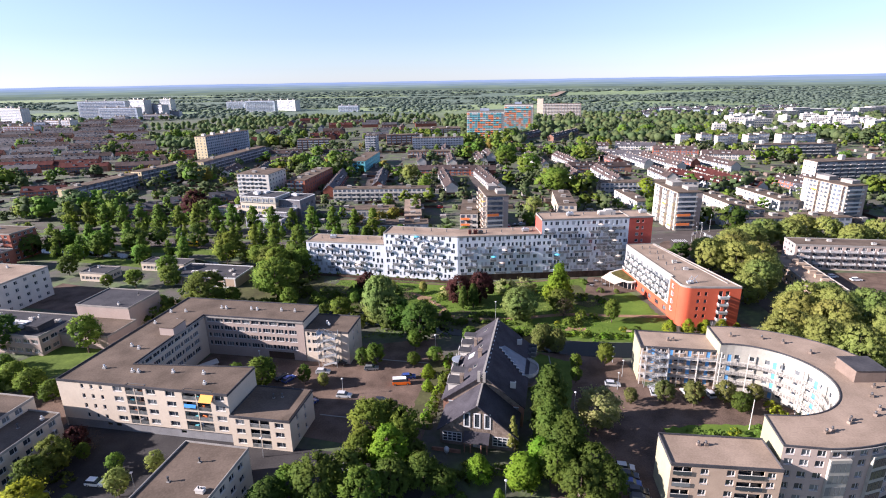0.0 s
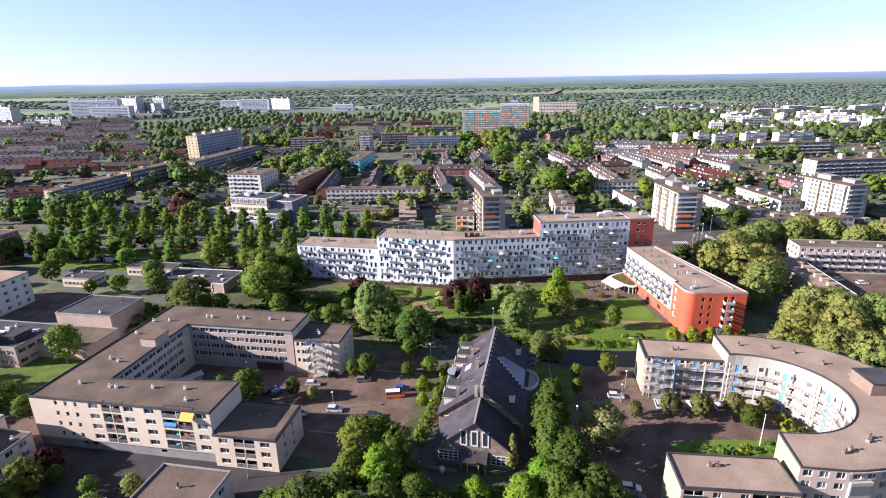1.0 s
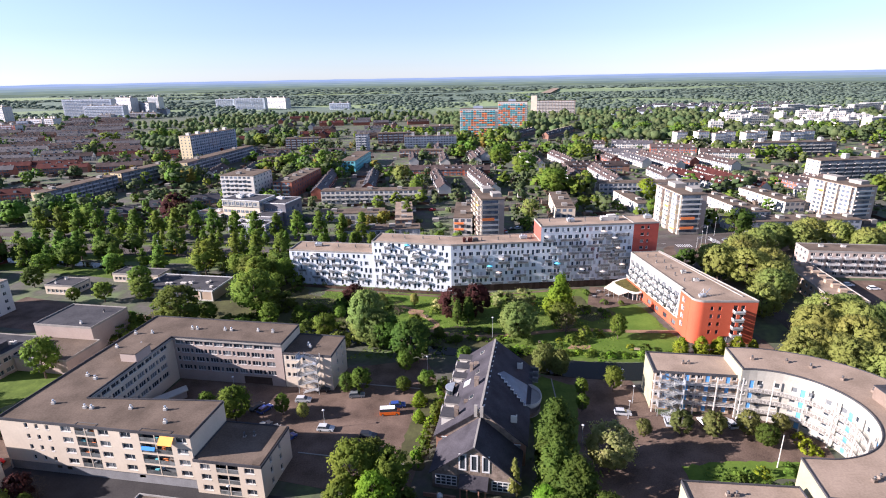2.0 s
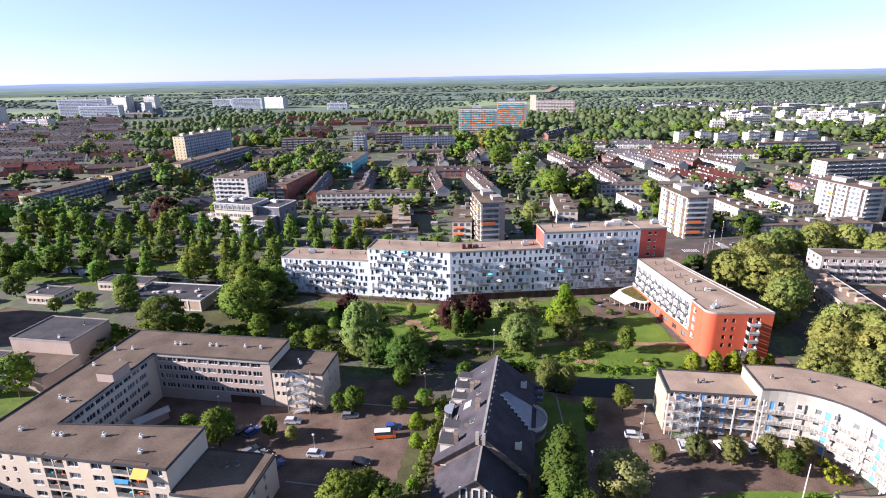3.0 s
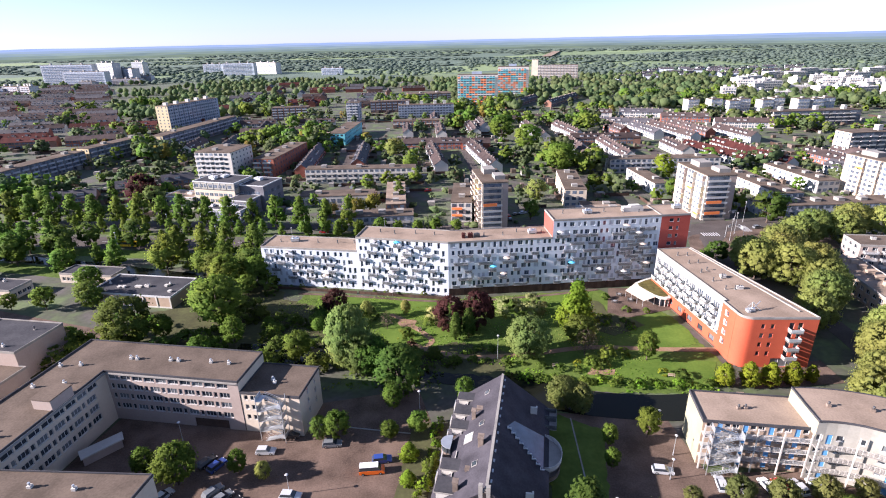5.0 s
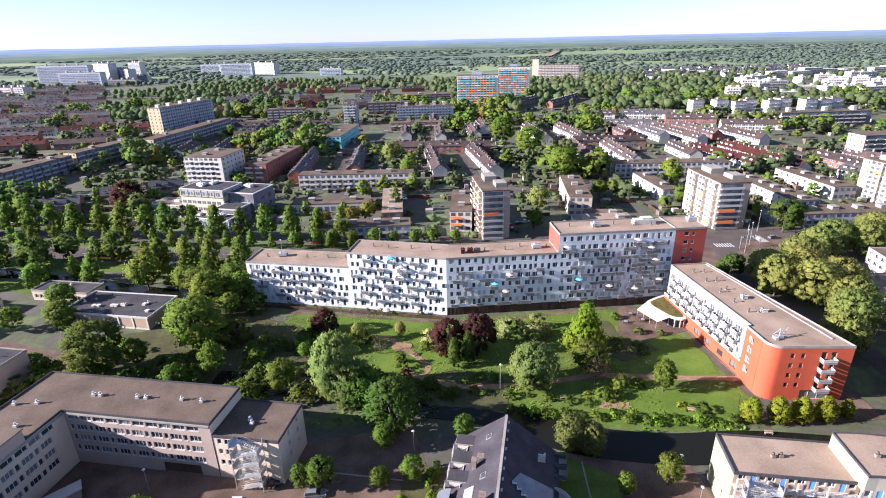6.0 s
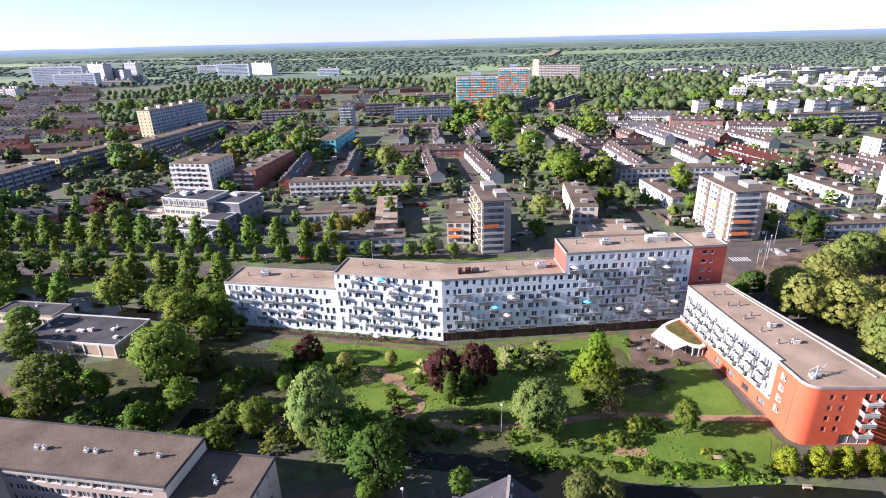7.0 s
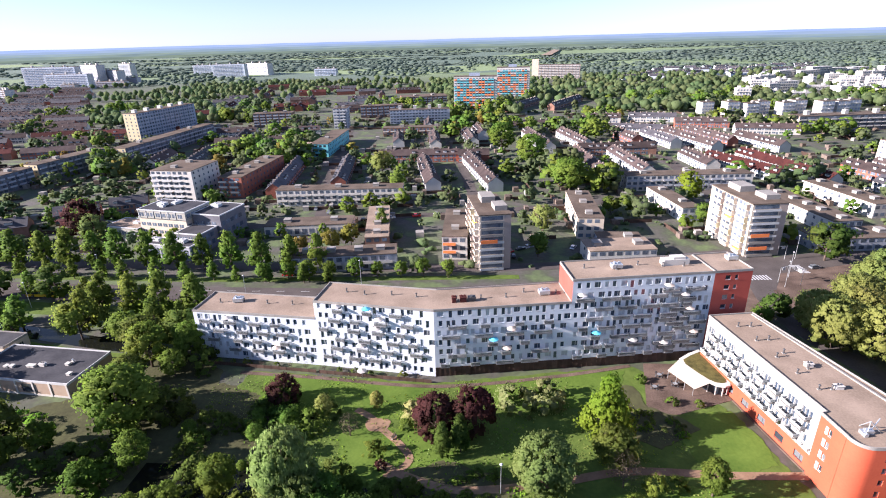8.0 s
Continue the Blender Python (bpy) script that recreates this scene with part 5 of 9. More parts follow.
    s = Shape().box(-1.0, -0.3, -0.3, 0.3, -0.6, 2.2).box(0.3, 1.0, -0.3, 0.3, -0.6, 2.0).box(-0.3, 0.3, -0.2, 0.2, 0.6, 1.0)
    part("chimney", s, CONCRETE, b, "pale twin chimney", pose(-0.3, 9.3, 12.4))
    return b


dark_hall()


# ---- curved flats ----
YELLOWEND = surface("pale_yellow_end_wall", (0.29, 0.27, 0.175), (0.35, 0.33, 0.225), 4, 0.85, 0.006, 0.4)
# white wall with its base colour dimmed against the direct sun
PALE = surface("weathered_white_wall", (0.29, 0.275, 0.24), (0.37, 0.355, 0.315), 4, 0.8, 0.006, 0.4)


def curved_flats():
    b = thing("apartment_building", "horseshoe-shaped flats with white galleries and blue doors", "building", 71, 121.5)
    h, floor = 14.3, 2.8
    cin, cout = ((-1.0, 0.0), 17.4, 15.9), ((0.0, 0.0), 32.0, 26.3)

    def arc(c, rx, ry, a):
        return (c[0] + rx * math.cos(radians(a)), c[1] + ry * math.sin(radians(a)))

    n = 30
    inner = [arc(*cin, 90 - 180 * k / n) for k in range(n + 1)] + [(-6.6, -15.5)]
    outer = [(-8.3, -25.2), *[arc(*cout, -90 + 180 * k / 36) for k in range(37)]]
    # outer walls, window by window
    for i in range(len(outer) - 1):
        p, q = outer[i], outer[i + 1]
        length = span(p, q)
        ops = []
        if length > 1.8:
            bays = max(1, round(length / 2.8))
            bay = length / bays
            for j in range(bays):
                ops += [(bay * j + bay / 2 - 0.8, 1.6, z, 1.4, 1) for z in (1.3, 4.1, 6.9, 9.7, 12.1)]
        facade(b, p, q, 0, h - 0.4, PINKISH, ops)
        windows(b, p, q, ops, 1, GLASS_DARK)
        if 1 <= i <= 14:
            part("eaves_band", Shape().box(-0.05, length + 0.05, -0.35, 0.0, 13.55, 13.8, 0, along(p, q)), CONCRETE, b)
    # two glazed stair bays on the street side
    for a in (-86, -70):
        x, y = arc(*cout, a)
        m = pose(x, y, 0, 0, 0, (90 + a) * 0.85)
        s = Shape().box(-2.1, 2.1, -0.5, 0.3, 0, 11.7, 0, m)
        for k in range(4):
            z = 0.7 + 2.8 * k
            for xx in (-1.95, -0.95, 0.05, 1.05):
                s.box(xx, xx + 0.85, -0.56, -0.5, z, z + 1.95, 1, m)
        part("stair_bay", s, [PALE, GLASS_DARK], b, "white-framed projecting window bay")
    # inner wall with doors and windows, galleries on slabs
    for i in range(n):
        p, q = inner[i], inner[i + 1]
        length = span(p, q)
        ops, doors = [], []
        for k in range(4):
            z = 0.2 + k * floor + 0.1
            if i % 6 == 1:
                doors.append((length / 2 - 0.5, 1.0, z, 2.2))
            elif i % 2 == 0:
                ops.append((length / 2 - 0.6, 1.2, z + 0.9, 1.3, 0))
        facade(b, p, q, 0, h - 0.4, PALE, ops + doors)
        windows(b, p, q, ops, 0, GLASS_DARK)
        for u, w, z, hh in doors:
            part("door", Shape().box(0, w, 0, 0.06, 0, hh, 0), BLUE, b, "", along(p, q, u, 0.1, z))
        for k in range(1, 4):
            z = 0.2 + k * floor
            s = Shape().box(-0.06, length + 0.06, -1.5, 0.0, z - 0.18, z, 0, along(p, q))
            part("gallery", s, CONCRETE, b)
            part("balustrade", rail_shape(along(p, q, 0, 0, z), length, -1.5, -1.46, ((0.2, 0.25), (0.42, 0.47), (0.64, 0.69), (0.86, 0.91), (1.04, 1.11)), ((0, 0.06), (length / 2 - 0.03, length / 2 + 0.03), (length - 0.02, length))), OFFWHITE, b)
        if i % 4 == 0:
            part("gallery_post", Shape().box(-0.12, 0.12, -1.56, -1.32, 0, 12.2, 0, along(p, q)), OFFWHITE, b)
    p, q = inner[-1], inner[-2]
    facade(b, inner[-1], (-8.3, -25.2), 0, h - 0.4, YELLOWEND)
    facade(b, inner[-2], inner[-1], 0, h - 0.4, PALE)
    facade(b, outer[-1], inner[0], 10.5, h - 0.4, YELLOWEND)
    # roof as a ring of slabs
    ring = outer + inner
    s = Shape()
    outs = [outer[0], *outer[1:]]
    m = len(outer)
    pin = [inner[-1]] + [arc(*cin, -90 + 180 * k / 36) for k in range(37)]
    for i in range(m - 1):
        for z, flip in ((h - 0.3, False), (h - 0.6, True)):
            f = [(*outs[i], z), (*outs[i + 1], z), (*pin[i + 1], z), (*pin[i], z)]
            s.poly(f[::-1] if flip else f)
    part("roof", s, ROOF_TAN, b)
    e = Shape()
    for line, sgn in ((outs, 1), (pin[::-1], 1)):
        for i in range(len(line) - 1):
            e.box(-0.03, span(line[i], line[i + 1]) + 0.03, -0.1, 0.12, h - 0.5, h - 0.12, 0, along(line[i], line[i + 1]))
    for p, q in (((-6.6, -15.5), (-8.3, -25.2)), (outs[-1], pin[-1])):
        e.box(0, span(p, q), -0.02, 0.14, h - 0.5, h - 0.1, 0, along(p, q))
    part("roof_edge", e, ROOF_DARK, b)
    part("stair_housing", Shape().box(20.5, 27.5, -3.0, 3.5, h - 0.5, h + 2.7).box(20.3, 27.7, -3.2, 3.7, h + 2.7, h + 2.85, 1), [surface("brown_roof_panel", (0.15, 0.112, 0.092), (0.21, 0.16, 0.13), 3, 0.9), ROOF_DARK], b, "brown panelled stair housing")
    for a, r in ((80, 0.45), (62, 0.5), (50, 0.5), (32, 0.4), (16, 0.45), (10, 0.5), (-14, 0.5), (-26, 0.4), (-40, 0.5), (-48, 0.5), (-62, 0.35), (-66, 0.4), (-80, 0.5), (-84, 0.55)):
        x, y = [(1 - r) * p + r * q for p, q in zip(arc(*cin, a), arc(*cout, a))]
        vent(b, x, y, h - 0.3, 3, a)
    # back low wing with galleries
    p, q = (-20.4, 20.2), (-0.2, 17.4)
    length = span(p, q)
    ops = [(u, 1.3, z + 0.95, 1.25, 1) for u in steps(0.8, length - 2, 4.8) for z in (0.3, 3.1, 5.9, 8.6)]
    ops += [(u + 3.4, 1.1, z + 0.95, 1.25, 0) for u, _, z, _, _ in [(o[0], 0, o[2] - 0.95, 0, 0) for o in ops] if u + 5 < length]
    doors = [(u + 2.0, 1.0, z + 0.1, 2.2) for u in steps(0.8, length - 3.6, 4.8) for z in (0.3, 3.1, 5.9, 8.5)]
    wing(b, p, q, 9.8, 11.2, YELLOWEND, ROOF_TAN, front=[], skip="f", left=[], right=[], back=grid(steps(2, 16, 4), (1.2, 4, 6.8), 2, 1.3), rim_mat=ROOF_DARK)
    facade(b, p, q, 0, 10.8, TANBRICK, ops + doors)
    windows(b, p, q, ops, 1, GLASS_DARK)
    for u, w, z, hh in doors:
        part("door", Shape().box(0, w, 0, 0.06, 0, hh), BLUE, b, "", along(p, q, u, 0.1, z))
    for k in (1, 2, 3):
        z = 0.2 + 2.75 * k
        part("gallery", Shape().box(0, length, -1.3, 0, z - 0.2, z, 0, along(p, q)), OFFWHITE, b)
        part("balustrade", rail_shape(along(p, q, 0, 0, z), length, -1.32, -1.26, ((0.2, 0.26), (0.46, 0.52), (0.72, 0.78), (1.0, 1.07)), [(u, u + 0.05) for u in steps(0.0, length - 0.1, 1.6)]), STEEL, b)
    for u in steps(0.1, length, 4.9):
        part("gallery_post", Shape().box(-0.13, 0.13, -1.5, -1.3, 0, 11.0, 0, along(p, q, u)), OFFWHITE, b)
    stair_tower(b, along(p, q, 2.2, -3.2), 4, 2.7, 1.7, 3.6)
    x, y, _ = along(p, q) @ Vector((8.2, 4.8, 0))
    vent(b, x, y, 10.8, 3)
    vent(b, x + 1.4, y, 10.8, 3)
    # front low wing
    p, q = (-30.0, -26.8), (-9.6, -28.6)
    length = span(p, q)
    ops = [(u, 1.5, z, 1.3, 1) for u in (5.6, 10.4, 17.8) for z in (1.2, 4.0, 6.7, 8.9)]
    log = [(u, w, z, 1.9) for u, w in ((0.5, 3.4), (12.4, 4.8)) for z in (0.4, 3.1, 5.8, 8.5)]
    wing(b, p, q, 9.2, 11.2, YELLOWEND, ROOF_TAN, skip="f", rim_mat=ROOF_DARK)
    facade(b, p, q, 0, 10.8, TANBRICK, ops + log, 0.25)
    windows(b, p, q, ops, 1, GLASS_DARK)
    for u, w, z, hh in log:
        m = along(p, q, u, 0, z)
        part("loggia_back", Shape().box(0, w, 1.2, 1.25, 0, hh, 0, m), GLASS_DARK, b)
        part("loggia_floor", Shape().box(0, w, 0.02, 1.2, -0.1, 0.02, 0, m), CONCRETE, b)
        part("balustrade", Shape().box(0, w, -0.25, -0.2, 0.1, 0.95, 0, m).box(0, w, -0.28, -0.18, 0.98, 1.04, 1, m).box(w / 2 - 0.06, w / 2 + 0.06, -0.2, -0.1, -0.1, hh, 1, m), [GLASS_DARK, OFFWHITE], b)
    x, y, _ = along(p, q) @ Vector((7.0, 6.2, 0))
    vent(b, x, y, 10.8, 3)
    vent(b, x + 1.5, y, 10.8, 3)
    return b


curved_flats()


# ---- other near blocks ----
def block(label, x, y, length, depth, h, wall, roof, turn=TURN, floors=None, w=1.8, pitch=3.2, gear=3, sides="frl", glass=None, balconies=0, name="apartment_building", seed=0, z0=0.9, hh=1.35, bars=1, rim=None):
    """A plain flat-roofed building with a window in each bay; its front runs from (x, y) along turn."""
    b = thing(name, label, "building", x, y, 0, turn)
    floors = floors or round(h / 2.9)
    fh = (h - 0.5) / floors
    rows = [z0 + fh * k for k in range(floors)]

    def side(n):
        return [(u, w, z, hh) for u in steps(0.9, n - w - 0.6, pitch) for z in rows]

    wing(b, (0, 0), (length, 0), depth, h, wall, roof, front=side(length) if "f" in sides else (), right=side(depth) if "r" in sides else (), back=side(length) if "b" in sides else (), left=side(depth) if "l" in sides else (), glass=glass or GLASS_DARK, bars=bars, rim_mat=rim)
    rng = random.Random(seed)
    for _ in range(gear):
        vent(b, 1.5 + rng.random() * (length - 3), 2 + rng.random() * (depth - 4), h - 0.35, rng.choice((0, 1, 2)), 0)
    if balconies:
        for u in steps(1.2, length - 4.8, balconies):
            for k in range(1, floors):
                ob = balcony(b, (0, 0), (length, 0), u, rows[k] - 0.75, 4.6, 1.5)
                ob.children[0].material_slots[0].link = "OBJECT"
                ob.children[0].material_slots[0].material = FRAME
    return b


block("cream concrete flats with grey flat roof", -126.6, 99.5, 20, 22, 10.4, CREAM, ROOF, seed=1)
block("cream concrete flats with lower flat roof", -113, 100.4, 15.5, 17, 8.2, CREAM, ROOF, seed=2, sides="fr")
# out of view; added for the shade it casts on yard and roofs
block("unseen tall cream block added to shade the yard", -170, 82, 22, 26, 28.0, CREAM, ROOF, seed=17, sides="", gear=1)
block("cream concrete flats with gravel roof", -62.5, 79, 14.6, 24.5, 9.4, CREAM, ROOF, seed=3, gear=5)
block("white school tower with small windows", -196, 188, 26, 24, 12.5, OFFWHITE, ROOF_TAN, seed=4, w=1.4, pitch=4)
low_school = block("low white school wing with window rows", -168, 162, 36, 16, 7.0, PINKISH, ROOF_DARK, seed=5, w=2.4, gear=4)
block("windowless grey-brown sports hall", -134, 176.5, 21, 15.5, 9.2, PINKISH, ROOF_DARK, seed=6, sides="", gear=2, name="sports_hall")
block("low pinkish school wing", -131, 163, 18, 13, 5.0, PINKISH, ROOF, seed=7, sides="", gear=1)
block("small flat-roofed school pavilion with white windows", -166, 223, 13, 9, 4.2, CREAM, ROOF_DARK, seed=8, w=1.5, pitch=1.9, name="school_pavilion")
block("small flat-roofed school pavilion", -146, 236, 22, 8, 4.0, CREAM, ROOF_DARK, seed=9, w=1.5, pitch=1.9, name="school_pavilion")
community = block("low brick community building with white fascia", -123.5, 218.4, 31, 15, 4.5, TANBRICK, ROOF_DARK, seed=10, sides="", gear=5, name="community_building", rim=FRAME)
block("red-brown brick flats with white balconies", -246, 254, 30, 14, 14.2, REDBRICK, ROOF, seed=12, balconies=6.5)
block("low red-brown brick flats", -232, 234, 20, 12, 9, REDBRICK, ROOF_DARK, seed=13)
block("brick flats with long white balconies", 147.5, 233, 62, 11, 11.4, PINKISH, ROOF, turn=-7.5, seed=14, balconies=6.2)
low_row = block("low brown brick row with roof boxes", 132.5, 193.5, 10.8, 40, 6.6, TANBRICK, ROOF_TAN, turn=-6.5, seed=15, gear=0, sides="fl")
for v in steps(3, 36, 4.6):
    part("roof_box", Shape().box(5.2, 7.6, v, v + 1.5, 6.3, 7.5).box(5.1, 7.7, v - 0.1, v + 1.6, 7.5, 7.62), TANBRICK, low_row)

stair = thing("stair_tower", "rounded grey stair tower between cream flats", "stair tower", -109.5, 99.5)
shaft_, band_ = Shape(), Shape()
shaft_.tube((0, 0, 0), (0, 0, 9.6), 2.6, 2.6, 20)
for z in (1.6, 4.3, 7.0):
    band_.tube((0, 0, z), (0, 0, z + 1.3), 2.64, 2.64, 20, 0, False)
part("shaft", shaft_, GREYPLINTH, stair)
part("window_band", band_, GLASS_DARK, stair)
part("cap", Shape().tube((0, 0, 9.6), (0, 0, 9.9), 2.8, 2.8, 20), ROOF_DARK, stair)
# white air ducts lying on the low school wing
for y0, r in ((4.0, 0.55), (5.6, 0.7), (7.6, 0.55)):
    part("air_duct", Shape().tube((18, y0, 7.5), (26, y0, 7.5), r, r, 10).tube((22, y0, 7.5), (22, y0, 6.7), r * 0.6, r * 0.6, 8), FRAME, low_school, "white roof air duct")
part("roof_box", Shape().box(28, 33, 3, 9, 6.7, 8.6).box(27.8, 33.2, 2.8, 9.2, 8.6, 8.8), ROOF_DARK, low_school)
part("roof_box", Shape().box(5, 10, 5, 11, 6.7, 8.2).box(4.8, 10.2, 4.8, 11.2, 8.2, 8.4), OFFWHITE, low_school)
for u in steps(0.3, 30.8, 5.05):
    part("pilaster", Shape().box(u - 0.25, u + 0.25, -0.16, 0.0, 0, 4.1), OFFWHITE, community)
for u in (5.8, 16.8):
    part("window_strip", Shape().box(u + 0.3, u + 4.6, -0.06, 0.0, 0.9, 3.4), GLASS_DARK, community)
part("base_band", Shape().box(0, 31, -0.1, 0, 0, 0.5), OFFWHITE, community)
for u, v in ((8, 5), (9.5, 5.2), (14, 6), (15.2, 6), (24, 8), (28, 4)):
    part("roof_light", Shape().box(u - 0.5, u + 0.5, v - 0.5, v + 0.5, 4.1, 4.65).box(u - 0.6, u + 0.6, v - 0.6, v + 0.6, 4.65, 4.75), OFFWHITE, community)


# ---- the quarter beyond the avenue ----
# pale blue-grey panes: mirrored sky put into the base colour
GLASS_FAR = surface("reflecting_window_glass", (0.05, 0.065, 0.09), (0.16, 0.185, 0.23), 3, 0.15, 0, 0.6, island=0.45)
# blue of air haze and shaded faces, put into the wall colour
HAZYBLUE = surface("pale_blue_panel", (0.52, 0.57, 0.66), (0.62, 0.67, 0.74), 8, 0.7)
GREYPANEL = surface("grey_panel", (0.27, 0.285, 0.33), (0.37, 0.385, 0.43), 4, 0.7)
DUSKPANEL = surface("dark_grey_concrete_panel", (0.10, 0.098, 0.115), (0.16, 0.155, 0.175), 4, 0.8)
BLUEGREY = surface("blue_grey_panel", (0.21, 0.25, 0.33), (0.31, 0.36, 0.45), 4, 0.7)
YELLOWISH = surface("pale_yellow_brick", (0.46, 0.39, 0.25), (0.55, 0.47, 0.31), 4, 0.85)
ORANGEBOX = surface("orange_panel", (0.78, 0.2, 0.07), (0.86, 0.28, 0.1), 2, 0.6, obj=0.3)


def slab(label, x, y, length, depth, h, wall, band, turn=TURN, floors=4, roof=None, end=None, panel=None, gear=2, seed=0, lift=0, name="apartment_building", balcony_rows=True, share=0.62):
    """A slab of flats seen from afar: wall, roof, one window row and one balcony band a floor."""
    b = thing(name, label, "building", x, y, 0, turn)
    s = Shape().box(0, length, 0, depth, 0, h - 0.3)
    part("wall", s, wall, b)
    if end is not None:
        part("end_wall", Shape().box(-0.12, 0.0, 0.15, depth - 0.15, 0.2, h - 0.4), end, b)
        part("end_wall", Shape().box(length, length + 0.12, 0.15, depth - 0.15, 0.2, h - 0.4), end, b)
    part("roof", Shape().box(-0.15, length + 0.15, -0.15, depth + 0.15, h - 0.3, h), roof or ROOF, b)
    fh = h / floors
    far_off = y > 560
    s, rail = Shape(), Shape()
    for k in range(floors):
        z = k * fh + 0.85
        bay = 3.3
        for u in steps(0.5, length - bay * share - 0.2, bay):
            s.box(u, u + bay * share, -0.06, 0.0, z, z + fh * 0.48)
            if not far_off:
                s.box(u, u + bay * share, depth, depth + 0.06, z, z + fh * 0.48)
        for u in steps(1.5, depth - 3, 4.5):
            s.box(length + 0.13, length + 0.17, u, u + 1.2, z, z + fh * 0.42)
            s.box(-0.17, -0.13, u, u + 1.2, z, z + fh * 0.42)
        if balcony_rows and k:
            for u in steps(0.4, length - 5.5, 6.6):
                rail.box(u, u + 5.0, -1.4, 0.0, k * fh - 0.1, k * fh + 0.08)
                rail.box(u, u + 5.0, -1.4, -1.33, k * fh + 0.08, k * fh + 1.0)
    tagged(part("glazing", s, band, b), kind="stuff")
    if rail.f:
        tagged(part("balcony_tier", rail, panel or FRAME, b), kind="stuff")
    rng = random.Random(seed)
    for _ in range(gear):
        if depth > length:
            v = (_ + 0.3 + 0.4 * rng.random()) * depth / gear
            part("roof_housing", Shape().box(length * 0.35, length * 0.35 + 3, v - 1.6, v + 1.2, h, h + 1.2 + lift).box(length * 0.35 - 0.1, length * 0.35 + 3.1, v - 1.7, v + 1.3, h + 1.2 + lift, h + 1.35 + lift), CONCRETE, b)
            continue
        u = (_ + 0.3 + 0.4 * rng.random()) * length / gear
        part("roof_housing", Shape().box(u - 1.6, u + 1.6, depth * 0.35, depth * 0.62, h, h + 1.4 + lift).box(u - 1.7, u + 1.7, depth * 0.34, depth * 0.63, h + 1.4 + lift, h + 1.55 + lift), OFFWHITE if lift else CONCRETE, b)
    return b


slab("long grey five-storey gallery flats with cream end", -275, 374, 66, 11, 11.5, DUSKPANEL, GLASS_FAR, 80.5, 4, end=YELLOWISH, panel=GREYPANEL, seed=1)
slab("long grey slab of gallery flats", -262, 441, 56, 11, 12.5, DUSKPANEL, GLASS_FAR, 77, 4, end=YELLOWISH, panel=GREYPANEL, seed=2)
slab("long grey gallery flats with pale yellow end", -233, 492, 120, 12, 12.5, DUSKPANEL, GLASS_FAR, 82, 4, end=YELLOWISH, panel=GREYPANEL, seed=3)
slab("tall grey slab of flats with pale yellow end", -268, 577, 78, 14, 27, BLUEGREY, GLASS_FAR, 77, 9, end=YELLOWISH, panel=GREYPANEL, seed=4, lift=1, gear=5)
slab("white six-storey block of flats", -162, 393, 25, 27, 18, OFFWHITE, GLASS_FAR, TURN, 6, seed=5)
slab("brown brick flats with white bands", -127, 398, 14, 60, 12, REDBRICK, GLASS_FAR, -7, 4, seed=6, panel=OFFWHITE, gear=4)
slab("low white school with teal wing", -126, 507, 28, 20, 8, OFFWHITE, GLASS_FAR, -6, 3, seed=7, gear=1, balcony_rows=False, roof=ROOF_TAN)
slab("teal-clad school wing with glazing", -100, 505, 14, 66, 10, TEAL, GLASS, -4, 3, seed=8, gear=1, balcony_rows=False, end=TEAL)
slab("low white gallery flats", -88, 377, 68, 10.5, 9, OFFWHITE, GLASS_FAR, 0, 3, seed=9, panel=OFFWHITE, gear=3)
slab("low flats with grey and white fronts", -56, 288, 40, 10.5, 6.6, GREYPANEL, GLASS_FAR, 4, 2, seed=10, panel=OFFWHITE, gear=4)
slab("narrow brown row with flat roof", -31, 310, 10, 44, 6.2, BRICK, GLASS_FAR, 5, 2, seed=11, gear=4, balcony_rows=False, roof=ROOF_TAN)
slab("low flats with flat roof", -80, 330, 40, 12, 5, OFFWHITE, GLASS_FAR, 3, 1, seed=12, gear=2, balcony_rows=False)
slab("cream block of flats with flat roof", 60, 319, 11, 43, 9.8, CREAM, GLASS_FAR, -5, 3, seed=13, gear=3, balcony_rows=False)
slab("low annex with pale flat roofs", 58, 290, 26, 13, 6, OFFWHITE, GLASS_FAR, 2, 2, seed=14, gear=2, roof=ROOF_TAN, balcony_rows=False)
slab("low shed with grey flat roof", 66, 305, 18, 12, 4, GREYPANEL, GLASS_FAR, -5, 1, seed=15, gear=1, balcony_rows=False)
slab("long low white gallery flats", 104, 391, 70, 11, 9, OFFWHITE, GLASS_FAR, 0, 3, seed=16, panel=GREYPANEL, gear=3)
slab("white row with orange sun screens", 113, 338, 9, 38, 7, OFFWHITE, GLASS_FAR, 5, 2, seed=17, gear=2, roof=ROOF)
slab("low white row with flat roof", 168, 316, 13, 50, 6.5, OFFWHITE, GLASS_FAR, 5, 2, seed=18, gear=5, roof=ROOF, balcony_rows=False)
slab("low shops with dark flat roof", 150, 298, 70, 13, 5.6, GREYPANEL, GLASS_FAR, 2, 2, seed=19, gear=6, balcony_rows=False)
slab("white row with flat roof", 201, 337, 13, 44, 7, OFFWHITE, GLASS_FAR, 7, 2, seed=20, gear=4, balcony_rows=False)
slab("dark gallery slab with red panels and pale end", 303, 560, 84, 15, 13.4, DUSKPANEL, GLASS_FAR, 3, 4, seed=21, gear=3, lift=2, panel=OFFWHITE, end=CREAM, share=0.8)
slab("dark gallery slab with pale end", 272.6, 417, 110, 14, 18.2, DUSKPANEL, GLASS_FAR, 7, 6, seed=22, gear=3, lift=2, panel=OFFWHITE, end=CREAM, share=0.8)
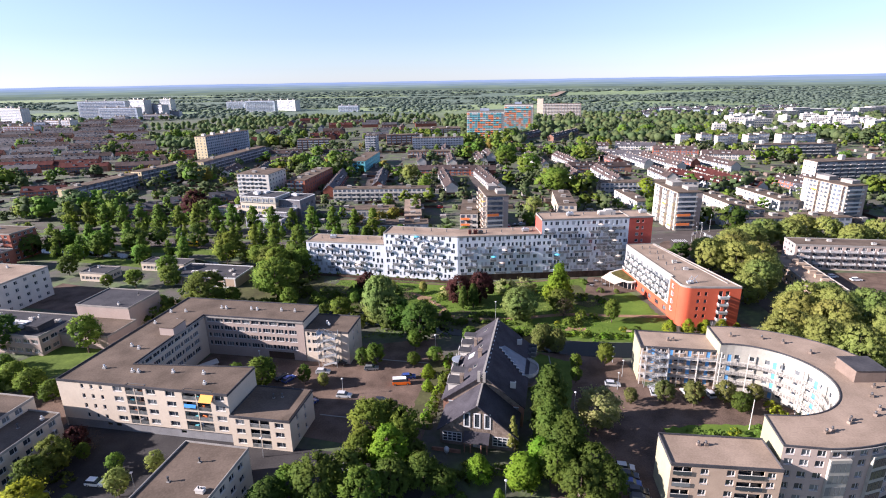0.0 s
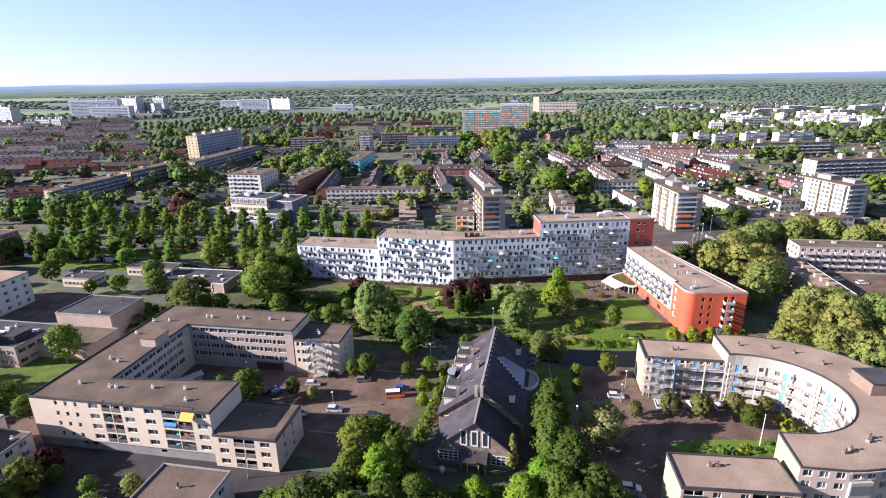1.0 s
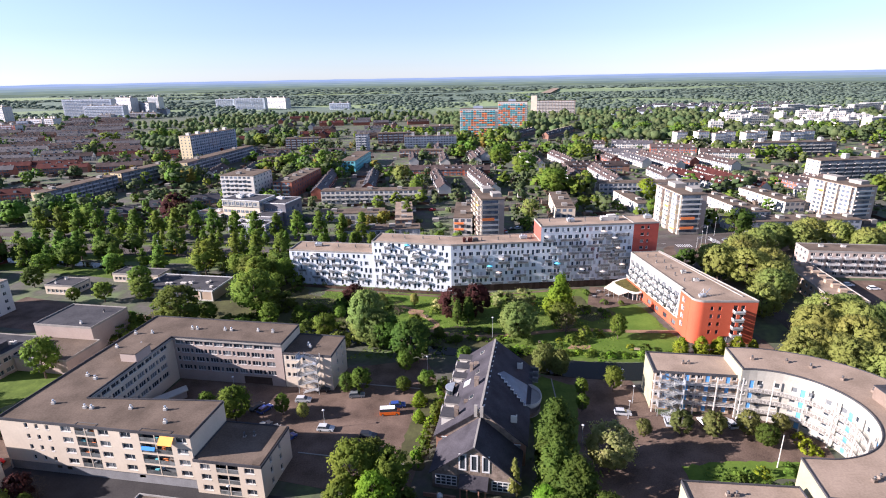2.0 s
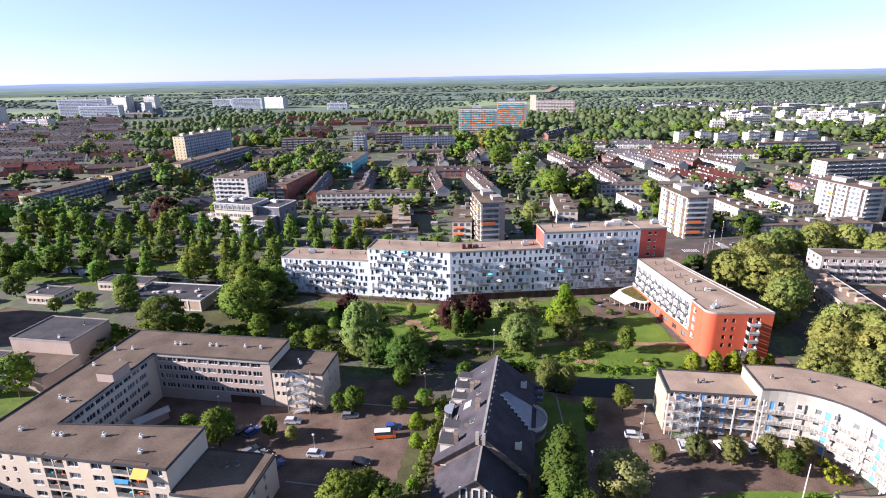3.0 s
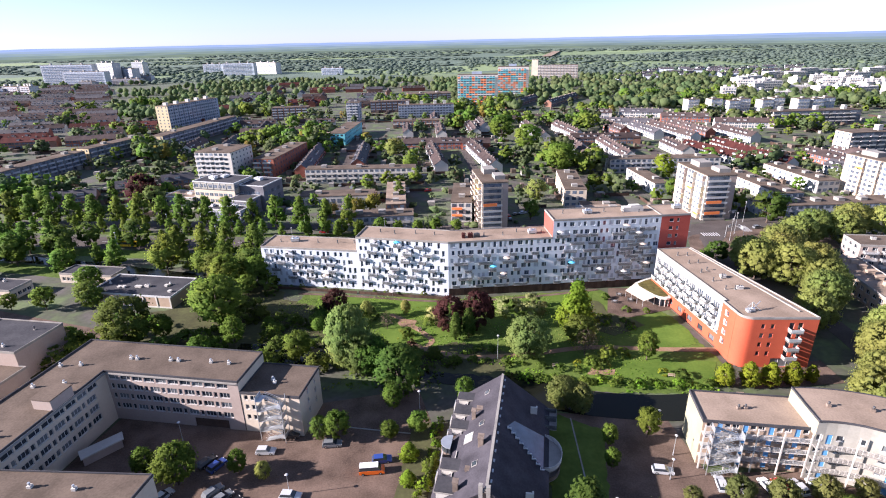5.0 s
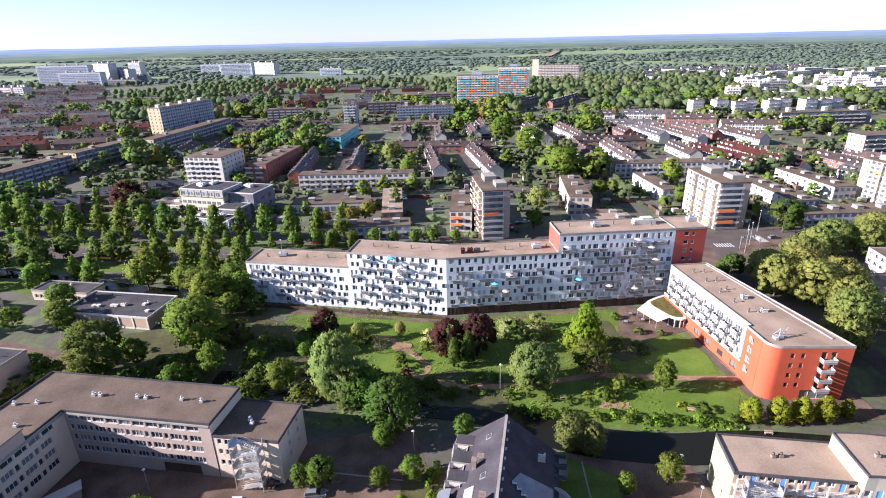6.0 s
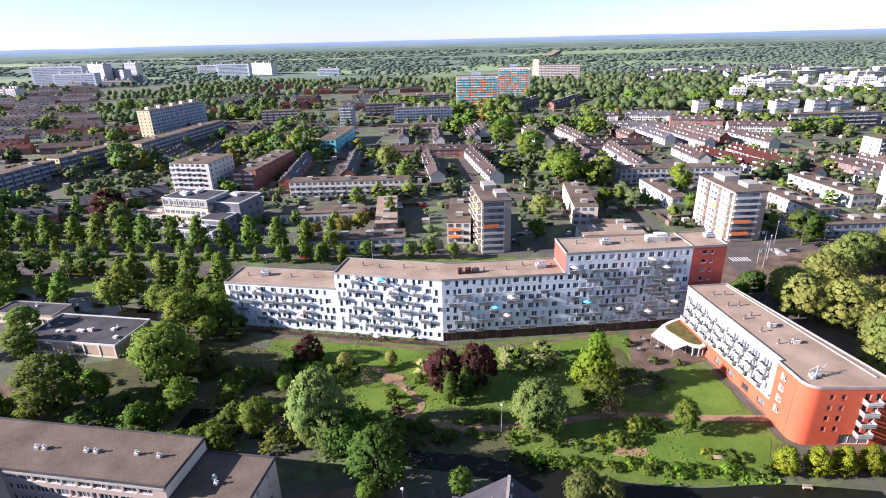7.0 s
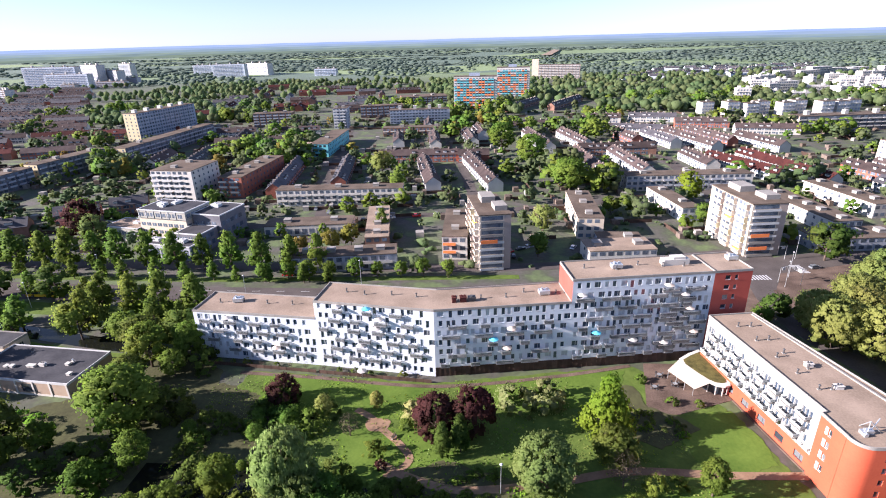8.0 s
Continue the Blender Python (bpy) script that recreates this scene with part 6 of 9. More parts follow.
slab("long flats of dark brick with lift housings", -54, 662, 62, 13, 14, GREYPANEL, GLASS_FAR, 3, 5, seed=23, gear=4, lift=2, panel=BLUEGREY)
slab("low flats with pale bands", -54, 592, 60, 12, 7, BRICK, GLASS_FAR, 1, 2, seed=24, panel=OFFWHITE)
slab("brown flats beyond the trees", -92, 712, 48, 14, 13, BRICK, GLASS_FAR, 8, 4, seed=25)
slab("flats with brown flat roofs", -52, 815, 60, 30, 11, BRICK, GLASS_FAR, 10, 4, seed=26, roof=ROOF)
slab("brick flats with corner tower", -195, 660, 40, 14, 14, BRICK, GLASS_FAR, 6, 5, seed=27)
slab("slim grey tower of flats", -108, 640, 14, 14, 20, GREYPANEL, GLASS_FAR, 0, 7, seed=28)
slab("low white hall with flat roof", -245, 640, 26, 12, 5, OFFWHITE, GLASS_FAR, 4, 1, seed=29, balcony_rows=False)


slab("low flats with orange awnings beside the tower", 1.5, 299, 10, 36, 10, OFFWHITE, GLASS_FAR, -3, 3, seed=35, gear=2, panel=AWN_ORANGE)
# school complex across the avenue
def school():
    """Stepped school: a tall block with white trim, a low white wing, dark wings behind and a glazed hall."""
    b = thing("school_building", "stepped white and dark school with flat roofs and roof ducts", "school", -135.2, 328.3, 0, -15)
    def storey(x0, x1, y0, y1, z0, z1, wall, label="", strip=(), trim=FRAME, roof=ROOF_DARK):
        part("wall", Shape().box(x0, x1, y0, y1, z0, z1 - 0.3), wall, b, label)
        part("roof", Shape().box(x0 + 0.3, x1 - 0.3, y0 + 0.3, y1 - 0.3, z1 - 0.3, z1), roof, b)
        e = Shape()
        for c in ((x0 - 0.2, x1 + 0.2, y0 - 0.2, y0 + 0.3), (x0 - 0.2, x1 + 0.2, y1 - 0.3, y1 + 0.2), (x0 - 0.2, x0 + 0.3, y0 + 0.3, y1 - 0.3), (x1 - 0.3, x1 + 0.2, y0 + 0.3, y1 - 0.3)):
            e.box(*c, z1 - 0.35, z1 + 0.12)
        part("roof_edge", e, trim, b)
        for z, h in strip:
            for u in steps(x0 + 0.8, x1 - 2.4, 2.9):
                part("window", Shape().box(u, u + 2.1, y0 - 0.07, y0, z, z + h).box(u + 1.0, u + 1.1, y0 - 0.12, y0 - 0.07, z, z + h, 1), [GLASS_FAR, FRAME], b)
            g = Shape()
            for v in steps(y0 + 0.8, y1 - 2.4, 3.0):
                g.box(x1, x1 + 0.07, v, v + 2.2, z, z + h)
                g.box(x0 - 0.07, x0, v, v + 2.2, z, z + h)
            tagged(part("glazing", g, GLASS_FAR, b), kind="stuff")
    storey(0, 25, 0.6, 16, 0, 11.4, CREAM, "pinkish lower storeys", ((4.2, 1.5), (7.6, 1.5)))
    storey(0.6, 25.6, 0, 16.4, 11.4, 15.2, PALE, "white glazed top storey", ((12.2, 1.7),))
    storey(-19, -0.4, -1.5, 11, 0, 6.4, PALE, "low white wing", ((3.0, 1.5),), roof=ROOF_TAN)
    storey(-26, -12, 1.0, 7.0, 5.0, 5.6, OFFWHITE)
    storey(25.9, 40, 4, 22, 0, 13.4, DUSKPANEL, "dark glazed rear wing", ((4.4, 1.8), (8.4, 1.8)), roof=ROOF_DARK)
    storey(25.9, 38, -8, 3.6, 0, 8.6, DUSKPANEL, "dark glazed link", ((2.0, 2.0), (5.4, 1.8)), roof=ROOF_DARK)
    storey(15, 39, -16, -8.4, 0, 6.2, GREYPANEL, "low glazed hall", ((1.0, 3.6),), roof=ROOF_DARK)
    for x, y, z, w, d, h in ((6, 6, 15.2, 4, 2.6, 1.4), (11, 9, 15.2, 2.4, 5, 1.1), (8.6, 4.4, 15.2, 2.2, 1.6, 0.9), (28, 14, 13.4, 4, 3, 1.4), (18, -13, 6.2, 3.4, 2.2, 1.2), (24, -12, 6.2, 5, 1.6, 1.0), (31, -13, 6.2, 3, 3, 1.3), (-8, 4, 6.4, 3, 2, 0.9)):
        part("roof_duct", Shape().box(x, x + w, y, y + d, z, z + h).tube((x + w / 2, y + d / 2, z + h), (x + w / 2, y + d / 2, z + h + 0.6), 0.35, 0.35, 8), FRAME, b, "white roof duct")
    for u in steps(0.9, 24, 3.9):
        part("mullion", Shape().box(u, u + 0.25, -0.2, 0, 11.6, 14.8), FRAME, b)
    return b


school()


def tower(label, x, y, w, d, h, floors, turn, accents, seed):
    """A tower of flats: pale brick, balconies on the south and west faces, lift housings."""
    b = thing("apartment_tower", label, "tower", x, y, 0, turn)
    fh = (h - 0.6) / floors
    rng = random.Random(seed)
    part("wall", Shape().box(0, w, 0, d, 0, h - 0.4), CREAM, b)
    part("roof", Shape().box(-0.2, w + 0.2, -0.2, d + 0.2, h - 0.4, h), ROOF, b)
    part("lift_housing", Shape().box(w * 0.3, w * 0.75, d * 0.55, d * 0.85, h, h + 2.4), CONCRETE, b)
    part("lift_housing", Shape().box(w * 0.55, w * 0.95, d * 0.15, d * 0.4, h, h + 1.9), CONCRETE, b)
    part("brick_face", Shape().box(w * 0.78, w, -0.1, 0, 0, h - 0.5), PINKISH, b)
    for k in range(floors):
        z = 0.4 + fh * k
        s = Shape().box(w * 0.06, w * 0.74, -0.08, 0, z + 0.6, z + 2.2)
        for u in steps(0.9, d - 2.2, 2.9):
            s.box(-0.08, 0, u, u + (1.9 if int(u / 2.9) % 3 else 0.9), z + 0.7, z + 2.1)
            s.box(w, w + 0.08, u, u + 1.6, z + 0.8, z + 2.1)
        tagged(part("glazing", s, GLASS_FAR, b), kind="stuff")
        s = Shape().box(0.2, w * 0.76, -1.5, 0, z - 0.1, z + 0.08).box(0.2, w * 0.76, -1.5, -1.42, z + 0.1, z + 0.8)
        part("balcony", s, FRAME if rng.random() < 0.8 else CONCRETE, b)
        if k:
            part("floor_band", Shape().box(-0.1, 0.0, 0, d, z - 0.16, z + 0.14), CONCRETE, b)
        for u in steps(1.6, d - 5, 8.6):
            s = Shape().box(-1.5, 0, u, u + 4.6, z - 0.12, z + 0.1).box(-1.5, -1.42, u, u + 4.6, z + 0.1, z + 0.95).box(-1.5, 0, u - 0.1, u, z - 0.12, z + 2.2)
            part("balcony", s, rng.choice((CREAM, CREAM, OFFWHITE, PINKISH, YELLOWISH)), b)
            if rng.random() < 0.16:
                part("awning", Shape().poly([(-0.1, u, z + 2.4), (-1.6, u, z + 1.7), (-1.6, u + 4.4, z + 1.7), (-0.1, u + 4.4, z + 2.4)]).poly([(-0.1, u, z + 2.34), (-0.1, u + 4.4, z + 2.34), (-1.6, u + 4.4, z + 1.64), (-1.6, u, z + 1.64)]), rng.choice((AWN_ORANGE, AWNING, AWN_CREAM)), b, "cloth sun screen")
    part("downpipe", Shape().box(-0.2, -0.08, d * 0.5, d * 0.5 + 0.15, 0, h - 0.5), CONCRETE, b)
    for k in accents:
        z = 0.4 + fh * k
        part("awning", Shape().box(0.3, w * 0.55, -1.62, -1.52, z + 0.1, z + 1.5), AWN_ORANGE, b, "orange sun screen")
    return b


tower("eight-storey cream tower of flats with orange awning", 15.6, 287.5, 12, 27, 22.2, 8, 7, (4,), 1)
tower("eight-storey white tower of flats with orange awnings", 120, 295.5, 14, 29, 21.6, 8, 4, (1, 3), 2)
tower("eight-storey white tower of flats with yellow awnings", 222.5, 312.5, 13.5, 31, 20.6, 8, 11, (), 3)


def colour_tower(x, y, w, d, h, turn, seed, label):
    b = thing("apartment_tower", label, "tower", x, y, 0, turn)
    rng = random.Random(seed)
    part("wall", Shape().box(0, w, 0, d, 0, h), OFFWHITE, b)
    part("roof", Shape().box(-0.3, w + 0.3, -0.3, d + 0.3, h, h + 0.5), ROOF, b)
    part("lift_housing", Shape().box(w * 0.35, w * 0.6, d * 0.3, d * 0.7, h + 0.5, h + 3.5), BLUEGREY, b)
    floors = int(h / 2.9)
    for k in range(floors):
        z = 0.4 + 2.9 * k
        t, o, wh, gl = Shape(), Shape(), Shape(), Shape()
        for u in steps(0.3, w - 3.4, 3.6):
            r = rng.random()
            (o if r < 0.46 - 0.22 * k / floors else t if r < 0.74 else wh).box(u, u + 3.2, -1.2, -0.02, z, z + 1.25)
            gl.box(u + 0.3, u + 2.8, -0.06, 0, z + 1.3, z + 2.5)
        for u in steps(0.5, d - 3, 3.8):
            (o if rng.random() < 0.4 else t).box(w, w + 0.9, u, u + 3, z, z + 1.2)
        for s, mat, nm in ((t, TEAL, "teal_tier"), (o, ORANGEBOX, "orange_tier"), (wh, FRAME, "white_tier"), (gl, GLASS_FAR, "glazing")):
            if s.f:
                tagged(part(nm, s, mat, b), kind="stuff")
    return b


colour_tower(14, 752, 50, 16, 39, -6, 1, "tall flats with orange and teal balconies")
colour_tower(73, 845, 43, 16, 43, -8, 2, "tall flats with teal and orange balconies behind")


pink = slab("pinkish slab with a tall stair tower far off", 188, 1205, 80, 16, 27, PINKISH, GLASS_FAR, -14, 9, seed=30, gear=0, panel=OFFWHITE)
part("stair_tower", Shape().box(-13, -0.3, 1, 15, 0, 37), CREAM, pink)


def far_slab(x, y, length, d, h, turn, wall, label, seed):
    return slab(label, x, y, length, d, h, wall, BLUEGREY, turn, round(h / 3.2), seed=seed, gear=3, lift=2, panel=GREYPANEL, end=OFFWHITE)


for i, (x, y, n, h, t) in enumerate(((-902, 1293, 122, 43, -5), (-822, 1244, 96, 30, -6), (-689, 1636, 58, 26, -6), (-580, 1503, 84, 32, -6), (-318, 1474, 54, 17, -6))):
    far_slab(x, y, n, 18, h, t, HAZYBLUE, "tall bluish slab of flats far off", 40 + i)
for i, (x, y, n, h, t) in enumerate(((-812, 1352, 72, 44, -34), (-798, 1369, 107, 32, -34), (-850, 1564, 39, 38, -20), (-527, 1597, 85, 30, -34), (-984, 1162, 81, 36, -25))):
    far_slab(x, y, n, 18, h, t, OFFWHITE, "sunlit white slab of flats far off", 50 + i)
for i, (x, y, n, h, t) in enumerate(((-777, 1220, 29, 11, 0), (-746, 1276, 71, 12, -4), (-717, 1340, 33, 15, -4), (-805, 1043, 49, 17, -20), (-741, 1010, 23, 19, -20), (-812, 1032, 22, 14, 0), (-781, 922, 58, 15, -5), (-930, 940, 90, 14, -3))):
    far_slab(x, y, n, 16, h, t, PINKISH if i < 5 else BLUEGREY if i == 5 else REDBRICK, "flats of pinkish stone far off" if i < 5 else "low flats far off among trees", 60 + i)
part_rng = random.Random(77)
for i in range(9):
    x = 275 + 17 * i
    slab("white stepped flats with bluish glazing", x, 655 + part_rng.random() * 30 - i * 2, 13, 12, 11 + part_rng.random() * 4, OFFWHITE, BLUEGREY, 5, 4, seed=i, gear=1, panel=FRAME)
for i in range(38):
    x, y = 400 + part_rng.random() * 230, 770 + part_rng.random() * 210
    slab("white stepped apartment block with terraces", x + (y - 850) * 0.62, y, 14 + part_rng.random() * 24, 13, 6 + part_rng.random() * 11, OFFWHITE, GLASS_FAR, -20 + part_rng.random() * 60, 4, seed=i, gear=2, lift=1, panel=OFFWHITE, roof=OFFWHITE)
for i in range(17):
    x, y = 600 + 36 * i, 1070 + 8 * i + part_rng.random() * 60
    slab("long white terraced flats far off", x, y, 40, 15, 7 + part_rng.random() * 9, OFFWHITE, GLASS_FAR, 5 + part_rng.random() * 14, 4, seed=i, gear=0, panel=OFFWHITE, roof=OFFWHITE)


# ---- row houses ----
def house_row(x, y, length, turn, tile, wall, depth=9.0, eave=5.4, ridge=8.8, seed=0, label="", detail=True):
    """A terrace of houses; its ridge runs along turn."""
    b = thing("house_row", label, "house row", x, y, 0, turn, "rows of terraced houses")
    s = Shape().box(0, length, 0, depth, 0, eave)
    for u, flip in ((0, True), (length, False)):
        p = [(u, 0, eave), (u, depth, eave), (u, depth / 2, ridge)]
        s.poly(p[::-1] if flip else p)
    part("wall", s, wall, b)
    both = Shape()
    for side in (0, 1):
        ya, yb = (-0.4, depth / 2) if side == 0 else (depth + 0.4, depth / 2)
        za = eave - 0.4 * (ridge - eave) / (depth / 2)
        f = [(-0.2, ya, za + 0.12), (length + 0.2, ya, za + 0.12), (length + 0.2, yb, ridge + 0.12), (-0.2, yb, ridge + 0.12)]
        g = [(p[0], p[1], p[2] - 0.2) for p in f]
        both.poly(f if side == 0 else f[::-1]).poly(g[::-1] if side == 0 else g)
        both.poly([g[0], g[1], f[1], f[0]]).poly([g[1], g[2], f[2], f[1]]).poly([g[3], g[0], f[0], f[3]])
    part("roof", both, tile, b)
    rng = random.Random(seed)
    unit = 5.6
    s = Shape()
    for z in (0.9, 3.4):
        for u in steps(0.5, length - unit + 0.2, unit):
            for y0, y1 in ((-0.06, 0), (depth, depth + 0.06)) if detail else ((-0.06, 0),):
                s.box(u, u + 2.6, y0, y1, z, z + 1.4)
                s.box(u + 3.2, u + 4.5, y0, y1, z if z > 2 else 0.1, z + 1.4)
    if y < 860 or detail:
        tagged(part("glazing", s, GLASS_FAR, b), kind="stuff")
    s = Shape()
    for u in steps(0.5, length - unit + 0.2, unit) if detail else ():
        for y0, y1 in ((-0.1, -0.07), (depth + 0.07, depth + 0.1)):
            for z in (0.85, 3.35):
                s.box(u - 0.08, u + 2.68, y0, y1, z - 0.05, z + 0.07)
                s.box(u + 1.25, u + 1.35, y0, y1, z, z + 1.4)
    if detail:
        tagged(part("window_trim", s, FRAME, b), kind="stuff")
    stacks, dormers = Shape(), Shape()
    for u in steps(unit, length - 1, unit):
        k = 0.38 + 0.14 * rng.random()
        yc = depth / 2 + (rng.random() - 0.5) * 0.8
        stacks.box(u - k, u + k, yc - k, yc + k, ridge - 0.5, ridge + 0.7 + 0.4 * rng.random())
    for u in steps(1.8, length - 3, unit):
        for side in (0, 1):
            if rng.random() < (0.62 if detail else 0.3):
                y0, y1 = (depth * 0.13, depth / 2) if side == 0 else (depth / 2, depth * 0.87)
                w = 1.6 + 1.6 * rng.random()
                over = (y0 - 0.2, y1) if side == 0 else (y0, y1 + 0.2)
                dormers.box(u, u + w, y0, y1, eave + 0.5, eave + 2.1).box(u - 0.15, u + w + 0.15, *over, eave + 2.1, eave + 2.28, 1)
    gear = Shape()
    for sh, shift in ((stacks, 2), (dormers, 0)):
        k = len(gear.v)
        gear.v += sh.v
        gear.f += [tuple(i + k for i in f) for f in sh.f]
        gear.s += [i + shift for i in sh.s]
    tagged(part("roof_gear", gear, [FRAME, ROOF_DARK, CHIMNEY], b), kind="stuff")
    return b


CHIMNEY = surface("pale_chimney_brick", (0.26, 0.2, 0.17), (0.42, 0.35, 0.3), 2, 0.9)
LAB = {"b": "brown-tiled terrace of brick houses", "r": "red-tiled terrace of white houses", "g": "grey-tiled terrace of brick houses"}
TILES = {"b": TILE_BROWN, "r": TILE_RED, "g": TILE_GREY}
rows = [(-90, 393, 78, 94, "g", REDBRICK), (-56, 408, 66, 94, "g", REDBRICK), (0.5, 400, 70, 97, "b", OFFWHITE), (36, 397, 80, 99, "b", OFFWHITE),
        (-45, 478, 58, 0, "b", REDBRICK), (12, 474, 22, 0, "b", REDBRICK), (104, 412, 74, 92, "b", OFFWHITE), (130, 417, 66, 92, "b", OFFWHITE),
        (100, 486, 56, 0, "b", BRICK), (86, 500, 72, 96, "b", OFFWHITE), (116, 508, 60, 98, "b", OFFWHITE), (150, 575, 46, -20, "g", OFFWHITE),
        (202, 404, 58, 108, "r", OFFWHITE), (222, 388, 78, 99, "r", OFFWHITE), (205, 488, 72, 99, "b", OFFWHITE), (0, 520, 52, 93, "b", OFFWHITE)]
rows += [(30, 528, 50, 95, "b", OFFWHITE), (80, 728, 90, 60, "g", BRICK), (130, 735, 100, 58, "g", BRICK), (-300, 612, 46, 8, "r", REDBRICK), (-330, 606, 30, 8, "r", REDBRICK),
         (-215, 330, 22, 20, "g", BRICK), (-192, 352, 20, 25, "g", BRICK), (-172, 366, 18, 25, "g", BRICK), (-125, 868, 30, 30, "r", OFFWHITE), (-330, 395, 30, 15, "r", REDBRICK)]
for i, (x, y, n, t, c, wall) in enumerate(rows):
    house_row(x, y, n, t, TILES[c], wall, seed=i, label=LAB[c])
far_rng = random.Random(5)
for j in range(26):
    y = 520 + 26 * j
    for i in range(8):
        x = -345 - 0.62 * (y - 520) - i * 58 + far_rng.random() * 16
        if far_rng.random() < 0.86:
            c = far_rng.choice("bbgrb" if j < 6 else "bgggb")
            house_row(x, y + i * -9 + far_rng.random() * 5, 38 + far_rng.random() * 18, 9 + far_rng.random() * 3, TILES[c], far_rng.choice((REDBRICK, BRICK, OFFWHITE, OFFWHITE)), depth=8.0, seed=i, label=LAB[c], detail=False)
for j in range(7):
    for i in range(9):
        x, y = -330 + i * 48 + far_rng.random() * 20, 720 + j * 64 + far_rng.random() * 24
        if far_rng.random() < 0.6 and not -60 < x < 20 and not (0 < x < 140 and y < 900):
            c = far_rng.choice("bggr")
            house_row(x, y, 26 + far_rng.random() * 18, far_rng.choice((8, 98)), TILES[c], far_rng.choice((REDBRICK, BRICK, OFFWHITE)), seed=i, label=LAB[c], detail=False)
for j in range(5):
    for i in range(9):
        x, y = 330 + i * 40 + far_rng.random() * 20 + j * 40, 1120 + j * 55 + far_rng.random() * 30
        if far_rng.random() < 0.8:
            house_row(x, y, 18 + far_rng.random() * 16, far_rng.random() * 60 - 20, TILE_GREY, WHITE, seed=i, label="white terrace far off among trees", detail=False)
# terraces between the landmark blocks
for x, y, n, t, c in ((-200, 470, 40, 96, "b"), (-172, 470, 46, 96, "g"), (-150, 545, 40, 8, "b"), (-190, 545, 34, 8, "b"), (-30, 530, 40, 95, "b"), (40, 560, 40, 96, "b"), (60, 600, 44, 8, "b"), (175, 430, 40, 92, "b"), (158, 520, 44, 96, "b"), (182, 505, 50, 98, "g"), (225, 506, 60, 100, "b"), (250, 482, 50, 100, "b"),
                      (250, 560, 50, -14, "b"), (215, 600, 46, -14, "b"), (185, 640, 44, -16, "g"), (140, 640, 36, -10, "b"), (262, 380, 46, 100, "b"), (285, 385, 46, 100, "b"), (250, 345, 40, 100, "g"), (-150, 600, 36, 5, "b"), (-210, 600, 36, 5, "b"), (-170, 560, 40, 100, "b"), (-8, 610, 36, 92, "b"), (-120, 760, 40, 8, "b")):
    house_row(x, y, n, t, TILES[c], far_rng.choice((REDBRICK, OFFWHITE, OFFWHITE)), seed=int(n), label=LAB[c])


# ---- sheds, fences and hedges of the back gardens ----
def garden_clutter():
    sheds, fences, rng = Shape(), Shape(), random.Random(31)
    for _ in range(900):
        y = 300 + 420 * rng.random()
        x = (rng.random() * 2 - 1) * (120 + y * 0.6)
        w, d, h = 2 + rng.random() * 2, 2 + rng.random() * 2, 2.1 + rng.random() * 0.6
        m = pose(x, y, 0, 0, 0, rng.choice((0, 90)) + 4)
        if any(abs(x - a) < r and abs(y - c) < 40 for a, c, r in ((-60, 330, 5), (20, 420, 5), (140, 350, 6))) or y < 312 and x < 130:
            continue
        sheds.box(-w / 2, w / 2, -d / 2, d / 2, 0, h, rng.choice((0, 1, 2)), m)
        if rng.random() < 0.7:
            fences.box(w / 2, w / 2 + 8 + rng.random() * 8, -0.05, 0.05, 0, 1.7, 0, m)
    tagged(part("garden_sheds", sheds, [SHINGLE, ROOF, CONCRETE]), "small sheds in the back gardens", "sheds", "", "stuff")
    tagged(part("garden_fences", fences, BROWNWOOD), "timber fences between back gardens", "fences", "", "stuff")


garden_clutter()


# ---- trees ----
def leaf_cloud(seed, form, clumps, total, leaf, droop=0.0, fat=1.0):
    """Leaves as small quads on many clumps inside the outline form(t) -> radius at relative height t (crown 1 high)."""
    rng = np.random.default_rng(seed)
    t = rng.random(clumps) ** 0.85
    ring = np.array([form(v) for v in t])
    a, r = rng.random(clumps) * 2 * np.pi, ring * (0.42 + 0.5 * np.sqrt(rng.random(clumps)))
    centre = np.stack([r * np.cos(a), r * np.sin(a), t], -1)
    size = fat * (0.085 + 0.085 * rng.random(clumps)) * (0.6 + 0.8 * ring / 0.5)
    pick = rng.choice(clumps, total, p=size ** 2 / (size ** 2).sum())
    d = rng.normal(size=(total, 3))
    d /= np.linalg.norm(d, axis=1)[:, None]
    d[:, 2] = np.where(d[:, 2] < -0.3, -d[:, 2] * 0.6, d[:, 2])
    p = centre[pick] + d * (size[pick] * (0.72 + 0.62 * rng.random(total) ** 1.6))[:, None] * np.array((1, 1, 0.85))
    nrm = d + rng.normal(0, 0.5, (total, 3)) + np.array((0, 0, 0.2))
    nrm /= np.linalg.norm(nrm, axis=1)[:, None]
    u = np.cross(nrm, np.array((0.3, 0.2, 1.0)))
    u /= np.linalg.norm(u, axis=1)[:, None]
    v = np.cross(nrm, u)
    s = (leaf * (0.65 + 0.7 * rng.random(total)))[:, None]
    if droop:
        v = v * (1 - droop) + np.array((0, 0, -1.0)) * droop * 1.6
        u = u * 0.8
    q = np.stack([p + u * s * 0.5, p + v * s * 0.65, p - u * s * 0.5, p - v * s * 0.65], 1)
    return q, rounded(p, d, 0.6)


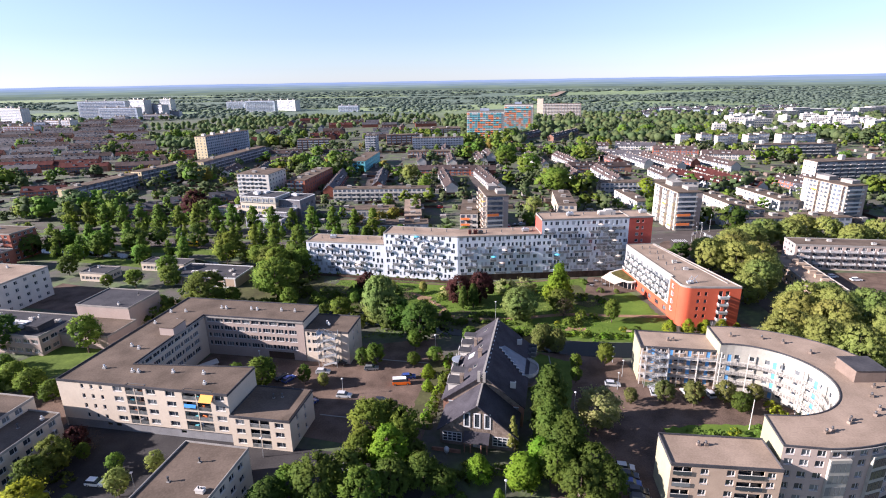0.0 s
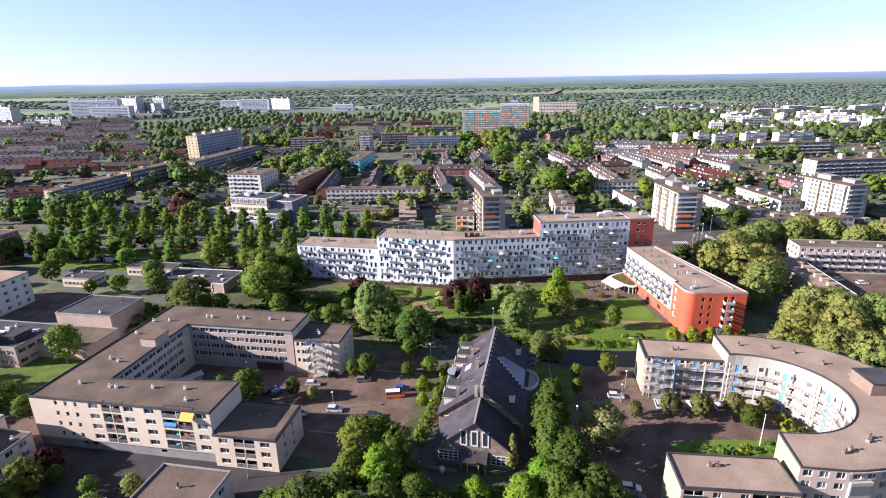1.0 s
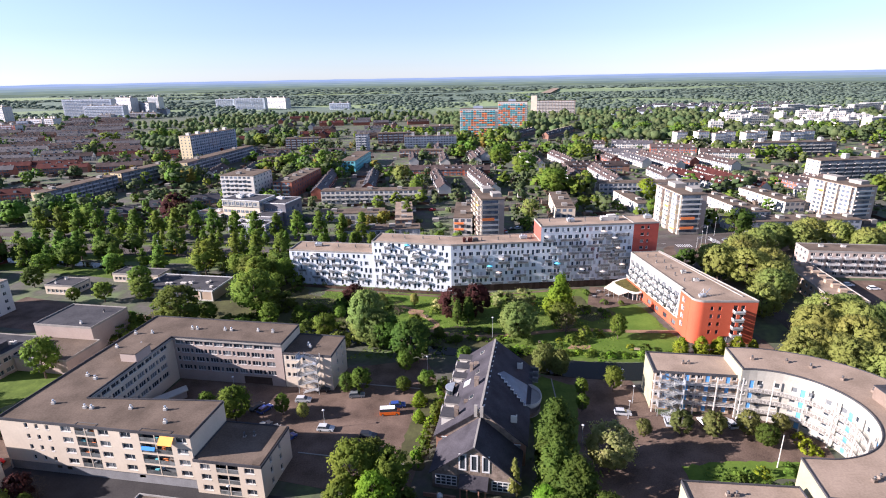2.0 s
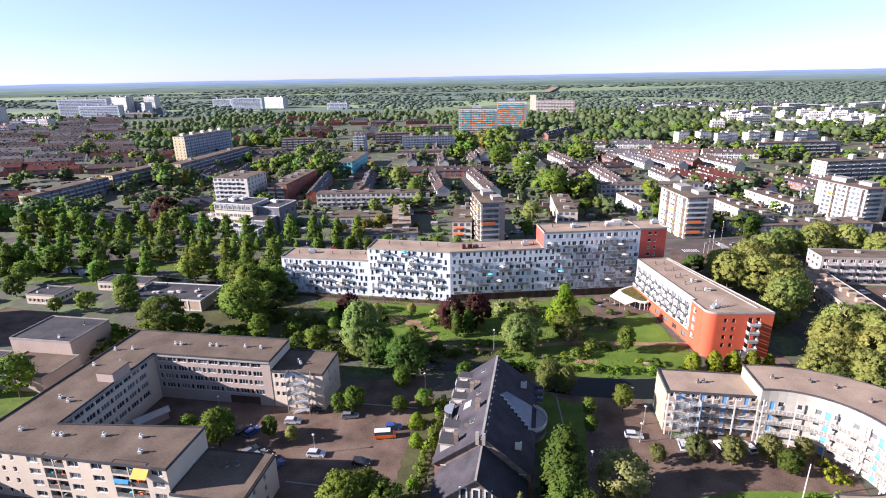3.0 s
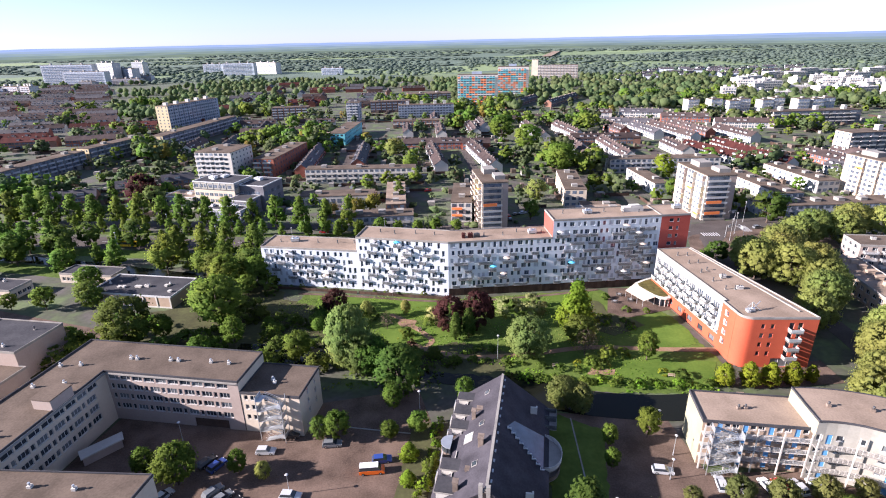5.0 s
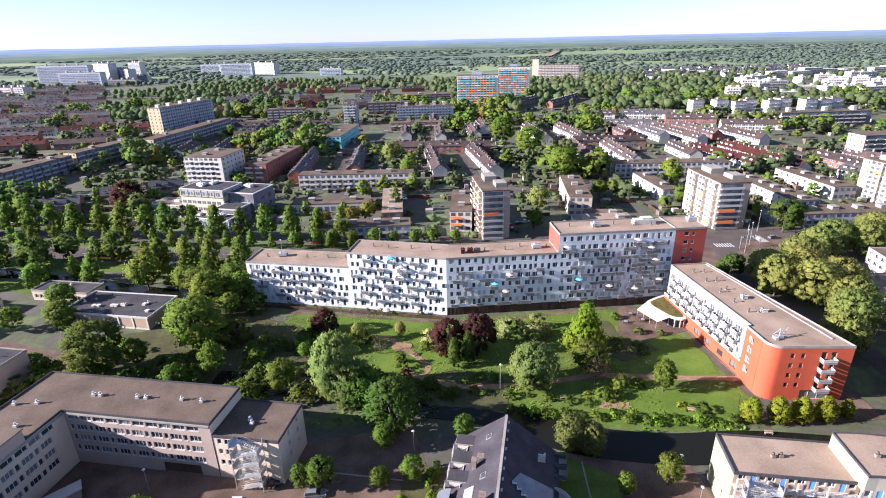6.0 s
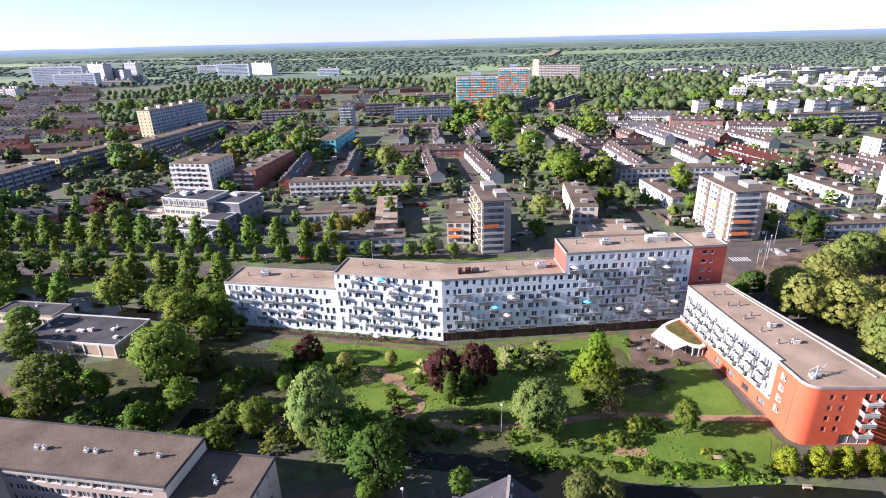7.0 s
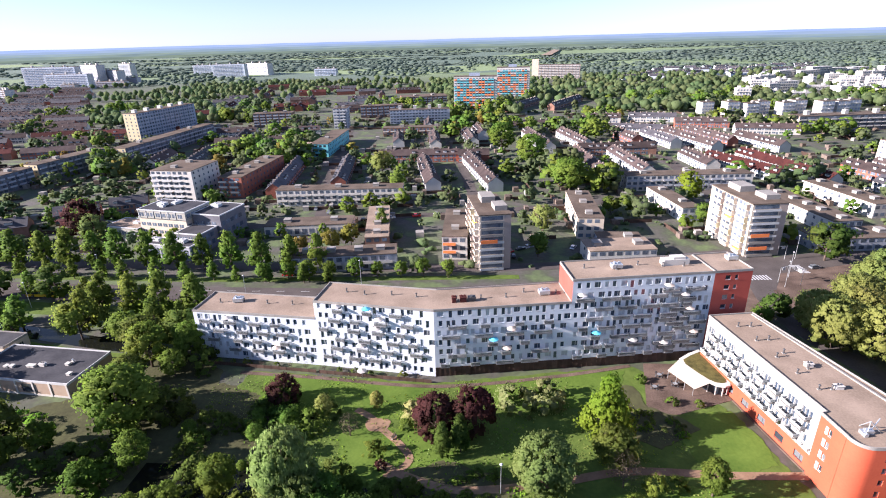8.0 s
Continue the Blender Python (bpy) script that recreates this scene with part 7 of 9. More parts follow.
def rounded(p, d, own):
    """Normals between the bulge of the whole crown and that of its own clump."""
    out = (p - np.array((0, 0, 0.42))) * np.array((1.0, 1.0, 0.8))
    out /= np.linalg.norm(out, axis=-1, keepdims=True) + 1e-6
    n = out + own * d
    return n / (np.linalg.norm(n, axis=-1, keepdims=True) + 1e-6)


FORMS = {
    "round": lambda t: 0.5 * math.sqrt(max(0.02, 1 - (2 * t - 1) ** 2)) ** 0.8,
    "oval": lambda t: 0.33 * max(0.12, math.sin(math.pi * min(1, 0.12 + 0.88 * t) ** 0.8)) ** 0.7,
    "wide": lambda t: 0.68 * math.sqrt(max(0.02, 1 - (1.7 * t - 0.75) ** 2)) if t < 0.98 else 0.15,
    "cone": lambda t: 0.42 * max(0.04, 1 - t) ** 0.75 * (1 if t > 0.12 else 0.75),
    "column": lambda t: 0.24 * max(0.1, 1 - t ** 2.4) ** 0.6,
    "spire": lambda t: 0.37 * max(0.05, 1 - t) ** 0.62 * min(1.0, 0.45 + 2.2 * t),
    "shrub": lambda t: 0.8 * math.sqrt(max(0.03, 1 - t * t)),
}


def soft_mesh(name, verts, faces, mat, normals=None):
    """A mesh from arrays of vertices and quads, with its own normals where given."""
    n = len(faces)
    me = bpy.data.meshes.new(name)
    me.vertices.add(len(verts))
    me.vertices.foreach_set("co", np.ascontiguousarray(verts, dtype=np.float32).ravel())
    me.loops.add(n * 4)
    me.loops.foreach_set("vertex_index", np.ascontiguousarray(faces, dtype=np.int32).ravel())
    me.polygons.add(n)
    me.polygons.foreach_set("loop_start", np.arange(0, n * 4, 4, dtype=np.int32))
    me.polygons.foreach_set("loop_total", np.full(n, 4, dtype=np.int32))
    me.polygons.foreach_set("use_smooth", np.full(n, normals is not None))
    me.materials.append(mat)
    me.update(calc_edges=True)
    if normals is not None:
        me.normals_split_custom_set_from_vertices(normals.tolist())
    return me


def quad_mesh(name, quads, mat):
    """A mesh from an array of loose quads (n, 4, 3)."""
    n = len(quads)
    return soft_mesh(name, quads.reshape(-1, 3), np.arange(n * 4).reshape(n, 4), mat)


def ball_grid(cuts):
    """Unit directions and quads of a cube blown up to a ball."""
    index, dirs, faces = {}, [], []

    def at(p):
        if p not in index:
            index[p] = len(dirs)
            v = Vector(p).normalized()
            dirs.append(tuple(v))
        return index[p]

    for axis in range(3):
        for side in (-1.0, 1.0):
            for i in range(cuts):
                for j in range(cuts):
                    q = []
                    for a, c in ((i, j), (i + 1, j), (i + 1, j + 1), (i, j + 1)):
                        p = [2 * a / cuts - 1, 2 * c / cuts - 1]
                        p.insert(axis, side)
                        q.append(at(tuple(p)))
                    flip = (side < 0) != (axis == 1)
                    faces.append(q[::-1] if flip else q)
    return np.array(dirs), np.array(faces)


def clump_masses(seed, form, clumps, cuts, fat=1.0):
    """The soft masses that a crown is made of: uneven lumps within its outline."""
    dirs, faces = ball_grid(cuts)
    rng = np.random.default_rng(seed)
    t = rng.random(clumps) ** 0.85
    ring = np.array([form(v) for v in t])
    a, r = rng.random(clumps) * 2 * np.pi, ring * (0.42 + 0.5 * np.sqrt(rng.random(clumps)))
    centre = np.stack([r * np.cos(a), r * np.sin(a), t], -1)
    size = fat * (0.085 + 0.085 * rng.random(clumps)) * (0.6 + 0.8 * ring / 0.5)
    r2 = np.random.default_rng(seed + 1)
    lump = 0.48 + 0.28 * r2.random((clumps, len(dirs), 1))
    v = centre[:, None] + dirs[None] * lump * size[:, None, None] * np.array((1, 1, 0.82))
    f = faces[None] + (np.arange(clumps) * len(dirs))[:, None, None]
    own = np.broadcast_to(dirs[None], v.shape)
    return v.reshape(-1, 3), f.reshape(-1, 4), rounded(v, own, 0.6).reshape(-1, 3)


def trunk_shape(rng, clear, form, thick=0.028, limbs=7):
    """Tapered trunk with limbs, for a tree 1 high whose crown begins at clear."""
    s = Shape()
    mid = (0.01, 0.0, clear + 0.25 * (1 - clear))
    s.tube((0, 0, -0.03), (0, 0, clear), thick, thick * 0.75, 7).tube((0, 0, clear), mid, thick * 0.75, thick * 0.5, 6).tube(mid, (0, 0.01, 0.86), thick * 0.5, thick * 0.12, 5)
    for k in range(limbs):
        a, t = rng.random() * 2 * math.pi, 0.15 + 0.6 * rng.random()
        z0 = clear + (0.8 * t - 0.05) * (1 - clear) * 0.7
        r = form(t) * (1 - clear) * 0.75
        tip = (r * math.cos(a), r * math.sin(a), z0 + 0.22 * (1 - clear))
        s.tube((0, 0, z0), tip, thick * 0.38, thick * 0.1, 4)
    return s


KINDS = {  # form, crown base, clumps, leaves a clump, leaf size, droop, material, label, name
    "green": ("round", 0.2, 46, 62, 0.062, 0, LEAF_GREEN, "leafy green tree with a rounded crown", "tree"),
    "dark": ("round", 0.12, 50, 66, 0.058, 0, LEAF_DARK, "dense dark-green tree with heavy crown", "tree"),
    "avenue": ("spire", 0.13, 44, 56, 0.055, 0, LEAF_GREEN, "upright dark-green street tree", "street_tree"),
    "bright": ("oval", 0.1, 48, 60, 0.058, 0, LEAF_LIME, "bright green leafy garden tree", "tree"),
    "lime": ("cone", 0.08, 46, 60, 0.06, 0, LEAF_LIME, "bright lime-green conical tree", "tree"),
    "willow": ("round", 0.06, 84, 66, 0.05, 0.4, LEAF_WILLOW, "pale grey-green willow with hanging twigs", "willow"),
    "plane": ("wide", 0.14, 80, 60, 0.05, 0, LEAF_OLIVE, "broad pale olive-green plane tree", "plane_tree"),
    "copper": ("wide", 0.08, 50, 62, 0.058, 0, LEAF_COPPER, "broad purple-leaved copper beech tree", "copper_beech"),
    "conifer": ("cone", 0.05, 40, 60, 0.05, 0.2, LEAF_OLIVE, "narrow pointed olive-green conifer tree", "conifer"),
    "column": ("column", 0.06, 48, 60, 0.05, 0, LEAF_DARK, "tall columnar dark-green tree", "tree"),
    "chestnut": ("round", 0.14, 46, 60, 0.062, 0, BLOSSOM, "chestnut tree in pale blossom", "chestnut_tree"),
    "shrub": ("shrub", 0.0, 30, 52, 0.10, 0, LEAF_GREEN, "rounded leafy green garden shrub", "shrub"),
    "darkshrub": ("shrub", 0.0, 30, 52, 0.10, 0, LEAF_DARK, "low dense dark-green garden shrub", "shrub"),
    "yellow": ("shrub", 0.0, 30, 52, 0.10, 0, LEAF_YELLOW, "bright yellow-green leafy garden shrub", "shrub"),
    "yellowtree": ("round", 0.12, 44, 58, 0.062, 0, LEAF_YELLOW, "golden yellow-leaved tree in spring", "tree"),
    "golden": ("oval", 0.06, 44, 58, 0.062, 0, LEAF_YELLOW, "young upright tree with yellow-green leaves", "tree"),
    "ochre": ("round", 0.14, 42, 58, 0.06, 0, LEAF_OCHRE, "young tree with ochre leaves", "tree"),
    "olive": ("round", 0.16, 42, 54, 0.058, 0, LEAF_OLIVE, "young tree with olive-green leaves", "tree"),
    "tawny": ("round", 0.18, 40, 54, 0.055, 0, LEAF_TAWNY, "young tree with sparse tawny-olive leaves", "tree"),
    "redshrub": ("shrub", 0.0, 30, 52, 0.10, 0, LEAF_COPPER, "small dark-red leafy shrub", "shrub"),
    "limeshrub": ("shrub", 0.0, 30, 52, 0.10, 0, LEAF_LIME, "bright green leafy garden shrub", "shrub"),
    "bare": ("round", 0.1, 26, 26, 0.035, 0.2, TWIG, "nearly bare brown-twigged small tree", "tree"),
    "blossom": ("shrub", 0.0, 32, 52, 0.09, 0, BLOSSOM, "broad shrub in pale blossom", "shrub"),
}
MADE, tree_rng = {}, random.Random(21)


def core_mass(seed, form, around, up):
    """The closed mass of a far crown, uneven and soft."""
    rng = np.random.default_rng(seed)
    t = np.linspace(0.02, 0.98, up + 1)
    ring = np.array([form(v) for v in t])[:, None] * (0.92 + 0.34 * (rng.random((up + 1, around)) - 0.5))
    ring[-1] *= 0.3
    a = np.linspace(0, 2 * np.pi, around, endpoint=False)[None, :] + rng.random((up + 1, 1)) * 0.3
    z = np.clip(t[:, None] + (rng.random((up + 1, around)) - 0.5) * 0.7 / up, 0, 1)
    p = np.stack([ring * np.cos(a), ring * np.sin(a), z], -1).reshape(-1, 3)
    i, j = np.meshgrid(np.arange(up), np.arange(around), indexing="ij")
    k = (j + 1) % around
    return p, np.stack([i * around + j, i * around + k, (i + 1) * around + k, (i + 1) * around + j], -1).reshape(-1, 4), rounded(p, np.zeros_like(p), 0.0)


def crown_arrays(kind, seed, total=2400, grain=1.0, share=1.0, core=None, cuts=0, lumps=0):
    """Vertices, quads and normals of one crown, 1 high with its trunk."""
    form, clear, clumps, _, leaf, droop, *_ = KINDS[kind]
    number = lumps or max(8, int(clumps * share * (1.0 if core else 1.7)))
    fat = (70 / number) ** 0.42 if lumps else 1.0
    v, f, nv = core_mass(seed, FORMS[form], *core) if core else clump_masses(seed, FORMS[form], number, cuts, fat)
    if kind == "bare":          # twigs alone, no closed masses
        v, f, nv = np.zeros((0, 3)), np.zeros((0, 4), dtype=int), np.zeros((0, 3))
    q, nq = leaf_cloud(seed, FORMS[form], number, total, leaf * grain, droop, fat)
    face = np.cross(q[:, 2] - q[:, 0], q[:, 3] - q[:, 1])
    turned = (face * nq).sum(1) < 0
    q[turned] = q[turned][:, ::-1]
    f = np.concatenate([f, len(v) + np.arange(len(q) * 4).reshape(-1, 4)])
    v = np.concatenate([v, q.reshape(-1, 3)]) * (1 - clear)
    v[:, 2] += clear
    return v, f, np.concatenate([nv, np.repeat(nq, 4, axis=0)])


def plant(kind, x, y, h, wide=1.0):
    """A tree or shrub h metres high; each kind has three built forms."""
    form, clear, clumps, per, leaf, droop, mat, label, name = KINDS[kind]
    lite = y > 232 and kind not in ("avenue", "plane") and h < 17.5
    pick = (kind, tree_rng.randrange(3), lite)
    m = pose(x, y, 0.0, 0, 0, tree_rng.random() * 360) @ Matrix.Diagonal((h * wide, h * wide * (0.9 + 0.2 * tree_rng.random()), h, 1))
    if pick not in MADE:
        ob = thing(name, label, name.split("_")[-1])
        rng = random.Random(pick[1] * 7 + len(kind))
        small = "shrub" in form
        count = 440 if small else 1500 if kind == "bare" else 800 if lite or kind == "avenue" else 5000 if kind in ("willow", "plane") else 2700
        lumps = 0 if small else 60 if lite or kind == "avenue" else 260 if kind in ("willow", "plane") else 150
        v, f, nrm = crown_arrays(kind, 100 + pick[1] * 13 + len(kind), count, 0.6 if small else 0.85 if lite or kind == "avenue" else 0.6, 0.7 if kind == "avenue" or lite or small else 1.0, None, 1, lumps)
        crown = soft_mesh("crown", v, f, mat, nrm)
        part("crown", crown, None, ob)
        if not small:
            part("trunk", trunk_shape(rng, max(clear, 0.04), FORMS[form], limbs=18 if kind == "bare" else 7), BARK, ob)
        ob.matrix_basis = m
        MADE[pick] = ob
        return ob
    src = MADE[pick]
    made = new(src.name, None)
    for key in ("label", "category"):
        made[key] = src[key]
    made.matrix_basis = m
    for c in src.children:
        part(c.name.split(".")[0], c.data, None, made)
    return made


park = [("willow", -27, 178, 18, 0.72), ("willow", -23, 174.5, 12.5, 0.8), ("dark", -12.5, 165.5, 13.5, 1.0), ("green", -20.5, 174, 11, 1.05), ("willow", 22, 182, 11.5, 1.15), ("lime", 38, 196, 16, 1.0),
        ("copper", 0.4, 197.5, 10.5, 0.8), ("copper", 9.0, 198, 12.0, 0.68), ("copper", -37, 210, 7.5, 0.95), ("blossom", 19.5, 207, 5.6, 1.25), ("blossom", 27, 208, 5.8, 1.3), ("dark", 37.5, 188.5, 8.5, 1.15), ("blossom", -4.5, 204, 4.2, 1.1), ("bare", 37.5, 182, 8.0, 0.9)]
park += [("green", 53.8, 179.5, 8.5, 0.8), ("shrub", 43.2, 180.5, 4.2, 0.8), ("shrub", 48, 181.5, 2.6, 1.0), ("column", 1.9, 191, 9, 0.8), ("column", 5.8, 192.5, 9.5, 0.85),
         ("green", -62.5, 189, 9.5, 0.9), ("green", -42, 182, 8.5, 1.1), ("green", -71, 200, 17, 1.15), ("dark", -94, 190, 15.5, 1.15), ("green", -86, 194, 8, 1.0)]
park += [("willow", 26.5, 160, 8.5, 0.9), ("willow", 30.5, 158.5, 7.5, 0.9), ("green", 3.5, 163, 6.5, 0.8), ("olive", -26, 204, 6.5, 0.8), ("bare", -19, 198, 6, 0.8),
         ("redshrub", -11, 188.1, 2.2, 0.8), ("yellow", 80, 125, 3.2, 0.7), ("shrub", 38.3, 177, 3.0, 1.0), ("yellow", 34.5, 177.5, 1.6, 1.0), ("darkshrub", 41, 176.5, 2.4, 1.2), ("yellow", 56, 173, 1.4, 1.4)]
park += [("golden", 69.3, 168, 6.2, 1.1), ("golden", 75, 167.5, 6.6, 1.2), ("golden", 80.5, 167.8, 6.2, 1.2), ("golden", 86, 168, 6.2, 1.2), ("golden", 91.5, 169, 4.6, 1.1),
         ("darkshrub", 60, 171.5, 2.2, 1.4), ("olive", -14, 207, 5, 0.8), ("shrub", -6.5, 199.5, 3.0, 0.8), ("dark", -78, 208, 12, 1.0), ("limeshrub", -101, 206, 2.4, 1.2), ("shrub", -107, 207, 2.2, 1.3), ("limeshrub", -95, 204, 2.6, 1.2), ("shrub", -113, 208, 2.2, 1.3), ("limeshrub", -90, 201, 2.4, 1.2), ("shrub", -98, 200, 2.4, 1.3)]
park += [("shrub", -106, 202, 2.6, 1.3), ("dark", -116, 190, 7, 1.0), ("column", 72, 221, 3, 0.8), ("shrub", 52.5, 216, 2.2, 1.0), ("shrub", 57, 207, 2.0, 1.0), ("shrub", 63, 206, 1.8, 0.9)]
court = [("bright", -15.5, 105.5, 11, 1.35), ("green", -20.5, 113, 12, 1.0), ("green", -13, 112.5, 10.5, 1.0), ("dark", -16.5, 117, 9.5, 0.9), ("green", -22, 106, 8.5, 1.0), ("dark", -10.5, 107, 6.5, 1.0), ("column", 22.0, 120, 17, 1.05), ("column", 20.5, 112, 14, 1.1),
         ("column", 23.5, 106, 14, 1.2), ("bright", 17.5, 104.5, 9, 1.2), ("green", 20.5, 101, 9.5, 1.0), ("bright", 14.8, 101, 6, 1.3), ("dark", 28, 101, 9.5, 1.0), ("dark", 24.5, 96.5, 9, 1.1), ("dark", 30.5, 97, 8, 1.0), ("chestnut", 34, 120, 10.5, 1.1), ("dark", -29, 95.5, 10.5, 1.1), ("green", -19.5, 93, 10, 1.1)]
court += [("green", -54.9, 137.5, 9.5, 1.05), ("green", -63, 140, 6.5, 0.9), ("yellowtree", -85, 90, 9.0, 1.0), ("olive", -71.2, 97, 6.5, 0.9), ("olive", -67, 104, 5.5, 0.8),
          ("green", -43.7, 140, 6.0, 0.85), ("olive", -38, 138.4, 4.5, 0.8), ("green", -24.8, 149.5, 7.5, 0.85), ("dark", -29, 150, 6, 0.8), ("green", -13.7, 160, 6.5, 0.9)]
court += [("green", 43.5, 149.5, 7.5, 0.8), ("green", 34.2, 147, 5.5, 0.8), ("green", 33, 140.5, 5, 0.8), ("tawny", 54, 131, 6.2, 0.95), ("tawny", 61, 129.5, 7.0, 0.95),
          ("tawny", 69.5, 130.5, 6.6, 0.95), ("tawny", 77.5, 131.5, 5, 1.0), ("yellow", 80, 127.5, 3.0, 0.9), ("dark", 72, 127, 5.5, 1.0), ("yellow", 73, 133.5, 2.0, 1.0)]
court += [("green", -118, 134, 8, 1.2), ("green", -110, 131, 6.5, 1.2), ("green", -126, 138, 8, 1.2), ("green", -134, 134, 8, 1.1), ("green", -119, 158.5, 12.5, 0.9),
          ("dark", -148, 160, 12, 1.1), ("dark", -142, 137, 9, 1.1), ("green", -134, 143, 7.5, 1.1), ("dark", -148, 146, 9, 1.1), ("dark", -128, 131, 7, 1.2), ("darkshrub", -121, 127, 3.5, 1.4), ("darkshrub", -138, 149, 3, 1.4), ("green", -13.5, 150, 4.5, 1.2), ("lime", -8.8, 144, 4, 1.5), ("lime", -8.5, 137, 3.5, 1.5), ("green", -7, 152, 5, 1.2)]
court += [("tawny", 45, 130.5, 4.5, 1.0), ("bright", 4.1, 102, 6.5, 1.3), ("bright", 13.2, 100, 8.5, 1.4), ("conifer", 12.4, 112.2, 9.0, 0.5), ("dark", -8, 100, 8, 1.1), ("dark", -24, 99, 9, 1.1), ("dark", -14, 98, 8, 1.1), ("green", -34.5, 97, 7.5, 1.1), ("dark", -3.5, 98.5, 6, 1.1), ("darkshrub", -6, 104.5, 3, 1.3), ("darkshrub", 1.5, 104.5, 2.6, 1.3), ("darkshrub", -1, 101, 3, 1.4), ("darkshrub", 9, 104, 2.5, 1.3),
          ("darkshrub", -2, 96, 3, 1.5), ("lime", 8, 96, 3.5, 1.2), ("green", -30, 84, 9, 1.1), ("dark", 27, 93, 6, 1.0), ("olive", -78, 92, 4.5, 1.0)]
court += [("dark", -89.5, 104.5, 8.5, 1.0), ("copper", -89.5, 111, 6.5, 0.75), ("dark", -90.5, 98.5, 8, 1.0), ("bare", -86.5, 112, 5, 1.0), ("darkshrub", -86, 101, 2.5, 1.2), ("green", -86, 108, 4.5, 0.9), ("green", -76, 104, 5, 0.9), ("darkshrub", -45, 88, 3, 1.4), ("dark", -38, 92, 8, 1.1)]
for kind, x, y, h, wide in park + court:
    plant(kind, x, y, h, wide)
for x, y, h, k in ((-128, 226, 10, "green"), (-121, 215, 9.5, "dark"), (-136, 214, 8, "green"), (-148, 214, 6, "green"), (-151, 246, 9, "green"), (-176, 230, 9, "dark"), (-182, 243, 10, "green"), (-79, 227, 13, "green"), (-77, 238, 11, "avenue"), (-80, 218, 9, "dark"), (-196, 222, 8, "green")):
    plant(k, x, y, h, 1.05)
for x, y in ((60, 116), (66, 117.5), (72, 118), (78, 120), (82, 124)):
    plant(tree_rng.choice(("darkshrub", "shrub", "yellow")), x, y, 1.4 + tree_rng.random() * 1.2, 0.9)
# bright bed along the hall
bed = pose(4.2, 113.2, 0, 0, 0, -10.5)
for k in range(15):
    x, y, _ = bed @ Vector((-12.6 - tree_rng.random() * 2.2, 6 + 2.4 * k, 0))
    plant(tree_rng.choice(("limeshrub", "limeshrub", "shrub", "limeshrub")), x, y, 1.6 + tree_rng.random() * 2.0, 0.8)
# low planting in the beds of the park
for i in range(26):
    a = tree_rng.random()
    plant(tree_rng.choice(("darkshrub", "shrub", "shrub", "limeshrub")), 44 + 13 * a, 194 + 7 * tree_rng.random() + 5 * (1 - a), 0.7 + tree_rng.random() * 0.9, 0.9)
for i in range(22):
    plant(tree_rng.choice(("darkshrub", "darkshrub", "shrub", "green")), -58 + 26 * tree_rng.random(), 190 + 22 * tree_rng.random(), 1.6 + tree_rng.random() * 2.6, 1.0)
for i in range(14):
    plant(tree_rng.choice(("darkshrub", "shrub")), -6 + 20 * tree_rng.random(), 176 + 10 * tree_rng.random(), 1.0 + tree_rng.random() * 1.2, 1.1)
# thick growth along the bank of the pond
for i in range(24):
    t = i / 23
    plant(tree_rng.choice(("shrub", "limeshrub", "shrub", "darkshrub")), 15 + 54 * t + tree_rng.random(), 171.5 - 4.6 * math.sin(1.75 * t) + tree_rng.random() * 1.6, 1.0 + tree_rng.random() * 0.9, 1.35)
# hedge and undergrowth strips
for i in range(26):
    t = i / 25
    plant(tree_rng.choice(("shrub", "darkshrub", "darkshrub")), 58 + 28 * t + tree_rng.random(), 115 - 4 * math.sin(3 * t) + tree_rng.random() * 2, 1.2 + tree_rng.random(), 1.0)
for i in range(20):
    plant(tree_rng.choice(("shrub", "darkshrub", "green", "green", "darkshrub")), -60 + tree_rng.random() * 50, 186 + tree_rng.random() * 24, 2 + tree_rng.random() * 3.0, 1.0)
for i in range(14):
    plant(tree_rng.choice(("shrub", "darkshrub", "green", "green")), -112 + tree_rng.random() * 52, 178 + tree_rng.random() * 17, 3.0 + tree_rng.random() * 4, 1.1)
for i in range(16):
    t = i / 15
    plant(tree_rng.choice(("shrub", "darkshrub")), -8 + 70 * t, 181.5 - 13 * t + tree_rng.random() * 2 - (3 if t > 0.6 else 0), 0.9 + tree_rng.random() * 1.2, 1.2)
for i in range(12):
    plant(tree_rng.choice(("darkshrub", "shrub", "green", "green")), -78 + tree_rng.random() * 30, 172 + tree_rng.random() * 16, 2.5 + tree_rng.random() * 4, 1.1)
for i in range(26):
    plant(tree_rng.choice(("darkshrub", "shrub", "darkshrub", "dark", "green")), -58 + tree_rng.random() * 56, 169 + tree_rng.random() * 13, 2.2 + tree_rng.random() * 3.2, 1.1)
for i in range(8):
    plant(tree_rng.choice(("dark", "green", "darkshrub", "darkshrub")), -74 + tree_rng.random() * 16, 190 + tree_rng.random() * 38, 3 + tree_rng.random() * 6, 1.1)
# plane trees round the orange building
for x, y, h in ((110, 230, 15), (118, 224, 15), (128, 227, 14), (120, 235, 15), (126, 244, 15), (112, 240, 12), (140, 256, 14), (152, 265, 14), (163, 263, 14), (174, 273, 14), (184, 268, 14), (191, 258, 13), (206, 262, 14),
                (108, 195, 12), (118, 206, 13), (124, 214, 13), (113, 174, 13), (121, 183, 13), (126, 174, 14), (104, 162, 12), (108, 154, 13), (119, 164, 14), (98, 157, 11), (130, 185, 12), (136, 173, 14), (116, 149, 13), (125, 147, 14), (133, 160, 14), (143, 166, 14)):
    plant("plane", x, y, h, 0.95)
plant("dark", 104, 247, 8, 1.2)
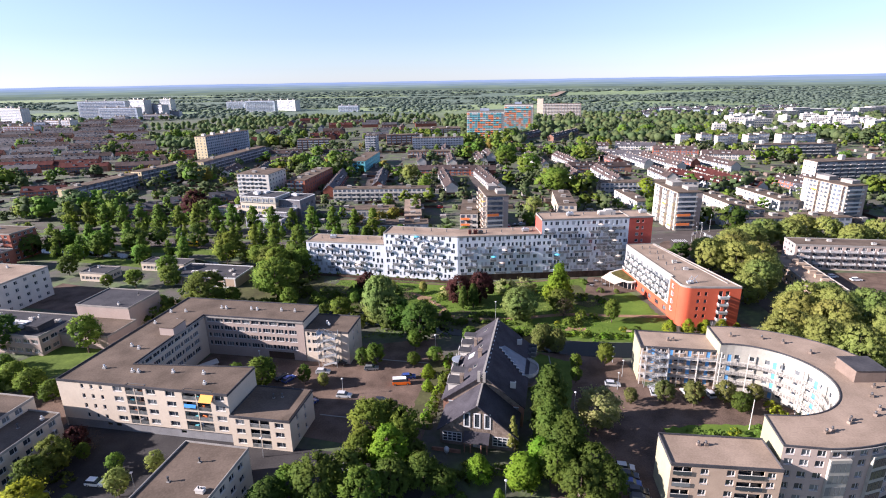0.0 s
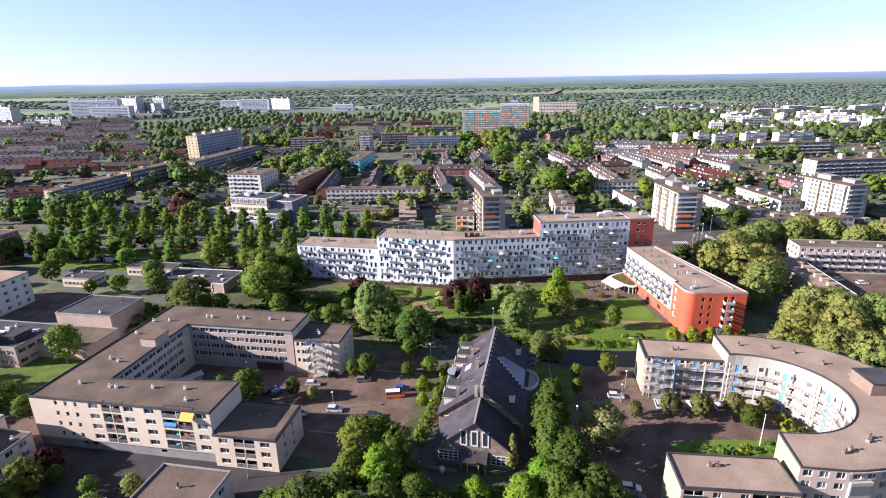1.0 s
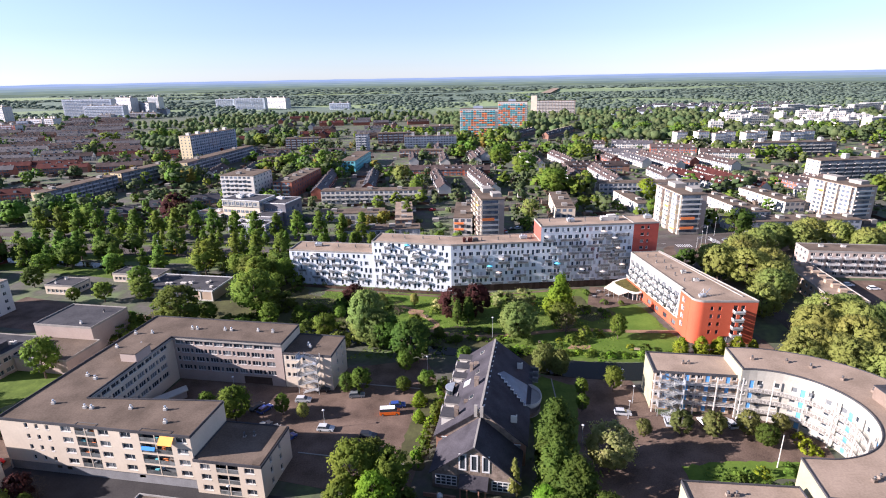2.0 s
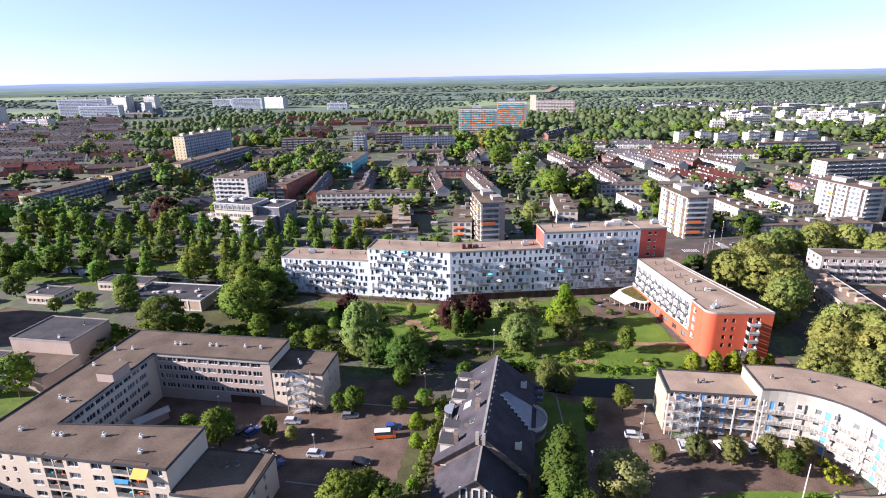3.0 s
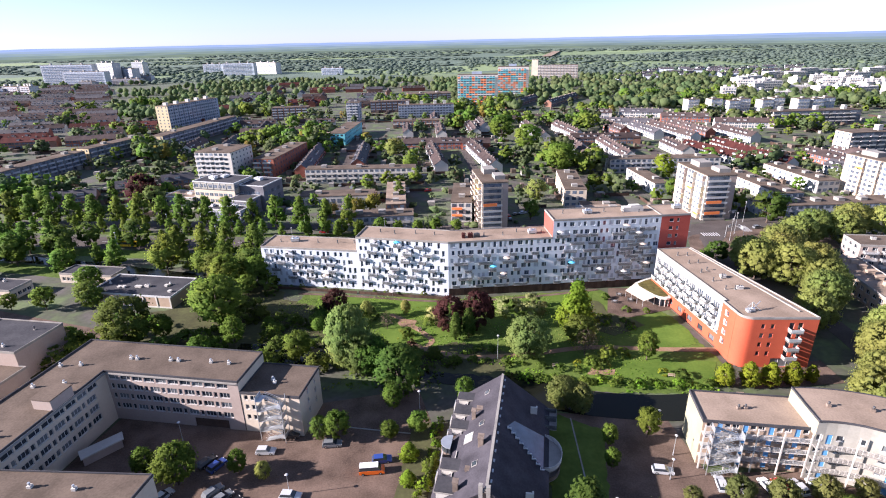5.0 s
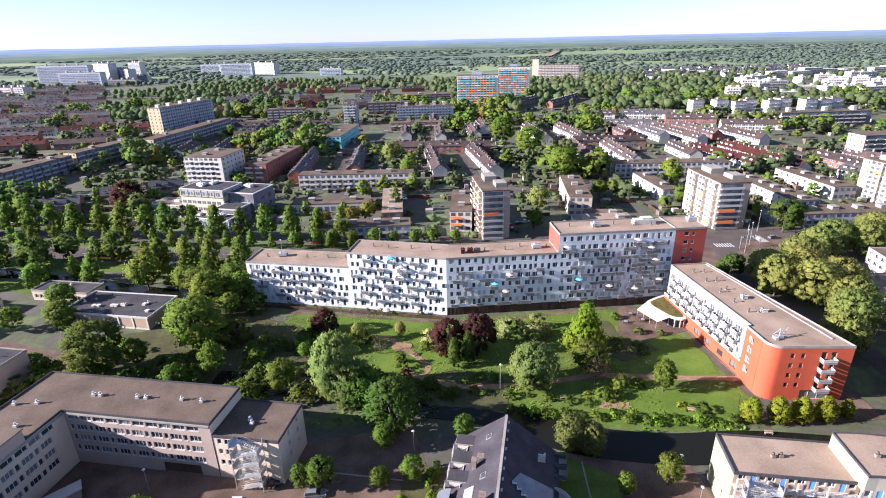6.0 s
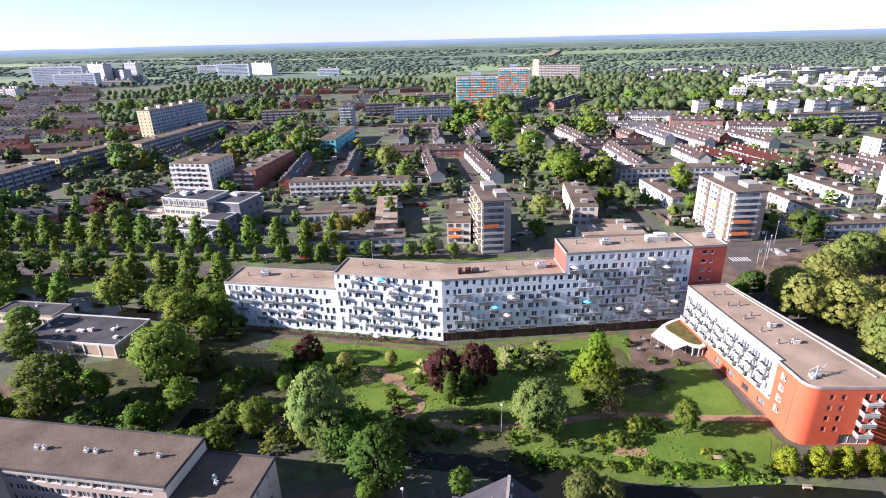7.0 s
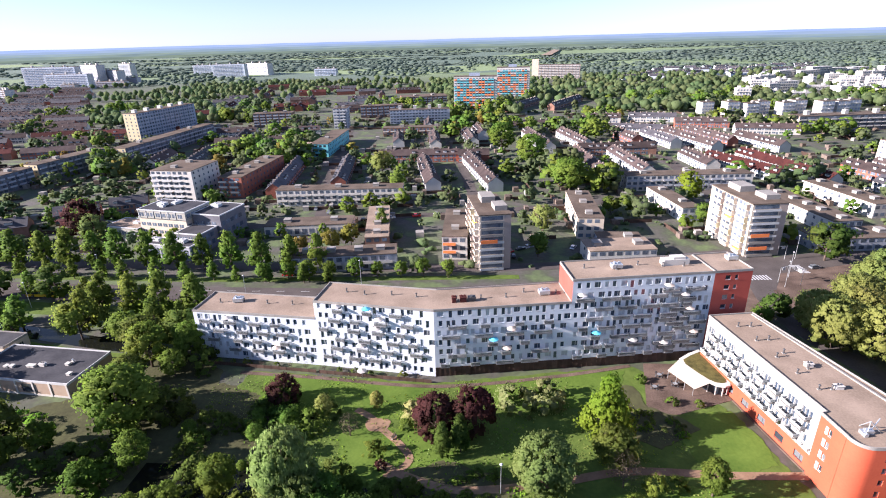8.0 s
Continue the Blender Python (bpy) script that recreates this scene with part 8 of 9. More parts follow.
plant("green", 98, 243, 6, 1.2)
# loose trees between canal and avenue
for i in range(30):
    x = -232 + 5.6 * i + tree_rng.random() * 3
    plant(tree_rng.choice(("green", "avenue", "dark")), x, 240 + tree_rng.random() * 30 - 0.10 * (x + 120) - (8 if x > -90 else 0), 8 + tree_rng.random() * 5, 1.0)
# street trees in rows along the avenue
for i in range(17):
    x = -228 + i * 11.3 + tree_rng.random() * 2
    if x < -42:
        plant("avenue", x, 297 - 0.09 * (x + 150) + tree_rng.random() * 2, 14.5 + tree_rng.random() * 2.5, 1.0)
        plant("avenue", x + 5 + tree_rng.random() * 3, 287.5 - 0.09 * (x + 150) + tree_rng.random() * 2, 6.5 + tree_rng.random() * 2.5, 1.0)
    if x < -76 and not -166 < x < -126:
        plant("avenue", x + 3, 258 - 0.10 * (x + 120) + tree_rng.random() * 3, 13 + tree_rng.random() * 3, 1.0)
    if x < -84 and i % 2 == 0:
        plant("avenue", x + 5, 247 - 0.10 * (x + 120) + tree_rng.random() * 3, 11 + tree_rng.random() * 3, 1.05)
for x in steps(-66, 10, 8.5):
    plant("green", x + tree_rng.random() * 2, 281 + tree_rng.random() * 2, 6.5 + tree_rng.random() * 2, 0.9)
# landmark trees beyond
for kind, x, y, h, w in (("green", 46, 506, 22, 1.2), ("green", 61, 458, 21, 1.1), ("green", 72, 390, 20, 1.2), ("olive", -38, 442, 16, 1.0), ("yellowtree", 131, 372, 15, 0.9),
                         ("copper", -168, 338, 16, 1.0), ("ochre", -46, 312, 9, 1.0), ("ochre", -38, 316, 10, 0.9), ("ochre", -58, 308, 8, 0.9), ("column", -26, 330, 12, 1.0), ("dark", 148, 290, 15, 1.1),
                         ("green", 84, 352, 9, 1.1), ("green", 120, 330, 11, 1.0), ("olive", 47, 330, 12, 1.1), ("green", 40, 300, 10, 1.0), ("green", -175, 350, 14, 1.1), ("willow", -158, 330, 12, 1.0)):
    plant(kind, x, y, h, w)


# ---- woods and garden trees beyond, too many to count ----
KEEP = []          # ground kept clear: (x0, x1, y0, y1)
bpy.context.view_layer.update()
for ob in scene.objects:
    if ob.parent is None and ob.type == "EMPTY" and ob.get("category") in ("building", "tower", "house row"):
        pts = [ch.matrix_world @ Vector(c) for ch in ob.children if ch.type == "MESH" and ch.name.startswith(("wall", "roof")) for c in ch.bound_box]
        if pts:
            inv = ob.matrix_world.inverted()
            loc = [inv @ p for p in pts]
            KEEP.append((inv, min(p.x for p in loc) - 1.5, max(p.x for p in loc) + 1.5, min(p.y for p in loc) - 1.5, max(p.y for p in loc) + 1.5))


ROADS = [((-420, 296), (20, 266), 12), ((20, 268), (420, 352), 12), ((-58, 292), (-92, 640), 6), ((128, 300), (165, 640), 7), ((20, 365), (8, 560), 5), ((-210, 330), (100, 375), 6)]


def near_line(x, y, a, b, r):
    ax, ay, bx, by = *a, *b
    t = max(0, min(1, ((x - ax) * (bx - ax) + (y - ay) * (by - ay)) / ((bx - ax) ** 2 + (by - ay) ** 2)))
    return math.hypot(x - ax - t * (bx - ax), y - ay - t * (by - ay)) < r


def free(x, y, front=0.0):
    for a, b, r in ROADS:
        if near_line(x, y, a, b, r):
            return False
    for inv, x0, x1, y0, y1 in KEEP:
        lx = inv[0][0] * x + inv[0][1] * y + inv[0][3]
        if x0 < lx < x1 and y0 - front < inv[1][0] * x + inv[1][1] * y + inv[1][3] < y1:
            return False
    return True


def grove(name, label, kind, places, total, grain, share=0.5, mat=None, long=1.0, core=None, lumps=0):
    """One object of many trees at places (x, y, height, width)."""
    forms = [crown_arrays(kind, 300 + k, total, grain, share, core, 1, lumps) for k in range(4)]
    bits, quads, soft, start = [], [], [], 0
    rng = np.random.default_rng(len(places))
    for x, y, h, w in places:
        q, f, n = forms[rng.integers(4)]
        a = rng.random() * 6.283
        c, s = math.cos(a), math.sin(a)
        soft.append(np.stack([n[:, 0] * c - n[:, 1] * s, n[:, 0] * s + n[:, 1] * c, n[:, 2]], -1))
        c, s = c * h * w, s * h * w
        o = np.empty_like(q)
        o[:, 0] = (q[:, 0] * c - q[:, 1] * s) * long + x
        o[:, 1] = q[:, 0] * s + q[:, 1] * c + y
        o[:, 2] = q[:, 2] * h + rise(x, y)
        bits.append(o)
        quads.append(f + start)
        start += len(q)
    if not bits:
        return None
    ob = new(name, soft_mesh(name, np.concatenate(bits), np.concatenate(quads), mat or KINDS[kind][6], np.concatenate(soft)))
    return tagged(ob, label, "trees", "", "stuff")


wood = random.Random(9)
mid = {"green": [], "dark": [], "olive": [], "shrub": [], "ochre": []}
# gardens of the quarter
for _ in range(4300):
    y = 284 + 560 * wood.random() ** 1.1
    x = (wood.random() * 2 - 1) * (150 + y * 0.82)
    nz = noise.noise((x * 0.011, y * 0.011, 3.0))
    rows_here = x < -330 - 0.62 * (y - 520) and y > 490 or 60 < x < 280 and 380 < y < 640
    if (y < 322 and x < -30) or nz < -0.25 or (nz < 0.12 and wood.random() < 0.55) or (rows_here and nz < 0.24 and wood.random() < 0.7) or not free(x, y, 4.0 if wood.random() < 0.7 else 0.0):
        continue
    r = wood.random()
    big = nz > 0.22
    kind = "shrub" if r < 0.38 and not big else "green" if r < 0.62 else "dark" if r < 0.88 else "olive" if r < 0.99 else "ochre"
    mid[kind].append((x, y, (2.5 + wood.random() * 2) if kind == "shrub" else (6 + wood.random() * 5 + (5 if big else 0)), 0.9 + wood.random() * 0.4))
for _ in range(1000):
    x, y = -230 + 560 * wood.random(), 288 + 200 * wood.random()
    if not (y < 322 and x < -30) and free(x, y):
        mid["shrub"].append((x, y, 1.4 + wood.random() * 1.8, 0.9 + wood.random() * 0.5))
for k in range(34):
    x = -200 + 9.2 * k
    for y in (334 + 0.1 * x, 366 + 0.1 * x):
        if wood.random() < 0.6 and free(x, y):
            mid["green" if wood.random() < 0.6 else "olive"].append((x, y, 5.5 + wood.random() * 3, 0.95))
for kind, places in mid.items():
    grove("garden_trees", "mixed garden trees among the houses", kind, places, 14 if kind == "shrub" else 70, 0.95, 1.0, mat=None if kind == "ochre" else LEAF_GREEN if kind == "green" else LEAF_MID, lumps=4 if kind == "shrub" else 26)
far = {"green": [], "dark": [], "olive": []}
hazy = []
for _ in range(11000):
    y = 700 + 1500 * wood.random() ** 1.3
    x = (wood.random() * 2 - 1) * (y * 0.95 + 60)
    nz = noise.noise((x * 0.0042, y * 0.0042, 8.0)) + (0.15 if x > 60 else 0) + 0.12 * noise.noise((x * 0.02, y * 0.02, 4.0))
    if nz < ((0.04 if y < 950 else -0.08) if x < -300 and y < 1250 else -0.1 if y < 1300 else 0.0) or not free(x, y, 22.0):
        continue
    r = wood.random()
    if y > 1250:
        hazy.append((x, y, 5.5 + wood.random() * 3.5, 1.5 + wood.random() * 0.6))
        continue
    far["green" if r < 0.45 else "dark" if r < 0.8 else "olive"].append((x, y, 7 + wood.random() * 7, 0.85 + wood.random() * 0.4))
for kind, places in far.items():
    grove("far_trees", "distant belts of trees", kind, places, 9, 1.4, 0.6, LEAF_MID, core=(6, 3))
grove("far_trees", "distant hazy belts of trees", "green", hazy, 4, 2.0, 0.35, LEAF_HAZED, 1.3, (6, 3))
hills = {"dark": [], "green": []}
for _ in range(9000):
    y = 1650 + 1600 * wood.random()
    x = (wood.random() * 2 - 1) * min(y * 0.92, 4500)
    if noise.noise((x * 0.0007, y * 0.0052, 2.0)) < 0.06 - (0.25 if x > 300 else 0) - max(0, (y - 2700) * 0.0004):
        continue
    hills["dark" if wood.random() < 0.6 else "green"].append((x, y, 3.6 + wood.random() * 2, 4.0 + wood.random() * 2.4))
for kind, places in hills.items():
    grove("woodland", "wooded land towards the horizon", kind, places, 2, 2.4, 0.25, LEAF_HAZED, 2.2, (5, 2))


def tufts(name, label, mat, areas, count, size, seed):
    """Low tufts and weeds scattered over (x0, x1, y0, y1) areas."""
    rng = np.random.default_rng(seed)
    bits = []
    for x0, x1, y0, y1 in areas:
        n = int(count * (x1 - x0) * (y1 - y0))
        p = np.stack([x0 + rng.random(n) * (x1 - x0), y0 + rng.random(n) * (y1 - y0), np.full(n, 0.14)], -1)
        keep = np.array([noise.noise((q[0] * 0.09, q[1] * 0.09, seed)) > -0.05 for q in p])
        p = p[keep]
        n = len(p)
        a, s = rng.random(n) * np.pi, size * (0.5 + rng.random(n))
        u = np.stack([np.cos(a) * s, np.sin(a) * s, np.zeros(n)], -1)
        lean = np.stack([(rng.random(n) - 0.5) * s, (rng.random(n) - 0.5) * s, s * (0.25 + 0.3 * rng.random(n))], -1)
        bits.append(np.stack([p - u * 0.5, p + u * 0.5, p + u * 0.35 + lean, p - u * 0.35 + lean], 1))
    ob = new(name, quad_mesh(name, np.concatenate(bits), mat))
    return tagged(ob, label, "grass", "", "stuff")


PARK = ((-58, -14, 188, 222), (-14, 34, 184, 218), (34, 54, 170, 200))
tufts("grass_tufts", "tufts of longer park grass", LEAF_LIME, PARK, 1.0, 0.35, 3)
tufts("meadow_weeds", "pale seeding weeds in the grass", LEAF_WILLOW, PARK, 1.2, 0.3, 5)
tufts("bank_reeds", "reeds and weeds along the bank", LEAF_LIME, ((-8, 20, 178, 184), (20, 44, 169, 176), (44, 70, 164.8, 169)), 2.0, 0.5, 6)
tufts("court_weeds", "ground cover in the garden beds", LEAF_DARK, ((53, 79, 112, 120), (-60, -2, 168, 186)), 1.5, 0.6, 7)


# ---- vehicles ----
def paint(name, c):
    m = surface(name, c, tuple(v * 1.08 for v in c), 2, 0.3)
    m.node_tree.nodes["Principled BSDF"].inputs["Coat Weight"].default_value = 0.6
    return m


PAINTS = {"grey": paint("grey_paint", (0.16, 0.17, 0.18)), "black": paint("black_paint", (0.02, 0.02, 0.024)), "blue": paint("blue_paint", (0.03, 0.06, 0.24)), "silver": paint("silver_paint", (0.45, 0.46, 0.48)),
          "white": paint("white_paint", (0.75, 0.75, 0.75)), "red": paint("red_paint", (0.45, 0.02, 0.02)), "orange": paint("orange_paint", (0.85, 0.16, 0.01)), "yellow": paint("yellow_paint", (0.80, 0.50, 0.02))}
WHEEL = Shape().tube((0, -0.11, 0), (0, 0.11, 0), 0.31, 0.31, 12).tube((0, -0.12, 0), (0, 0.12, 0), 0.17, 0.17, 8, 1).mesh("wheel", [RUBBER, STEEL])


def car(colour, x, y, turn, size="car"):
    """A car or van: body by cross-sections, glass, lamps and four wheels."""
    length, width, h, belt = (4.2, 1.72, 1.45, 0.88) if size == "car" else (5.2, 1.9, 1.95, 1.1)
    b = thing("car" if size == "car" else "van", f"{colour} painted {'car parked on paving' if size == 'car' else 'van with white roof'}", "car" if size == "car" else "van", x, y, 0.06, turn)
    half, w = length / 2, width / 2
    prof = [(-half, 0.35), (-half + 0.03, belt - 0.1), (-half + 0.25, belt), (half - 1.2, belt), (half - 0.25, belt - 0.16), (half, 0.6), (half, 0.32), (half - 0.2, 0.22), (-half + 0.2, 0.22)]
    s = Shape()
    for side in (-1, 1):
        p = [(u, side * w, z) for u, z in prof]
        s.poly(p if side < 0 else p[::-1])
    for i in range(len(prof)):
        (u0, z0), (u1, z1) = prof[i], prof[(i + 1) % len(prof)]
        s.poly([(u0, -w, z0), (u0, w, z0), (u1, w, z1), (u1, -w, z1)])
    part("body", s, PAINTS[colour], b)
    r0, r1 = (-half + 0.45, half - 1.85) if size == "car" else (-half + 0.15, half - 1.3)
    f0, f1 = (-half + 0.12, half - 1.1) if size == "car" else (-half + 0.05, half - 0.7)
    wt = w - 0.2
    s = Shape()
    lowr = [(f0, -w + 0.03, belt), (f1, -w + 0.03, belt), (f1, w - 0.03, belt), (f0, w - 0.03, belt)]
    top = [(r0, -wt, h - 0.05), (r1, -wt, h - 0.05), (r1, wt, h - 0.05), (r0, wt, h - 0.05)]
    for i in range(4):
        s.poly([lowr[i], lowr[(i + 1) % 4], top[(i + 1) % 4], top[i]])
    part("car_window", s, GLASS_DARK, b)
    part("roof", Shape().box(r0 - 0.03, r1 + 0.03, -wt - 0.02, wt + 0.02, h - 0.06, h), PAINTS["white" if size != "car" else colour], b)
    for u in (-half + 0.8, half - 0.85):
        for v in (-w + 0.08, w - 0.08):
            part("wheel", WHEEL, None, b, m=pose(u, v, 0.31))
    for v in (-w + 0.3, w - 0.3):
        part("headlight", Shape().box(half - 0.04, half + 0.015, v - 0.2, v + 0.2, 0.55, 0.7), FRAME, b)
    return b


parked = (("orange", -16.2, 140.2, 5, "van"), ("blue", -14.5, 143.2, 8, "car"), ("grey", -47, 135, 55, "car"), ("silver", -31.3, 133.8, -5, "car"), ("black", -51.6, 143, 60, "car"), ("blue", -49, 142, 60, "car"),
          ("grey", -54, 131, 60, "car"), ("silver", -56.5, 134, 60, "car"), ("black", -36, 151, 0, "car"), ("silver", 43, 139.3, -8, "car"), ("silver", 53, 135.6, 80, "car"), ("white", 61.8, 135, 100, "car"))
parked += (("silver", 67.5, 134.6, 100, "car"), ("red", 64.2, 134.8, 100, "car"), ("black", 36.5, 103.5, -10, "car"), ("blue", 36.3, 101.2, -10, "car"), ("black", 36.8, 96.8, -10, "car"), ("white", -26, 105.6, -3, "car"),
           ("grey", -62, 98.5, 20, "car"), ("white", -78.5, 100.5, -5, "car"), ("red", -104, 121.5, 60, "car"), ("white", 165, 218, 0, "car"), ("silver", 186, 205, -25, "car"), ("black", 176, 212, 0, "car"))
parked += (("white", 158, 222, 5, "car"), ("silver", 190, 214, 0, "car"), ("red", -196, 338, 10, "car"), ("red", -57.5, 286.5, 0, "car"), ("black", 30, 300, 90, "car"), ("white", 56, 308, 60, "car"), ("grey", 140, 283, 10, "car"))
parked += (("grey", -44.5, 133.5, 55, "car"), ("black", -42, 131.8, 55, "car"), ("blue", -39.5, 130.2, 55, "car"), ("silver", -40, 146, 0, "car"), ("grey", -26, 148, 5, "car"), ("black", -20.5, 131, -5, "car"),
           ("grey", 57, 135.2, 90, "car"), ("silver", 71, 134.8, 95, "car"), ("black", 37, 99, -10, "car"), ("silver", 36.4, 106, -10, "car"), ("grey", -88, 96, 60, "car"))
for c in parked:
    car(*c)


def far_car(colour, x, y, turn):
    """A car far off: body with bonnet and boot, and its glasshouse."""
    b = thing("car", f"{colour} car parked at the kerb", "car", x, y, 0.12, turn)
    s = Shape()
    prof = [(-2.1, 0.25), (-2.1, 0.85), (-1.6, 0.92), (0.95, 0.92), (1.9, 0.78), (2.1, 0.55), (2.1, 0.25)]
    for side in (-0.86, 0.86):
        p = [(u, side, z) for u, z in prof]
        s.poly(p if side < 0 else p[::-1])
    for i in range(len(prof)):
        (u0, z0), (u1, z1) = prof[i], prof[(i + 1) % len(prof)]
        s.poly([(u0, -0.86, z0), (u0, 0.86, z0), (u1, 0.86, z1), (u1, -0.86, z1)])
    s.box(-1.3, 0.15, -0.66, 0.66, 1.42, 1.47)
    part("body", s, PAINTS[colour], b)
    g = Shape()
    low, top = [(-1.75, -0.8, 0.9), (0.85, -0.8, 0.9), (0.85, 0.8, 0.9), (-1.75, 0.8, 0.9)], [(-1.3, -0.66, 1.42), (0.15, -0.66, 1.42), (0.15, 0.66, 1.42), (-1.3, 0.66, 1.42)]
    for i in range(4):
        g.poly([low[i], low[(i + 1) % 4], top[(i + 1) % 4], top[i]])
    part("car_window", g, GLASS_DARK, b)
    return b


car_rng = random.Random(41)
for x0, y0, x1, y1, n in ((-62, 300, -66, 380, 7), (-54, 300, -58, 372, 6), (124, 306, 146, 400, 8), (136, 306, 156, 396, 7), (-50, 348, 20, 360, 6), (-200, 333, -130, 335, 6), (28, 304, 42, 312, 3), (70, 332, 78, 372, 5)):
    for k in range(n):
        if car_rng.random() < 0.8:
            t = (k + 0.3 * car_rng.random()) / n
            far_car(car_rng.choice(("grey", "black", "silver", "white", "red", "blue", "grey", "silver")), x0 + (x1 - x0) * t, y0 + (y1 - y0) * t, math.degrees(math.atan2(y1 - y0, x1 - x0)) + (180 if car_rng.random() < 0.5 else 0))


def bus(x, y, turn):
    b = thing("bus", "yellow city bus with a dark window band on the avenue", "bus", x, y, 0.06, turn)
    s = Shape().box(-6, 6, -1.25, 1.25, 0.35, 2.95).box(-5.9, 5.9, -1.2, 1.2, 2.95, 3.05)
    part("body", s, PAINTS["yellow"], b)
    part("bus_window", Shape().box(-5.8, 5.9, -1.28, -1.25, 1.3, 2.4).box(-5.8, 5.9, 1.25, 1.28, 1.3, 2.4).box(6.0, 6.03, -1.1, 1.1, 1.1, 2.6), GLASS_DARK, b)
    part("roof_unit", Shape().box(-3, 1, -0.8, 0.8, 3.05, 3.3), FRAME, b)
    for u in (-3.6, 3.4):
        for v in (-1.15, 1.15):
            part("wheel", WHEEL, None, b, m=pose(u, v, 0.42) @ Matrix.Diagonal((1.4, 1.2, 1.4, 1)))
    return b


bus(-142, 273, -6)


# ---- lamps, fences, garden things ----
def street_lamp(x, y, h=6.0, globe=False):
    b = thing("street_lamp", "slim grey street lamp with pale head", "street lamp", x, y, 0.05, 0, "street lamps")
    part("pole", Shape().tube((0, 0, 0), (0, 0, h), 0.09, 0.05, 8).tube((0, 0, 0), (0, 0, 0.8), 0.13, 0.12, 8), STEEL, b)
    part("lamp_head", Shape().tube((0, 0, h), (0, 0, h + 0.18), 0.12, 0.34, 10).tube((0, 0, h + 0.18), (0, 0, h + 0.36), 0.36, 0.16, 10), FRAME, b)
    return b


for x, y in ((-31.7, 134.5), (43.8, 137.4), (9.4, 96.5), (-68.5, 98.2), (-45.1, 109.5), (-7.3, 160), (46.5, 152), (47, 144), (30, 128), (-60, 150), (-95, 112)):
    street_lamp(x, y, 5.0)
street_lamp(13.3, 181.0, 7.2)
for x, y in ((-66, 266), (-100, 270), (-140, 264), (-130, 288), (-28, 277), (126, 276), (120, 268), (138, 292)):
    street_lamp(x, y, 9.5)
pole = thing("flagpole", "tall pale wooden pole in the garden", "pole", 70.5, 119.8, 0, 0)
part("mast", Shape().tube((0, 0, 0), (0, 0, 8.4), 0.13, 0.09, 8), OFFWHITE, pole)
part("cap", Shape().tube((0, 0, 8.4), (0, 0, 8.5), 0.14, 0.05, 8), STEEL, pole)


def parasol(x, y, z, mat, label):
    b = thing("parasol", label, "parasol", x, y, z)
    s = Shape()
    for k in range(8):
        a0, a1 = k * math.pi / 4, (k + 1) * math.pi / 4
        s.poly([(1.3 * math.cos(a0), 1.3 * math.sin(a0), 2.0), (1.3 * math.cos(a1), 1.3 * math.sin(a1), 2.0), (0, 0, 2.45)])
    part("canopy", s, mat, b)
    part("pole", Shape().tube((0, 0, 0), (0, 0, 2.4), 0.03, 0.03), STEEL, b)


parasol(-19.5, 220.2, 0.1, OFFWHITE, "white parasol on a ground-floor terrace")
parasol(-44, 114, 0.1, PARASOL, "turquoise parasol before the flats")

# garden fences and hedges of the ground-floor terraces before the white flats
for a, b_, n in (((-66.5, 228.4), (-32.2, 222.6), 16), ((-31.4, 222.4), (-1.0, 217.0), 14)):
    f = thing("fence", "dark timber garden fence before the white flats", "fence", a[0], a[1], 0, math.degrees(math.atan2(b_[1] - a[1], b_[0] - a[0])))
    length = span(a, b_)
    panel = Shape().box(0, length / n - 0.12, -0.03, 0.03, 0.1, 1.1).mesh("panel", [BROWNWOOD])
    post = Shape().box(-0.06, 0.06, -0.06, 0.06, 0, 1.2).mesh("post", [BROWNWOOD])
    for k in range(n):
        part("panel", panel, None, f, m=pose(k * length / n + 0.06, 0, 0))
        part("post", post, None, f, m=pose(k * length / n, 0, 0))
    for k in range(0, n, 2):
        x, y, _ = f.matrix_basis @ Vector((k * length / n + 0.8, 1.4, 0))
        plant(tree_rng.choice(("darkshrub", "shrub", "bare")), x, y, 1.0 + tree_rng.random() * 1.2, 0.9)


def bench(x, y, turn):
    b = thing("bench", "pale timber park bench on the grass", "bench", x, y, 0.05, turn, "park benches")
    part("seat", Shape().box(-0.9, 0.9, -0.22, 0.22, 0.42, 0.48), TANBRICK, b)
    part("backrest", Shape().box(-0.9, 0.9, 0.24, 0.3, 0.55, 0.9), TANBRICK, b)
    for u in (-0.75, 0.75):
        part("leg", Shape().box(u - 0.05, u + 0.05, -0.2, 0.26, 0, 0.42), CONCRETE, b)


for x, y, t in ((28.5, 177, 20), (57.5, 171.5, -10), (71, 163.5, -5), (-9, 197, 60)):
    bench(x, y, t)
ball = thing("garden_globe", "large white globe beside the hall", "ornament", -2.9, 110.8, 0.0)
part("globe", Shape().tube((0, 0, 0.4), (0, 0, 0.9), 0.3, 0.62, 14).tube((0, 0, 0.9), (0, 0, 1.5), 0.62, 0.62, 14).tube((0, 0, 1.5), (0, 0, 1.95), 0.62, 0.25, 14), FRAME, ball)
part("foot", Shape().tube((0, 0, 0), (0, 0, 0.42), 0.22, 0.28, 10), CONCRETE, ball)


